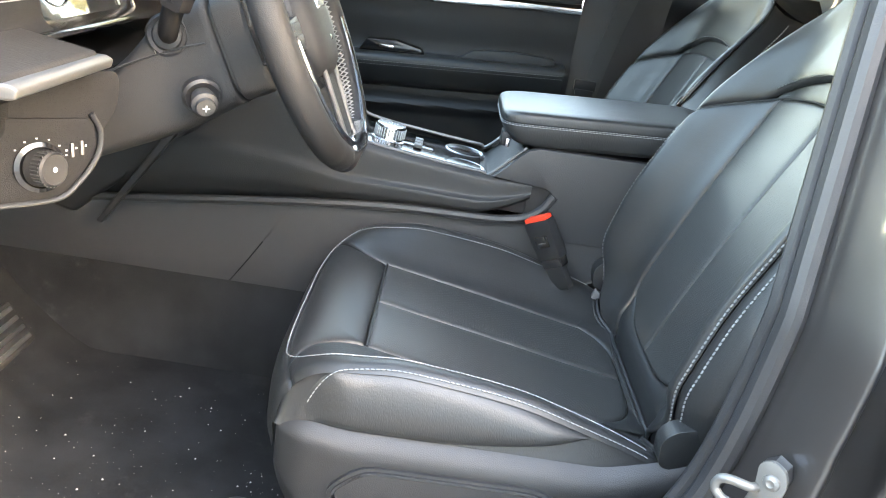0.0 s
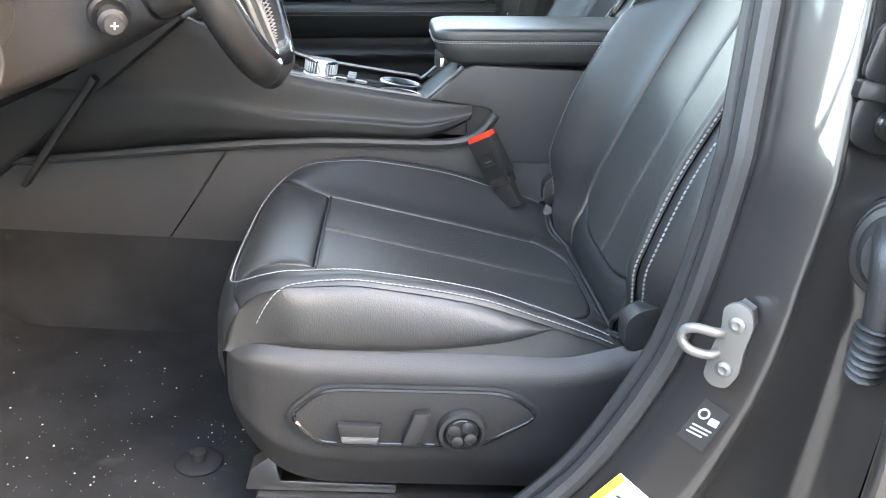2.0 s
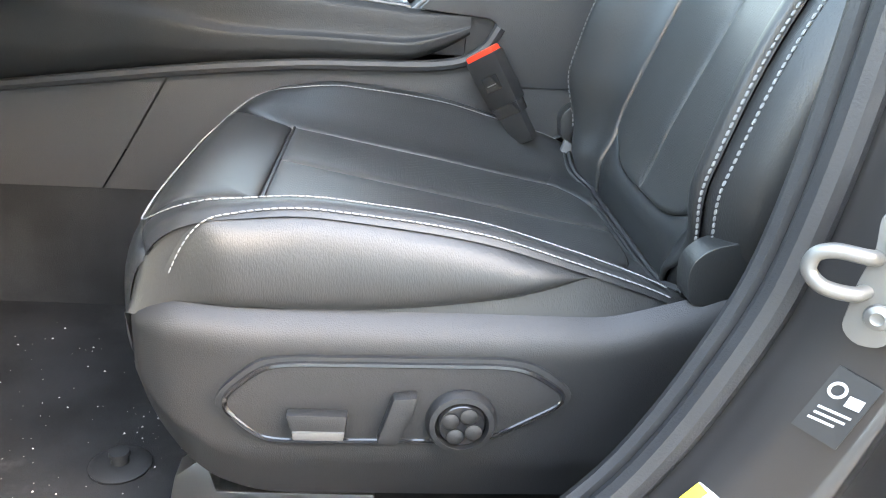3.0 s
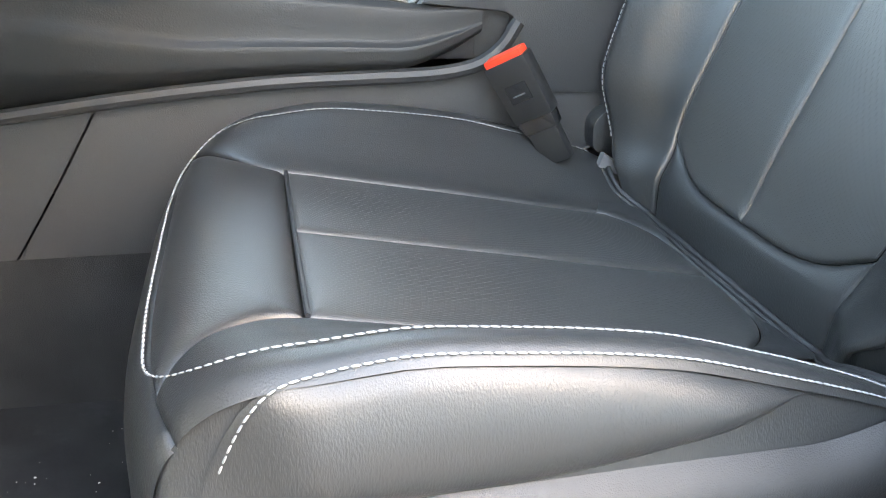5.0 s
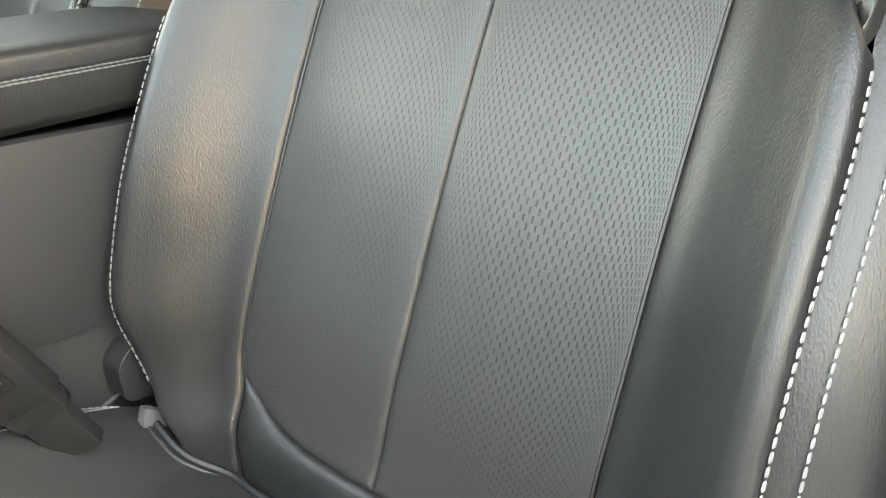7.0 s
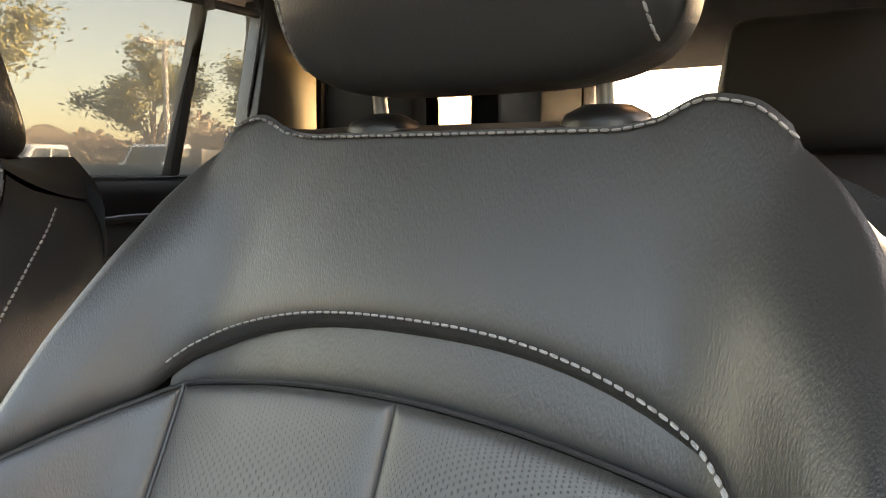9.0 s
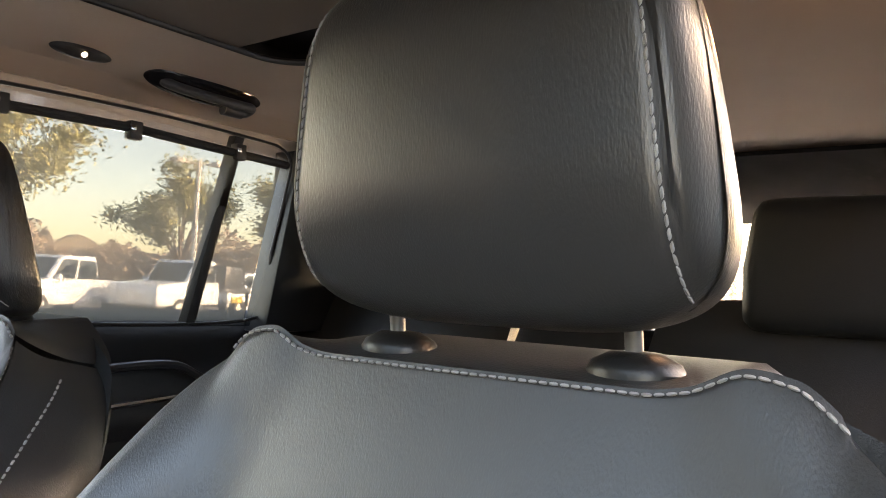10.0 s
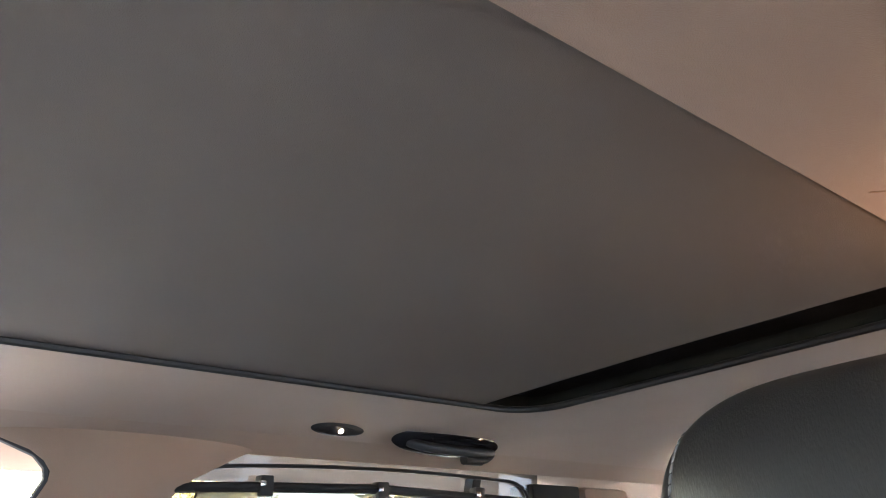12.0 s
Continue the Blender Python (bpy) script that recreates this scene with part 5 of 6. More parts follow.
# ---- centre console ----
def console():
    con = thing("centre_console", "black centre console with padded sides and sloping ledge", "console", (-0.4, CY, 0.47))
    back = Matrix.Translation((0.4, -CY, -0.47))
    YL, YR = 0.29, 0.53

    def add(n, bm, mat, lab="", parent=None):
        return part(n, moved(bm, back), mat, parent or con, lab)

    def pod_low(x):
        return lerp([(-1.05, 0.775), (-0.82, 0.805), (-0.6, 0.836), (-0.4, 0.857), (-0.2, 0.866), (-0.15, 0.885), (-0.118, 0.93)], x)

    def top(x):
        return lerp([(-1.05, 1.12), (-0.8, 1.09), (-0.636, 1.041), (-0.579, 1.012), (-0.487, 0.968), (-0.40, 0.957), (-0.24, 0.943), (-0.15, 0.938), (-0.11, 0.932)], x)

    for s, y0 in ((-1, YL), (1, YR)):
        # lower wall, in two panels with a slanting joint
        def wall(p, q, x0, x1, y0=y0, s=s):
            x = x0(p) + (x1(p) - x0(p)) * q
            return Vector((x, y0 - s * 0.006 + s * 0.006 * math.sin(math.pi * p), 0.65 + (pod_low(x) - 0.004 - 0.65) * p))
        joint = lambda p: -0.708 + 0.112 * p
        add("side_panel", surface(lambda p, q: wall(p, q, lambda p: -1.15, lambda p: joint(p) - 0.0015), 16, 30), PLASTIC_SOFT)
        add("side_panel", surface(lambda p, q: wall(p, q, lambda p: joint(p) + 0.0015, lambda p: 0.16), 16, 40), PLASTIC_SOFT)
        add("tunnel_carpet", surface(lambda p, q: Vector((-1.2 + 1.4 * q, y0 - s * 0.003 + s * 0.03 * (1 - p), 0.46 + 0.194 * p)), 8, 20), CARPET, "black carpet along the tunnel")
        # ledge that runs under the pod and turns up behind it
        led = catmull([(x, y0 + s * 0.004, pod_low(x) + 0.001) for x in (-1.05, -0.9, -0.75, -0.6, -0.5, -0.4, -0.3, -0.22, -0.17, -0.14, -0.122)], 80)
        add("ledge", tube(led, 0.0085, 8), PLASTIC_SOFT)
        # padded pod: bulging side under the top edge, its rear end rounded
        def pod(p, q, s=s, y0=y0):
            x = -1.05 + 0.885 * q
            lo, hi = pod_low(x) + 0.004, top(x)
            if x > -0.3:
                k = (x + 0.3) / 0.135
                lo = lo + (hi - 0.006 - lo) * max(0, k - 0.25) ** 1.6 * 0.95
            z = lo + (hi - lo) * p
            out = lerp([(0, -0.012), (0.08, 0.006), (0.2, 0.016), (0.38, 0.017), (0.46, 0.008), (0.9, 0.002), (1, -0.006)], p)
            return Vector((x, y0 + s * out * min(1, (1.0 - q) * 10 + 0.15), z))
        add("pod", surface(pod, 30, 70), LEATHER_SIDE, "soft padded console flank")
        # bin wall behind, up to the armrest
        bin_ = [(-0.24, 0.944), (-0.185, 1.0), (-0.165, 1.008), (0.16, 1.014), (0.16, 0.84), (-0.10, 0.84), (-0.122, 0.86), (-0.135, 0.90), (-0.128, 0.93), (-0.14, 0.936)]
        add("bin_side", prism(bin_, y0 - 0.004 if s < 0 else y0 - 0.016, y0 + 0.016 if s < 0 else y0 + 0.004, "y", 0.004), PLASTIC_SOFT)
        rail = [(x, y0 - s * 0.012, top(x) + 0.0015) for x in (-0.66, -0.6, -0.55, -0.5, -0.45, -0.4, -0.35, -0.3, -0.26, -0.243)] + [(-0.186, y0 - s * 0.012, 1.003)]
        add("edge_trim", tube(catmull(rail, 60), 0.0035, 8), TRIM_SATIN if s > 0 else TRIM_DARK, "satin edge strip")
    add("rear_bin", block(-0.17, 0.16, YL + 0.012, YR - 0.012, 0.85, 1.005, 0.004), PLASTIC)
    # top plate with tray, cup holder and selector
    deck = [(-0.70, 1.04), (-0.58, 0.998), (-0.487, 0.954), (-0.40, 0.943), (-0.245, 0.930), (-0.185, 0.985), (-0.17, 0.985), (-0.17, 0.88), (-0.70, 0.88)]
    add("top_deck", prism(deck, YL + 0.008, YR - 0.008, "y", 0.002), PLASTIC)
    add("tray_plate", prism([(-0.52, 0.973), (-0.487, 0.957), (-0.40, 0.946), (-0.26, 0.934), (-0.26, 0.938), (-0.40, 0.950), (-0.487, 0.961), (-0.52, 0.977)], YL + 0.03, YR - 0.03, "y", 0.001), PLASTIC_GLOSS)
    up = Vector((0.1, 0, 1)).normalized()
    at = Vector((-0.445, CY, 0.945))
    dial = add("selector_dial", moved(lathe([(0.034, 0), (0.036, 0.003), (0.036, 0.010), (0.031, 0.012), (0.030, 0.014), (0.0295, 0.034), (0.0275, 0.038), (0.022, 0.0385), (0.0, 0.0375)], 48), facing(up, at)), CHROME, "knurled chrome gear dial")
    for k in range(36):
        w = math.tau * k / 36
        m = facing(up, at) @ Matrix.Rotation(w, 4, "Z") @ Matrix.Translation((0.0298, 0, 0.024))
        if k == 0:
            rib = add("knurl", moved(block(-0.001, 0.001, -0.0009, 0.0009, -0.009, 0.009, 0.0), m), STEEL, "", dial)
        else:
            o = new("knurl", rib.data)
            o.parent = dial
            o.matrix_basis = back @ facing(up, at) @ Matrix.Rotation(w, 4, "Z") @ facing(up, at).inverted() @ back.inverted()
    for y in (CY - 0.060, CY + 0.052):
        add("cup_ring", moved(lathe([(0.034, 0), (0.041, 0.0), (0.042, 0.005), (0.038, 0.008), (0.034, 0.005)], 48, closed=True), facing(up, (-0.292, y, 0.934))), STEEL, "bright cup holder ring")
        add("cup_well", moved(lathe([(0.034, 0.002), (0.032, -0.02), (0.0, -0.02)], 40), facing(up, (-0.292, y, 0.937))), PLASTIC)
    add("switch_bar", moved(block(-0.02, 0.02, -0.03, 0.03, 0, 0.01, 0.003), facing(up, (-0.385, CY, 0.942))), PLASTIC_GLOSS)
    for k in range(3):
        add("mode_switch", moved(block(-0.008, 0.008, -0.008, 0.008, 0, 0.007, 0.002), facing(up, (-0.385, CY - 0.022 + 0.022 * k, 0.951))), TRIM_SATIN)
    # foot of the dash beside the console: slanting knee rail
    add("knee_rail", prism([(-0.945, 0.755), (-0.935, 0.75), (-0.80, 0.945), (-0.81, 0.955)], YL - 0.045, YL - 0.02, "y", 0.004), PLASTIC)


console()


def armrest():
    a = thing("console_armrest", "black leather console armrest lid with stitched edge", "armrest", (-0.05, CY, 1.02))
    x0, x1, y0, y1, z0, z1 = -0.245, 0.17, 0.288, 0.532, 1.008, 1.072

    def pad(p, q):
        w = math.tau * q
        cx, cy = math.cos(w), math.sin(w)
        e = 0.22
        ex = math.copysign(abs(cx) ** e, cx)
        ey = math.copysign(abs(cy) ** e, cy)
        k = lerp([(0, 0.90), (0.18, 0.97), (0.5, 1.0), (0.62, 0.995), (0.66, 0.988), (0.70, 0.996), (0.85, 0.975), (0.93, 0.90), (1.0, 0.0)], p)
        zz = lerp([(0, 0.0), (0.18, 0.13), (0.5, 0.5), (0.62, 0.62), (0.66, 0.65), (0.70, 0.68), (0.85, 0.9), (0.95, 1.0), (1.0, 1.02)], p)
        tip = 0.03 * max(0, -ex) * (1 - zz) ** 2
        return Vector(((x0 + x1) / 2 + ex * k * (x1 - x0) / 2 + tip + 0.05, (y0 + y1) / 2 + ey * k * (y1 - y0) / 2 - CY, z0 + zz * (z1 - z0) + 0.03 * (ex * k + 1) * 0.45 - 1.026))
    part("lid_pad", surface(pad, 40, 100, close_v=True), LEATHER, a)
    rows = []
    for lift in (0.665, 0.61):
        rows.append(stitches([pad(lift, q / 300) * 1.0 + (pad(lift, q / 300) - pad(1, 0)).normalized() * 0.0012 for q in range(301)], 0.006, 0.0046, 0.0007, 0.0011))
    st = part("stitching", joined(*rows), THREAD_DARK, a, "grey stitching round the lid")
    st["kind"] = "stuff"
    part("latch", block(-0.185, -0.168, -0.10, -0.06, -0.022, 0.004, 0.003), PLASTIC, a)
    part("hinge_tab", block(-0.178, -0.170, -0.115, -0.105, -0.02, -0.004, 0.002), CHROME, a)


armrest()


def buckle():
    b = thing("belt_buckle", "black seat belt buckle with bright red release button", "seat belt buckle", (-0.125, 0.235, 0.74))
    # leaning forward and up: local z along the buckle
    wide = Vector((0.61, -0.63, 0.49)).normalized()
    axis = Vector((-0.45, 0.1, 0.89))
    axis = (axis - wide * axis.dot(wide)).normalized()
    tilt = Matrix.Translation((-0.023, 0.006, 0.151)) @ Matrix((wide, axis.cross(wide), axis)).transposed().to_4x4()
    part("housing", moved(prism([(-0.026, -0.075), (0.026, -0.075), (0.028, 0.0), (-0.028, 0.0)], -0.012, 0.012, "y", 0.004), tilt), PLASTIC, b)
    part("release_button", moved(block(-0.025, 0.025, -0.010, 0.010, -0.004, 0.0075, 0.003), tilt), RED, b, "red release button")
    part("window_plate", moved(prism([(-0.014, -0.05), (0.014, -0.05), (0.014, -0.028), (-0.014, -0.028)], -0.0135, -0.0115, "y", 0.001), tilt), PLASTIC_GLOSS, b)
    part("press_mark", moved(block(-0.008, 0.008, -0.0145, -0.0130, -0.042, -0.0405, 0), tilt), HINGE_GREY, b, "moulded lettering as a bar")
    part("stalk", moved(prism([(-0.018, -0.135), (0.018, -0.135), (0.02, -0.085), (-0.02, -0.085)], -0.009, 0.007, "y", 0.004), tilt), PLASTIC, b)
    part("collar", moved(prism([(-0.022, -0.092), (0.022, -0.092), (0.024, -0.07), (-0.024, -0.07)], -0.010, 0.010, "y", 0.003), tilt), PLASTIC_GLOSS, b)


buckle()
tri = thing("seat_hinge_cover", "pale grey plastic cover at the seat hinge", "hinge cover", (-0.01, 0.235, 0.73))
part("cover_plate", prism([(-0.035, -0.03), (-0.010, 0.05), (0.02, 0.03), (0.06, -0.03)], -0.006, 0.006, "y", 0.004), HINGE_GREY, tri)


# ---- dashboard, column and wheel ----
def dashboard():
    d = thing("dashboard", "black dashboard with silver trim and lamp switch", "dashboard", (-0.9, CY, 0.9))
    back = Matrix.Translation((0.9, -CY, -0.9))

    def add(n, bm, mat, lab="", parent=None):
        return part(n, moved(bm, back), mat, parent or d, lab)

    low = [(-0.80, 1.10), (-0.80, 1.095), (-0.80, 1.085), (-0.80, 1.07), (-0.82, 0.99), (-0.84, 0.955), (-0.92, 0.92), (-1.2, 0.92), (-1.2, 1.118)]
    add("lower_dash", prism(low, -0.44, 1.2, "y", 0.010, 3), DASH_SKIN)
    add("trim_blade", prism([(-0.724, 1.139), (-0.716, 1.141), (-0.714, 1.150), (-0.722, 1.154), (-0.80, 1.152), (-0.80, 1.139)], -0.44, -0.238, "y", 0.003, 3), TRIM_SATIN, "satin silver dash blade")
    add("wood_insert", prism([(-0.727, 1.152), (-0.732, 1.158), (-0.86, 1.176), (-0.93, 1.172), (-0.93, 1.14), (-0.80, 1.14)], -0.44, -0.245, "y", 0.003), WOOD, "dark open-pore trim")
    add("upper_dash", prism([(-0.86, 1.20), (-0.86, 1.30), (-0.95, 1.34), (-1.4, 1.32), (-1.4, 1.1), (-1.0, 1.10)], 0.28, 1.2, "y", 0.012, 3), LEATHER_SIDE)
    add("cluster_hood", prism([(-0.83, 1.322), (-0.815, 1.332), (-0.95, 1.36), (-1.3, 1.33), (-1.3, 1.30), (-0.95, 1.335)], -0.44, 0.27, "y", 0.008), LEATHER_SIDE)
    add("cluster_back", prism([(-0.866, 1.142), (-0.926, 1.29), (-1.2, 1.3), (-1.2, 1.05), (-0.95, 1.08)], -0.135, 0.172, "y", 0.006), PLASTIC)
    scr = add("cluster_screen", prism([(-0.85, 1.15), (-0.902, 1.28), (-0.912, 1.276), (-0.862, 1.146)], -0.118, 0.152, "y", 0.003), SCREEN, "glossy instrument screen reflecting the sky")
    n = Vector((0.928, 0, 0.371))
    q = n.to_track_quat("Z", "Y").to_matrix()
    for y, r in ((-0.06, 0.047), (0.095, 0.047)):
        c = Vector((-0.876, y, 1.215))
        add("gauge_ring", moved(lathe([(r, 0), (r + 0.002, 0), (r + 0.002, 0.0012), (r, 0.0012)], 56, closed=True), facing(n, c + n * 0.001)), TRIM_SATIN, "thin gauge ring", scr)
        for k in range(11):
            w = radians(-40 + 26 * k)
            add("gauge_tick", moved(block(-0.004, 0.004, -0.0008, 0.0008, 0, 0.0008, 0), facing(n, c + n * 0.001 + q @ Vector((math.cos(w), math.sin(w), 0)) * (r - 0.009)) @ Matrix.Rotation(w, 4, "Z")), STICKER_WHITE, "", scr)
        add("gauge_needle", moved(block(0.0, r - 0.012, -0.001, 0.001, 0, 0.001, 0), facing(n, c + n * 0.0015, radians(130))), STICKER_WHITE, "", scr)
    add("readout_bar", moved(block(-0.003, 0.003, -0.012, 0.012, 0, 0.0008, 0), facing(n, Vector((-0.859, 0.118, 1.172)) + n * 0.001)), STICKER_WHITE, "plain readout bar", scr)
    add("bezel_rim", tube([(-0.846, -0.124, 1.146), (-0.846, 0.158, 1.146), (-0.902, 0.158, 1.286), (-0.902, -0.124, 1.286)], 0.006, 8, closed=True), PLASTIC_GLOSS, "gloss black screen bezel", scr)
    add("cluster_shelf", prism([(-0.84, 1.140), (-0.815, 1.147), (-0.817, 1.155), (-0.905, 1.160), (-0.93, 1.13)], -0.20, 0.27, "y", 0.003), PLASTIC_GLOSS)
    add("end_dash", prism([(-0.80, 1.162), (-0.815, 1.172), (-0.83, 1.26), (-0.95, 1.34), (-1.3, 1.33), (-1.3, 1.10), (-0.9, 1.12)], -0.44, -0.185, "y", 0.014, 4), DASH_SKIN, "padded leather dash end")
    for z in (1.196, 1.202):
        add("stitching", stitches([(-0.8186 - 0.17 * (z - 1.196), -0.43 + 0.23 * k / 20, z) for k in range(21)], 0.006, 0.0045, 0.0007, 0.0009), THREAD_DARK)["kind"] = "stuff"
    add("end_vent", moved(lathe([(0.030, 0), (0.040, 0.0), (0.040, 0.004), (0.034, 0.008), (0.030, 0.003)], 36, closed=True), facing((1, -0.1, 0.15), (-0.826, -0.335, 1.258))), TRIM_SATIN, "satin vent ring")
    for z in (1.224, 1.230):
        add("stitching", stitches([(-0.858, 0.29 + 0.85 * k / 40, z) for k in range(41)], 0.007, 0.005, 0.0007, 0.001), THREAD_DARK)["kind"] = "stuff"
    # lamp switch panel
    n = Vector((0.74, -0.64, 0.12)).normalized()
    c = Vector((-0.775, -0.285, 1.029))
    ux = Vector((0, 0, 1)).cross(n).normalized()
    m = Matrix.Translation(c) @ Matrix((ux, n.cross(ux), n)).transposed().to_4x4()
    body = rounded([(-0.115, 0.088), (0.098, 0.104), (0.094, 0.062), (0.074, 0.036), (0.066, 0.012), (0.042, -0.022), (0.018, -0.040), (-0.115, -0.042)], 0.016)
    add("knee_panel", moved(prism(body, -0.15, -0.003, "z", 0.008, 3), m), DASH_SKIN, "padded dash end with rounded lower corner")
    plate = rounded([(-0.105, 0.058), (0.064, 0.050), (0.062, 0.018), (0.037, -0.017), (0.015, -0.033), (-0.105, -0.035)], 0.012)
    pan = add("switch_plate", moved(prism(plate, -0.01, 0.0, "z", 0.0015), m), DASH_SKIN, "lamp switch panel")
    edge = [(0.060, 0.056, 0.002), (0.069, 0.036, 0.002), (0.067, 0.014, 0.002), (0.055, -0.006, 0.002), (0.041, -0.021, 0.002), (0.017, -0.037, 0.002), (-0.04, -0.039, 0.001), (-0.11, -0.040, 0.0)]
    add("panel_rim", moved(tube(catmull(edge, 50), 0.0034, 8, flatten=0.7), m), PLASTIC, "satin panel rim", pan)
    add("lamp_ring", moved(lathe([(0.022, 0), (0.028, 0.0), (0.028, 0.003), (0.023, 0.005), (0.022, 0)], 40), m), PLASTIC_GLOSS, "", pan)
    tilt = m @ Matrix.Rotation(radians(18), 4, "Y")
    knob = add("lamp_knob", moved(lathe([(0.0215, 0), (0.0215, 0.004), (0.0195, 0.007), (0.019, 0.021), (0.0165, 0.0235), (0.0, 0.023)], 40), tilt), PLASTIC, "round knurled lamp knob", pan)
    for k in range(28):
        add("knob_rib", moved(block(0.0185, 0.0202, -0.0009, 0.0009, 0.008, 0.020, 0), tilt @ Matrix.Rotation(math.tau * k / 28, 4, "Z")), PLASTIC_SOFT, "", pan)
    add("knob_mark", moved(lathe([(0, 0.0005), (0.0028, 0.0005), (0.0028, 0)], 16), tilt @ Matrix.Translation((0, 0, 0.0233))), PLASTIC_GREY, "", pan)
    for k in range(6):
        w = radians(20 + 24 * k)
        add("dial_mark", moved(block(-0.0011, 0.0011, -0.0008, 0.0008, 0, 0.0006, 0), m @ Matrix.Translation((math.cos(w) * 0.0315, math.sin(w) * 0.0315, 0.0001))), PLASTIC_GREY, "", pan)
    for k in range(2):
        add("dimmer_wheel", moved(block(-0.0018, 0.0018, -0.008, 0.008, 0, 0.003, 0.001), m @ Matrix.Translation((0.036 + 0.011 * k, 0.016 + 0.002 * k, 0))), TRIM_SATIN, "", pan)
    for k in range(3):
        add("dimmer_mark", moved(block(-0.001, 0.001, -0.001, 0.001, 0, 0.0007, 0), m @ Matrix.Translation((0.030 + 0.011 * k, 0.016 + 0.002 * k, 0.0001))), STICKER_WHITE, "", pan)
    # knee bolster and footwell back
    add("knee_bolster", prism([(-0.775, 1.075), (-0.815, 0.995), (-0.86, 0.94), (-0.95, 0.91), (-1.2, 0.91), (-1.2, 1.07)], -0.205, 0.27, "y", 0.012, 3), DASH_SKIN)
    add("firewall", block(-1.45, -1.35, -0.5, 1.25, 0.4, 1.2, 0.01), CARPET)
    add("glovebox_wall", prism([(-0.80, 1.2), (-0.85, 0.93), (-0.98, 0.84), (-1.3, 0.84), (-1.3, 1.2)], 0.54, 1.2, "y", 0.015, 3), PLASTIC)
    add("middle_dash", prism([(-0.66, 1.05), (-0.80, 1.32), (-0.95, 1.36), (-1.2, 1.3), (-1.2, 0.8), (-1.0, 0.75)], 0.275, 0.545, "y", 0.012, 3), PLASTIC)


SCREEN = material("glossy_screen", (0.02, 0.022, 0.024), 0.06, spec=0.8, coat=0.6)
dashboard()


def column():
    c = thing("steering_column", "black steering column shroud with stalk and tilt knob", "steering column", (-0.65, 0, 1.13))
    ax = Vector((0.905, 0, 0.425)).normalized()
    dn = Vector((0.425, 0, -0.905)).normalized()
    home = Vector((-0.65, 0, 1.13))

    def ring_at(a, w, lo, hi, q, e=0.36):
        """A point on a rounded box section across the column: a along it, lo to hi downwards."""
        t = math.tau * q
        cx, cy = math.cos(t), math.sin(t)
        return ax * a + Vector((0, math.copysign(abs(cx) ** e, cx) * w, 0)) + dn * ((lo + hi) / 2 + math.copysign(abs(cy) ** e, cy) * (hi - lo) / 2)

    TOP = [(-0.26, -0.005), (-0.119, -0.038), (-0.023, -0.083), (0.022, -0.089)]
    LOW = [(-0.26, 0.07), (-0.093, 0.071), (0.022, 0.058)]
    WIDE = [(-0.26, 0.12), (-0.1, 0.115), (0.022, 0.104)]

    def shroud(p, q):
        k = min(1.0, p / 0.94)
        a = -0.26 + 0.282 * k
        shrink = 1.0 if p < 0.95 else 1 - 0.12 * (p - 0.94) / 0.06
        return ring_at(a, lerp(WIDE, a) * shrink, lerp(TOP, a) * shrink, lerp(LOW, a) * shrink, q)
    part("shroud", surface(shroud, 32, 64, close_v=True), PLASTIC_MATT, c)
    part("gap_liner", surface(lambda p, q: ring_at(0.01 + 0.03 * p, 0.094, -0.079, 0.050, q), 2, 48, close_v=True), RUBBER, c, "dark gap round the column")

    def collar(p, q):
        a = lerp([(0, 0.028), (0.15, 0.027), (0.5, 0.060), (0.7, 0.070), (1, 0.074)], p)
        k = lerp([(0, 0.93), (0.15, 1.0), (0.5, 0.985), (0.7, 0.93), (1, 0.5)], p)
        return ring_at(a, 0.101 * k, -0.086 * k, 0.056 * k, q)
    part("collar", surface(collar, 24, 64, close_v=True), PLASTIC_MATT, c, "squared housing behind the wheel")
    for pts in ([(-0.655, -0.107, 1.162), (-0.690, -0.1105, 1.150), (-0.714, -0.1125, 1.139), (-0.745, -0.115, 1.124), (-0.775, -0.117, 1.108)], [(-0.714, -0.1125, 1.139), (-0.722, -0.109, 1.158), (-0.718, -0.104, 1.18)]):
        part("shroud_seam", tube([Vector(p) - home for p in catmull(pts, 20)], 0.0013, 6), RUBBER, c)
    # stalk on the left
    s0 = Vector((-0.702, -0.103, 1.164)) - home
    tip = Vector((-0.676, -0.152, 1.216)) - home
    part("stalk_boss", moved(lathe([(0.027, 0), (0.0275, 0.004), (0.024, 0.007), (0.020, 0.004), (0.017, 0.008), (0.0, 0.012)], 36), facing((0.1, -1, 0.12), s0)), RUBBER, c, "round rubber stalk boot")
    part("stalk", tube(catmull([s0, s0.lerp(tip, 0.3) + Vector((0, -0.010, -0.006)), s0.lerp(tip, 0.65) + Vector((0, -0.008, -0.002)), tip], 16), [0.012 + 0.001 * i / 15 for i in range(16)], 14), DASH_SKIN, c, "angled indicator stalk")
    head = prism(rounded([(-0.016, -0.016), (0.016, -0.018), (0.021, 0.016), (0.014, 0.026), (-0.014, 0.026), (-0.018, 0.012)], 0.006), -0.013, 0.013, "y", 0.004, 3)
    part("stalk_head", moved(head, Matrix.Translation(tip) @ Matrix.Rotation(radians(12), 4, "Y") @ Matrix.Rotation(radians(-18), 4, "Z") @ Matrix.Scale(0.84, 4)), DASH_SKIN, c, "broad stalk head")
    # tilt knob
    k0 = Vector((-0.652, -0.118, 1.098)) - home
    n = Vector((0.45, -0.85, -0.3))
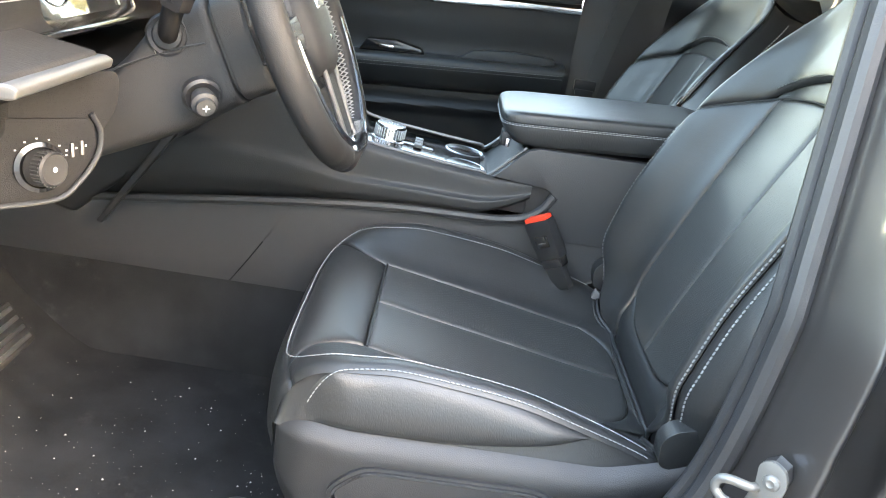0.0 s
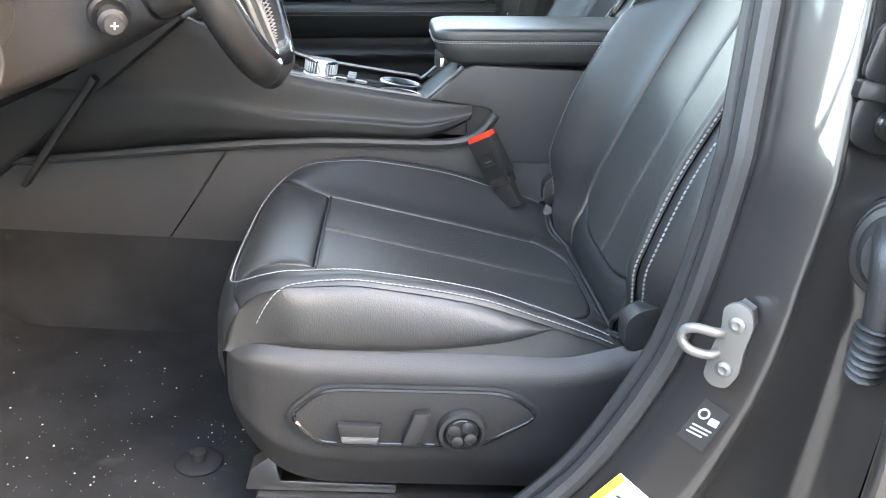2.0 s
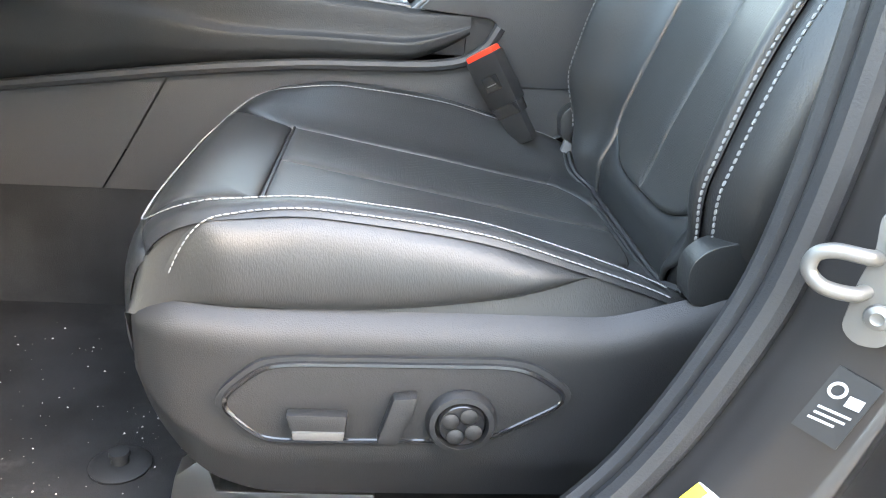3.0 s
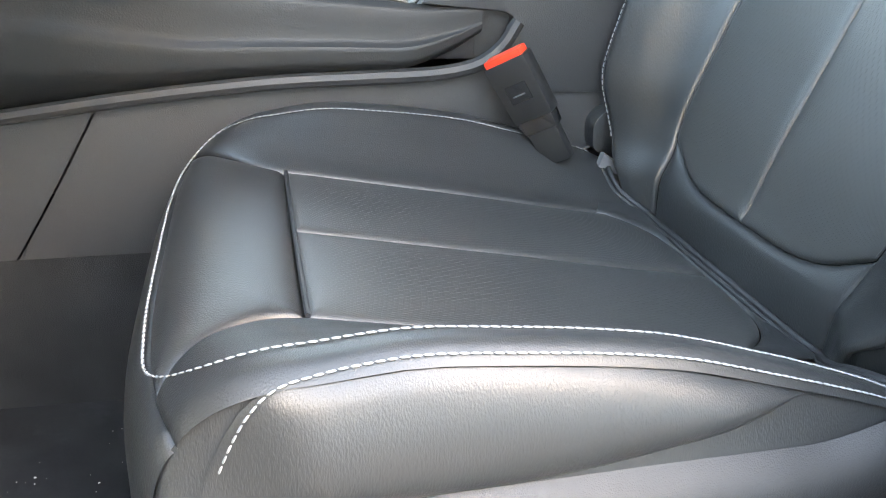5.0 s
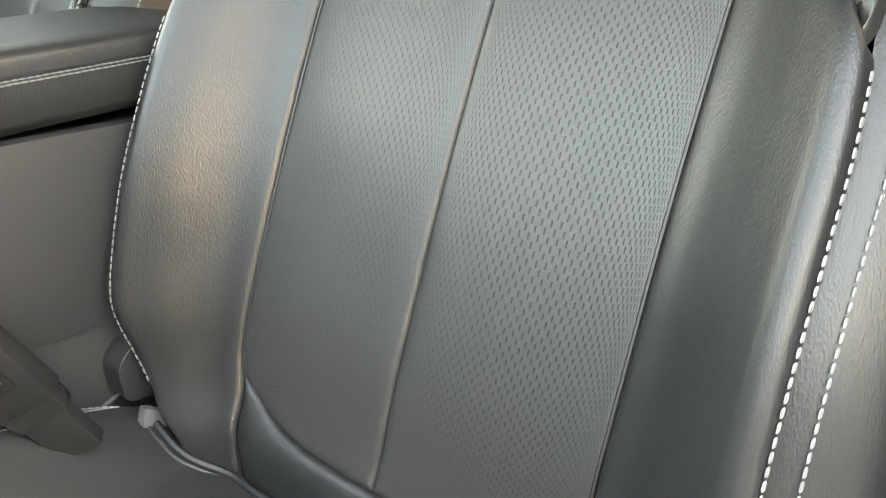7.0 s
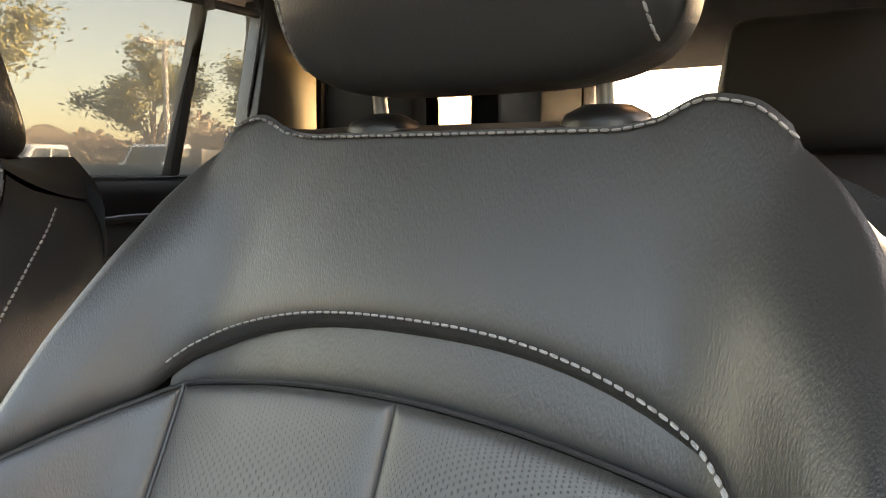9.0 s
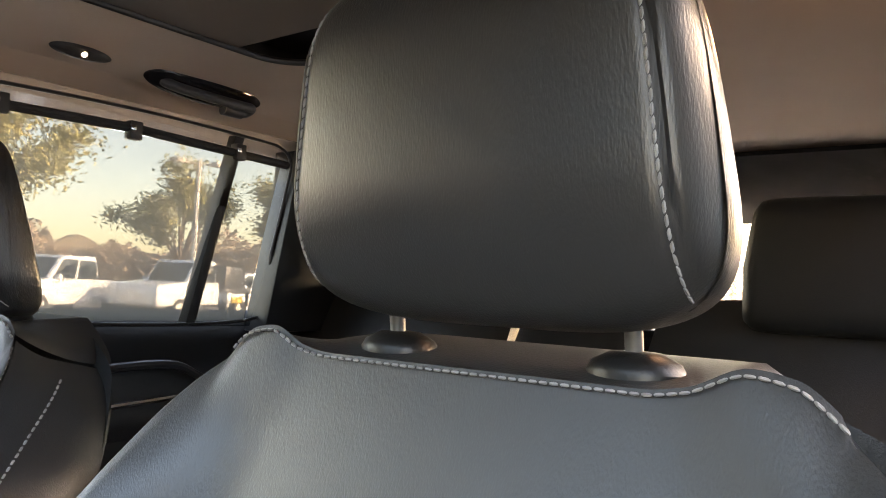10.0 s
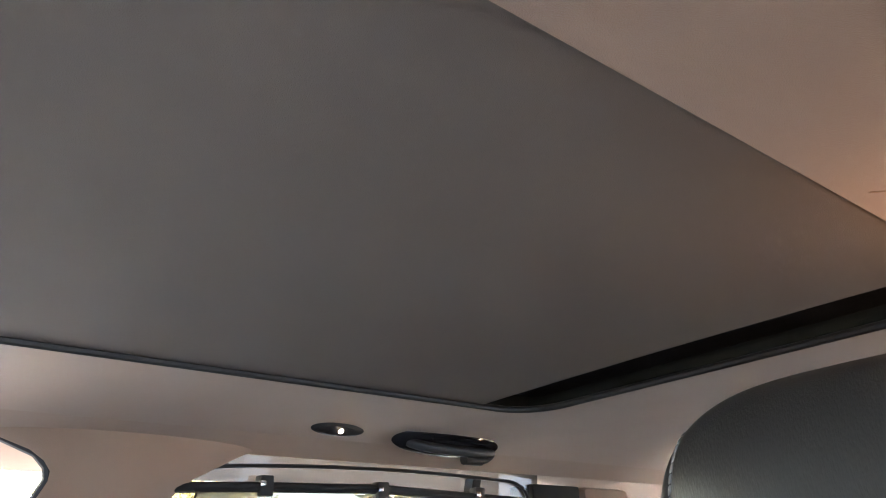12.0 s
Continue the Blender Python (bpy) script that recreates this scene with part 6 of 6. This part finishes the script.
    part("knob_seat", moved(lathe([(0.0235, -0.01), (0.0245, 0.002), (0.021, 0.005), (0.017, 0.002), (0.0, 0.0)], 32), facing(n, k0)), RUBBER, c)
    part("tilt_knob", moved(lathe([(0.0135, 0), (0.0145, 0.014), (0.0165, 0.017), (0.0165, 0.022), (0.012, 0.0245), (0.0115, 0.030), (0.0, 0.031)], 32), facing(n, k0)), PLASTIC_SOFT, c, "round column tilt knob")
    part("knob_mark", moved(joined(block(-0.0045, 0.0045, -0.001, 0.001, 0.0312, 0.032, 0), block(-0.001, 0.001, -0.0045, 0.0045, 0.0312, 0.0322, 0)), facing(n, k0)), PLASTIC_GREY, c, "white arrow mark")


column()


def steering_wheel():
    w = thing("steering_wheel", "black leather steering wheel with chrome spoke trim", "steering wheel", (-0.548, 0, 1.19))
    ax = Vector((0.905, 0, 0.425)).normalized()
    # local: x down along the wheel's face, y across, z towards the driver
    m = Matrix(((0.425, 0, -0.905), (0, 1, 0), (0.905, 0, 0.425))).transposed().to_4x4()
    R, r = 0.187, 0.0208

    def rim_pt(t):
        c, s = math.cos(t), math.sin(t)
        return Vector((R * min(c, 0.955) * (0.985 if c > 0.8 else 1.0), R * s, 0))
    n = 144
    part("rim", tube([m @ rim_pt(math.tau * i / n) for i in range(n)], r, 20, closed=True), WHEEL_SKIN, w)
    for t in (0.42, 1.9, -0.42, -1.9):
        a, b = rim_pt(t), rim_pt(t + 0.01)
        part("rim_seam", moved(lathe([(r + 0.0004, -0.0008), (r + 0.0004, 0.0008), (r - 0.002, 0.0008), (r - 0.002, -0.0008)], 24, closed=True), m @ facing(b - a, a)), RUBBER, w)
    part("hub_pad", surface(lambda p, q: (lambda a: m @ Vector((math.copysign(abs(math.cos(a)) ** 0.7, math.cos(a)) * 0.068 * math.sin(p * math.pi / 2) ** 0.6 + 0.004, math.copysign(abs(math.sin(a)) ** 0.8, math.sin(a)) * 0.070 * math.sin(p * math.pi / 2) ** 0.6, -0.010 + 0.036 * math.cos(p * math.pi / 2) ** 0.6)))(math.tau * q), 18, 48, close_v=True), PLASTIC_MATT, w, "domed airbag cover")
    part("emblem", moved(block(-0.034, -0.018, -0.026, 0.026, 0.0195, 0.0265, 0.002), m), CHROME, w, "bright maker emblem as a plain bar")
    part("emblem_field", moved(block(-0.031, -0.021, -0.020, 0.020, 0.0260, 0.0270, 0.001), m), PLASTIC, w)
    part("hub_mark", moved(block(0.018, 0.026, -0.006, 0.006, 0.0240, 0.0268, 0.001), m), PLASTIC_GLOSS, w)
    for s in (-1, 1):
        part("spoke", moved(prism([(-0.03, s * 0.05), (-0.025, s * 0.12), (-0.02, s * 0.168), (0.022, s * 0.168), (0.028, s * 0.12), (0.045, s * 0.05)], -0.022, 0.001, "z", 0.004), m), PLASTIC_GLOSS, w)
        part("switch_pad", moved(prism([(-0.020, s * 0.082), (-0.016, s * 0.140), (0.016, s * 0.140), (0.024, s * 0.082)], -0.002, 0.008, "z", 0.003), m), PLASTIC, w)
        for k in (-0.012, 0.003):
            part("switch", moved(block(k, k + 0.010, s * 0.11 - 0.018, s * 0.11 + 0.018, 0.0065, 0.0105, 0.0015), m), PLASTIC_SOFT, w)
        ring = [radians(14 + 74 * k / 30) for k in range(31)]
        part("spoke_trim", tube([m @ Vector(((R - 0.015) * math.cos(t), s * (R - 0.015) * math.sin(t), 0.0185)) for t in ring], [0.0062 - 0.003 * k / 30 for k in range(31)], 8), CHROME, w, "chrome spoke edging")
        leg = [m @ Vector((0.055 + 0.105 * t, s * (0.040 - 0.012 * t), 0.010 - 0.004 * t)) for t in (0, 0.25, 0.5, 0.75, 1)]
        part("lower_spoke_edge", tube(leg, [0.004] * 5, 10), TRIM_SATIN, w, "satin edge of the lower spoke")
        part("shift_paddle", moved(prism(rounded([(-0.062, s * 0.098), (-0.02, s * 0.106), (0.028, s * 0.100), (0.028, s * 0.090), (-0.062, s * 0.088)], 0.006), -0.050, -0.022, "z", 0.004), m), PLASTIC_GLOSS, w, "gloss black paddle behind the spoke")
        part("paddle_switch", moved(block(-0.020, 0.016, s * 0.103 - 0.004, s * 0.103 + 0.004, -0.044, -0.030, 0.003), m), PLASTIC_SOFT, w)
    part("lower_spoke", moved(prism([(0.05, -0.040), (0.155, -0.030), (0.172, -0.034), (0.172, 0.034), (0.155, 0.030), (0.05, 0.040)], -0.012, 0.007, "z", 0.003), m), WOOD, w, "dark lower spoke")
    part("lower_bezel", moved(prism(rounded([(0.150, -0.060), (0.172, -0.066), (0.180, 0.0), (0.172, 0.066), (0.150, 0.060), (0.158, 0.0)], 0.006), 0.008, 0.0235, "z", 0.004), m), CHROME, w, "chrome lower bezel")
    part("rear_cover", moved(lathe([(0.0, -0.048), (0.07, -0.048), (0.092, -0.040), (0.095, -0.02), (0.088, 0.004)], 48), m), PLASTIC, w)
    lace = []
    for s in (-1, 1):
        for flip in (-1, 1):
            zig = []
            for i in range(33):
                t = radians(26) + radians(84) * i / 32
                zig.append(m @ Vector(((R - r - 0.0008) * math.cos(t), s * (R - r - 0.0008) * math.sin(t), flip * 0.006 * (1 if i % 2 else -1))))
            lace.append(tube(zig, 0.0016, 5))
    part("lacing", joined(*lace), THREAD, w, "crossed light lacing on the inner rim")["kind"] = "stuff"


steering_wheel()


def pedals():
    p = thing("brake_pedal", "black rubber brake pedal with bright edges on an arm", "pedal", (-1.0, 0.02, 0.62))
    m = Matrix.Rotation(radians(-35), 4, "Y")
    part("pad", moved(block(-0.012, 0.006, -0.06, 0.06, -0.04, 0.04, 0.006), m), RUBBER, p)
    for k in range(4):
        part("pad_rib", moved(block(0.004, 0.0085, -0.052, 0.052, -0.03 + 0.018 * k, -0.022 + 0.018 * k, 0.0015), m), STEEL, p)
    part("arm", tube(catmull([(-0.01, 0, 0.0), (-0.06, 0, 0.08), (-0.12, 0.01, 0.22), (-0.14, 0.01, 0.36)], 20), 0.010, 8), PLASTIC, p)
    pin = thing("mat_anchor", "round black floor mat anchor on the carpet", "mat anchor", (-0.564, -0.136, 0.473))
    part("washer", moved(lathe([(0.033, 0.0), (0.034, 0.003), (0.028, 0.0055), (0.012, 0.006), (0.0, 0.006)], 36), Matrix.Identity(4)), PLASTIC, pin)
    part("post", moved(lathe([(0.010, 0.005), (0.009, 0.014), (0.012, 0.016), (0.011, 0.02), (0.0, 0.021)], 20), Matrix.Identity(4)), PLASTIC, pin)
    rnd = random.Random(4)
    verts, faces = [], []
    for i in range(900):
        x, y = -1.15 + 0.72 * rnd.random(), -0.40 + 0.62 * rnd.random()
        if rnd.random() > 0.25 + 0.75 * math.exp(-((x + 0.75) ** 2 + (y + 0.2) ** 2) / 0.06):
            continue
        r = 0.0005 + 0.0018 * rnd.random() ** 4
        z = 0.472 + 0.62 * max(0, (0.24 - (x + 1.5) / 2.3) / 0.24) ** 1.4 + 0.003 * math.sin(17 * (x + 1.5) / 2.3) * math.sin(13 * (y + 0.415) / 1.65)
        n = len(verts)
        for dx, dy, dz in ((1, 0, 0), (-0.5, 0.8, 0), (-0.5, -0.8, 0), (0.1, 0.1, 0.9)):
            verts.append((x + dx * r * (0.6 + 0.8 * rnd.random()), y + dy * r, z + dz * r))
        faces += [(n, n + 1, n + 3), (n + 1, n + 2, n + 3), (n + 2, n, n + 3)]
    me = bpy.data.meshes.new("grit")
    me.from_pydata(verts, [], faces)
    me.materials.append(GRIT)
    tagged(new("grit", me), "pale grit and crumbs strewn on carpet", "grit", kind="stuff")


GRIT = material("pale_grit", (0.5, 0.47, 0.43), 0.9)
pedals()


# ---- outside: parked cars, trees, lamp posts ----
TYRE = material("tyre_rubber", (0.025, 0.025, 0.025), 0.8, grain=0.3, scale=60)
CAR_GLASS = material("dark_car_glass", (0.02, 0.025, 0.03), 0.08, spec=0.7)
BARK = material("tree_bark", (0.16, 0.12, 0.09), 0.9, grain=0.8, scale=20, stain=0.3)
LEAF = material("spring_leaves", (0.33, 0.3, 0.12), 0.7, stain=0.35, stain_scale=1.5)
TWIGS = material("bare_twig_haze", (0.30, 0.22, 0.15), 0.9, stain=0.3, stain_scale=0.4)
BLUE_PAINT = material("pale_blue_car_paint", (0.45, 0.55, 0.68), 0.3, coat=0.6)
POLE = material("pale_concrete_pole", (0.62, 0.58, 0.52), 0.8, grain=0.3, scale=30)
YELLOW = material("yellow_paint", (0.75, 0.5, 0.04), 0.5)
BLACK_BODY = material("black_truck_body", (0.03, 0.03, 0.032), 0.4, stain=0.2)


def wheel_at(parent, x, y, r=0.38):
    t = part("wheel", moved(lathe([(r * 0.62, -0.11), (r * 0.95, -0.12), (r, -0.08), (r, 0.08), (r * 0.95, 0.12), (r * 0.62, 0.11)], 28), Matrix.Translation((x, y, r)) @ Matrix.Rotation(radians(90), 4, "X")), TYRE, parent)
    part("rim", moved(lathe([(0.0, 0.06), (r * 0.2, 0.07), (r * 0.55, 0.05), (r * 0.64, 0.10), (r * 0.64, -0.10), (0, -0.1)], 20), Matrix.Translation((x, y, r)) @ Matrix.Rotation(radians(90 if y < 0 else -90), 4, "X")), STEEL, t)


def car(name, label, at, turn, profile, cabin, paint, length, width=1.9, bed=None):
    """A parked car: lower body from a side profile, glazed cabin, wheels."""
    c = thing(name, label, "car" if bed is None else "truck", at)
    c.rotation_euler = (0, 0, radians(turn))
    h = width / 2
    part("body", prism(profile, -h, h, "y", 0.07, 3), paint, c)
    part("cabin", prism(cabin, -h + 0.12, h - 0.12, "y", 0.08, 3), paint, c)
    (x0, z0), (x1, z1), (x2, z2), (x3, z3) = cabin[0], cabin[1], cabin[2], cabin[3]
    for s in (-1, 1):
        mid = (x0 + x3) / 2
        for a, b in ((0.06, 0.47), (0.53, 0.94)):
            def at_(f, k):
                lo, hi = x0 + (x3 - x0) * f, x1 + (x2 - x1) * f
                return (lo + (hi - lo) * k, z0 + (z1 - z0) * k)
            part("side_window", prism([at_(a, 0.08), at_(a, 0.84), at_(b, 0.84), at_(b, 0.08)], s * (h - 0.125), s * (h - 0.10), "y", 0.01), CAR_GLASS, c)
        part("mirror", block(x0 + 0.25, x0 + 0.40, s * h - 0.05, s * h + 0.16, z0 + 0.02, z0 + 0.18, 0.03), paint, c)
        part("headlamp", block(-length / 2 + 0.02, -length / 2 + 0.14, s * (h - 0.35) - 0.16, s * (h - 0.35) + 0.16, 0.72, 0.88, 0.03), CHROME, c)
        for x in (-length * 0.31, length * 0.30):
            wheel_at(c, x, s * (h - 0.10))
    n = Vector((z1 - z0, 0, -(x1 - x0))).normalized()
    wind = [(x0 + (x1 - x0) * k - 0.03, z0 + (z1 - z0) * k) for k in (0.1, 0.88)] + [(x0 + (x1 - x0) * k + 0.01, z0 + (z1 - z0) * k) for k in (0.88, 0.1)]
    part("windscreen", prism(wind, -h + 0.26, h - 0.26, "y", 0.0), CAR_GLASS, c)
    part("grille", block(-length / 2 - 0.02, -length / 2 + 0.05, -0.5, 0.5, 0.55, 0.82, 0.02), BLACK_BODY, c)
    part("bumper", block(-length / 2 - 0.06, -length / 2 + 0.1, -h + 0.05, h - 0.05, 0.36, 0.52, 0.04), BLACK_BODY, c)
    return c


SUV = [(-2.4, 0.35), (-2.42, 0.75), (-2.3, 0.98), (-1.1, 1.08), (2.2, 1.10), (2.4, 0.95), (2.42, 0.38)]
SUV_CAB = [(-1.05, 1.04), (-0.35, 1.72), (2.0, 1.76), (2.3, 1.06)]
PICK = [(-2.9, 0.42), (-2.95, 0.9), (-2.85, 1.10), (-1.4, 1.20), (2.85, 1.20), (2.9, 0.5)]
PICK_CAB = [(-1.35, 1.16), (-0.75, 1.90), (0.85, 1.93), (1.1, 1.18)]
TRUCK = [(-2.7, 0.5), (-2.75, 0.95), (-2.65, 1.15), (-1.3, 1.28), (0.35, 1.28), (0.35, 0.55)]
TRUCK_CAB = [(-1.25, 1.22), (-0.65, 1.98), (0.25, 2.0), (0.33, 1.24)]

car("suv", "white parked sport utility car", (9.3, 23.6, 0), 28, SUV, SUV_CAB, WHITE_PAINT, 4.8)
car("pickup_truck", "white parked pickup truck", (12.4, 23.6, 0), 26, PICK, PICK_CAB, WHITE_PAINT, 5.8, bed=1)
tr = car("work_truck", "white parked truck with dark flat bed", (16.4, 22.4, 0), 16, TRUCK, TRUCK_CAB, WHITE_PAINT, 5.2, bed=1)
part("flat_bed", block(0.45, 3.0, -1.05, 1.05, 0.95, 1.10, 0.03), BLACK_BODY, tr)
part("tool_box", block(0.48, 1.5, -1.05, 1.05, 1.10, 1.85, 0.05), BLACK_BODY, tr)
part("toolbox_rail", tube([(1.7, -0.95, 1.1), (1.7, -0.95, 1.75), (2.9, -0.95, 1.75), (2.9, -0.95, 1.1)], 0.04, 8), BLACK_BODY, tr)
part("rear_skirt", block(1.9, 2.9, -1.04, -0.9, 0.5, 0.95, 0.03), BLACK_BODY, tr)
part("yellow_plate", block(0.9, 1.5, -1.08, -1.02, 0.62, 0.82, 0.02), YELLOW, tr, "yellow chock plate")
car("suv", "white parked sport utility car", (21.4, 26.5, 0), 28, SUV, SUV_CAB, WHITE_PAINT, 4.8)
car("pickup_truck", "white parked pickup truck", (6.0, 27.0, 0), 28, PICK, PICK_CAB, WHITE_PAINT, 5.8, bed=1)
car("suv", "white parked sport utility car", (1.5, 27.5, 0), 28, SUV, SUV_CAB, WHITE_PAINT, 4.8)
car("suv", "dark parked sport utility car", (26.5, 25.0, 0), 25, SUV, SUV_CAB, BLACK_BODY, 4.8)
# the neighbour's bonnet close by
car("suv", "pale blue parked car with a domed bonnet", (1.0, 4.7, 0), 180, [(-2.3, 0.35), (-2.36, 0.8), (-2.25, 0.98), (-1.7, 1.14), (-0.9, 1.2), (2.1, 1.18), (2.3, 1.0), (2.3, 0.38)], [(-0.75, 1.16), (0.1, 1.62), (1.5, 1.64), (2.0, 1.16)], BLUE_PAINT, 4.6)


def leaf_cloud(centres, count, size, seed, mat):
    rnd = random.Random(seed)
    verts, faces = [], []
    for i in range(count):
        c, r = centres[rnd.randrange(len(centres))]
        d = Vector((rnd.gauss(0, 1), rnd.gauss(0, 1), rnd.gauss(0, 0.75))) * r * 0.55
        p = Vector(c) + d
        a = Vector((rnd.gauss(0, 1), rnd.gauss(0, 1), rnd.gauss(0, 1))).normalized()
        b = a.orthogonal().normalized()
        s = size * (0.5 + rnd.random())
        n = len(verts)
        verts += [p + a * s, p + b * s * 0.5, p - a * s, p - b * s * 0.5]
        faces.append((n, n + 1, n + 2, n + 3))
    me = bpy.data.meshes.new("crown")
    me.from_pydata([tuple(v) for v in verts], [], faces)
    me.materials.append(mat)
    return me


def tree(at, height, spread, seed, leaves=9000):
    rnd = random.Random(seed)
    t = thing("tree", "spreading oak with thin new leaves", "tree", at, "lot trees")
    fork = height * 0.32
    bms = [tube(catmull([(0, 0, -0.1), (0.05, 0.02, fork * 0.5), (0.1, 0.0, fork)], 8), [0.26, 0.22, 0.2, 0.19, 0.18, 0.17, 0.16, 0.16], 10)]
    centres = []
    for k in range(9):
        w = math.tau * k / 9 + rnd.random()
        reach = spread * (0.45 + 0.55 * rnd.random())
        tip = Vector((math.cos(w) * reach, math.sin(w) * reach, fork + (height - fork) * (0.35 + 0.6 * rnd.random())))
        mid = Vector((math.cos(w) * reach * 0.4, math.sin(w) * reach * 0.4, fork + (tip.z - fork) * 0.55))
        bms.append(tube(catmull([(0.1, 0, fork * 0.92), mid, tip], 10), [0.075 * (1 - i / 11) + 0.008 for i in range(10)], 7))
        centres.append((tip, spread * 0.30))
        centres.append((mid.lerp(tip, 0.55), spread * 0.25))
        for j in range(3):
            q = mid.lerp(tip, 0.3 + 0.25 * j)
            e = q + Vector((rnd.gauss(0, 1), rnd.gauss(0, 1), rnd.gauss(0.4, 0.6))) * spread * 0.22
            bms.append(tube([q, q.lerp(e, 0.5) + Vector((0, 0, 0.1)), e], [0.022, 0.014, 0.006], 5))
            centres.append((e, spread * 0.2))
    part("trunk", joined(*bms), BARK, t, "grey forking trunk and limbs")
    o = new("crown", leaf_cloud(centres, leaves, 0.12, seed, LEAF))
    o.parent = t
    o["label"] = "sparse yellow-green crown"


tree((23.4, 33.0, 0), 6.8, 2.7, 1, 11000)
tree((12.0, 28.5, 0), 8.6, 3.2, 2, 11000)
tree((29.5, 31.5, 0), 7.2, 2.9, 3, 11000)
tree((9.0, 52.0, 0), 8.0, 3.8, 4)
tree((3.0, 40.0, 0), 8.5, 4.0, 5, 6000)
tree((-3.0, 34.0, 0), 8.5, 4.0, 6, 6000)


def lamp_post(at, h):
    p = thing("lamp_post", "pale square lot lamp post with twin heads", "lamp post", at, "lot lamps")
    part("base", lathe([(0.0, 0.7), (0.28, 0.7), (0.3, 0.66), (0.3, 0)], 20), POLE, p)
    part("pole", tube([(0, 0, 0.6), (0, 0, h)], 0.10, 8), POLE, p)
    part("arm", tube([(-0.7, 0.2, h - 0.1), (0.7, -0.2, h - 0.1)], 0.05, 8), POLE, p)
    for s in (-1, 1):
        part("lamp_head", moved(block(-0.28, 0.28, -0.2, 0.2, -0.09, 0.09, 0.03), Matrix.Translation((s * 0.8, -s * 0.23, h - 0.06))), POLE, p)


lamp_post((20.0, 27.2, 0), 6.2)
lamp_post((9.5, 38.0, 0), 8.5)
lamp_post((15.5, 52.0, 0), 8.5)


def far_woods():
    rnd = random.Random(9)
    verts, faces = [], []
    for i in range(60000):
        ang = radians(-20 + 150 * rnd.random())
        d = 75 + 30 * rnd.random()
        top = 5.0 + 1.3 * math.sin(ang * 23) + 0.9 * math.sin(ang * 61 + 2)
        z = top * rnd.random() ** 0.8
        p = Vector((math.cos(ang) * d, math.sin(ang) * d, z))
        s = 0.15 + 0.3 * rnd.random()
        a = Vector((rnd.gauss(0, 1), rnd.gauss(0, 1), rnd.gauss(0, 1))).normalized()
        b = a.orthogonal()
        n = len(verts)
        verts += [tuple(p + a * s), tuple(p + b * s * 0.6), tuple(p - a * s), tuple(p - b * s * 0.6)]
        faces.append((n, n + 1, n + 2, n + 3))
    me = bpy.data.meshes.new("far_woods")
    me.from_pydata(verts, [], faces)
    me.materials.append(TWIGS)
    tagged(new("far_woods", me), "bare brown woods along the lot edge", "woods", kind="stuff")


far_woods()

BLOCKER = material("pale_render", (0.44, 0.46, 0.48), 0.9, grain=0.5, scale=40, stain=0.2, stain_scale=0.7)
# unseen wall added on the driver side, blocks low sun and sky
tagged(part("wall_sun_blocker", block(-8.0, 8.5, -6.6, -6.2, 0, 4.9, 0.05), BLOCKER), "unseen pale wall added to block low sun and sky", "building wall", kind="structure")


# pale tan base colour carries the distance haze and fills gaps in the woods
HAZE = material("far_trees_haze_tint", (0.42, 0.34, 0.25), 1.0, stain=0.2, stain_scale=0.15, spec=0.0)
tagged(part("backdrop", surface(lambda p, q: (lambda a: Vector((math.cos(a) * 125, math.sin(a) * 125, (5.2 + 1.2 * math.sin(a * 31) + 0.8 * math.sin(a * 77 + 1)) * q - 0.2)))(radians(-25 + 160 * p)), 240, 6), HAZE), "line of far trees, distance haze painted in as pale tan", "far trees", kind="structure")
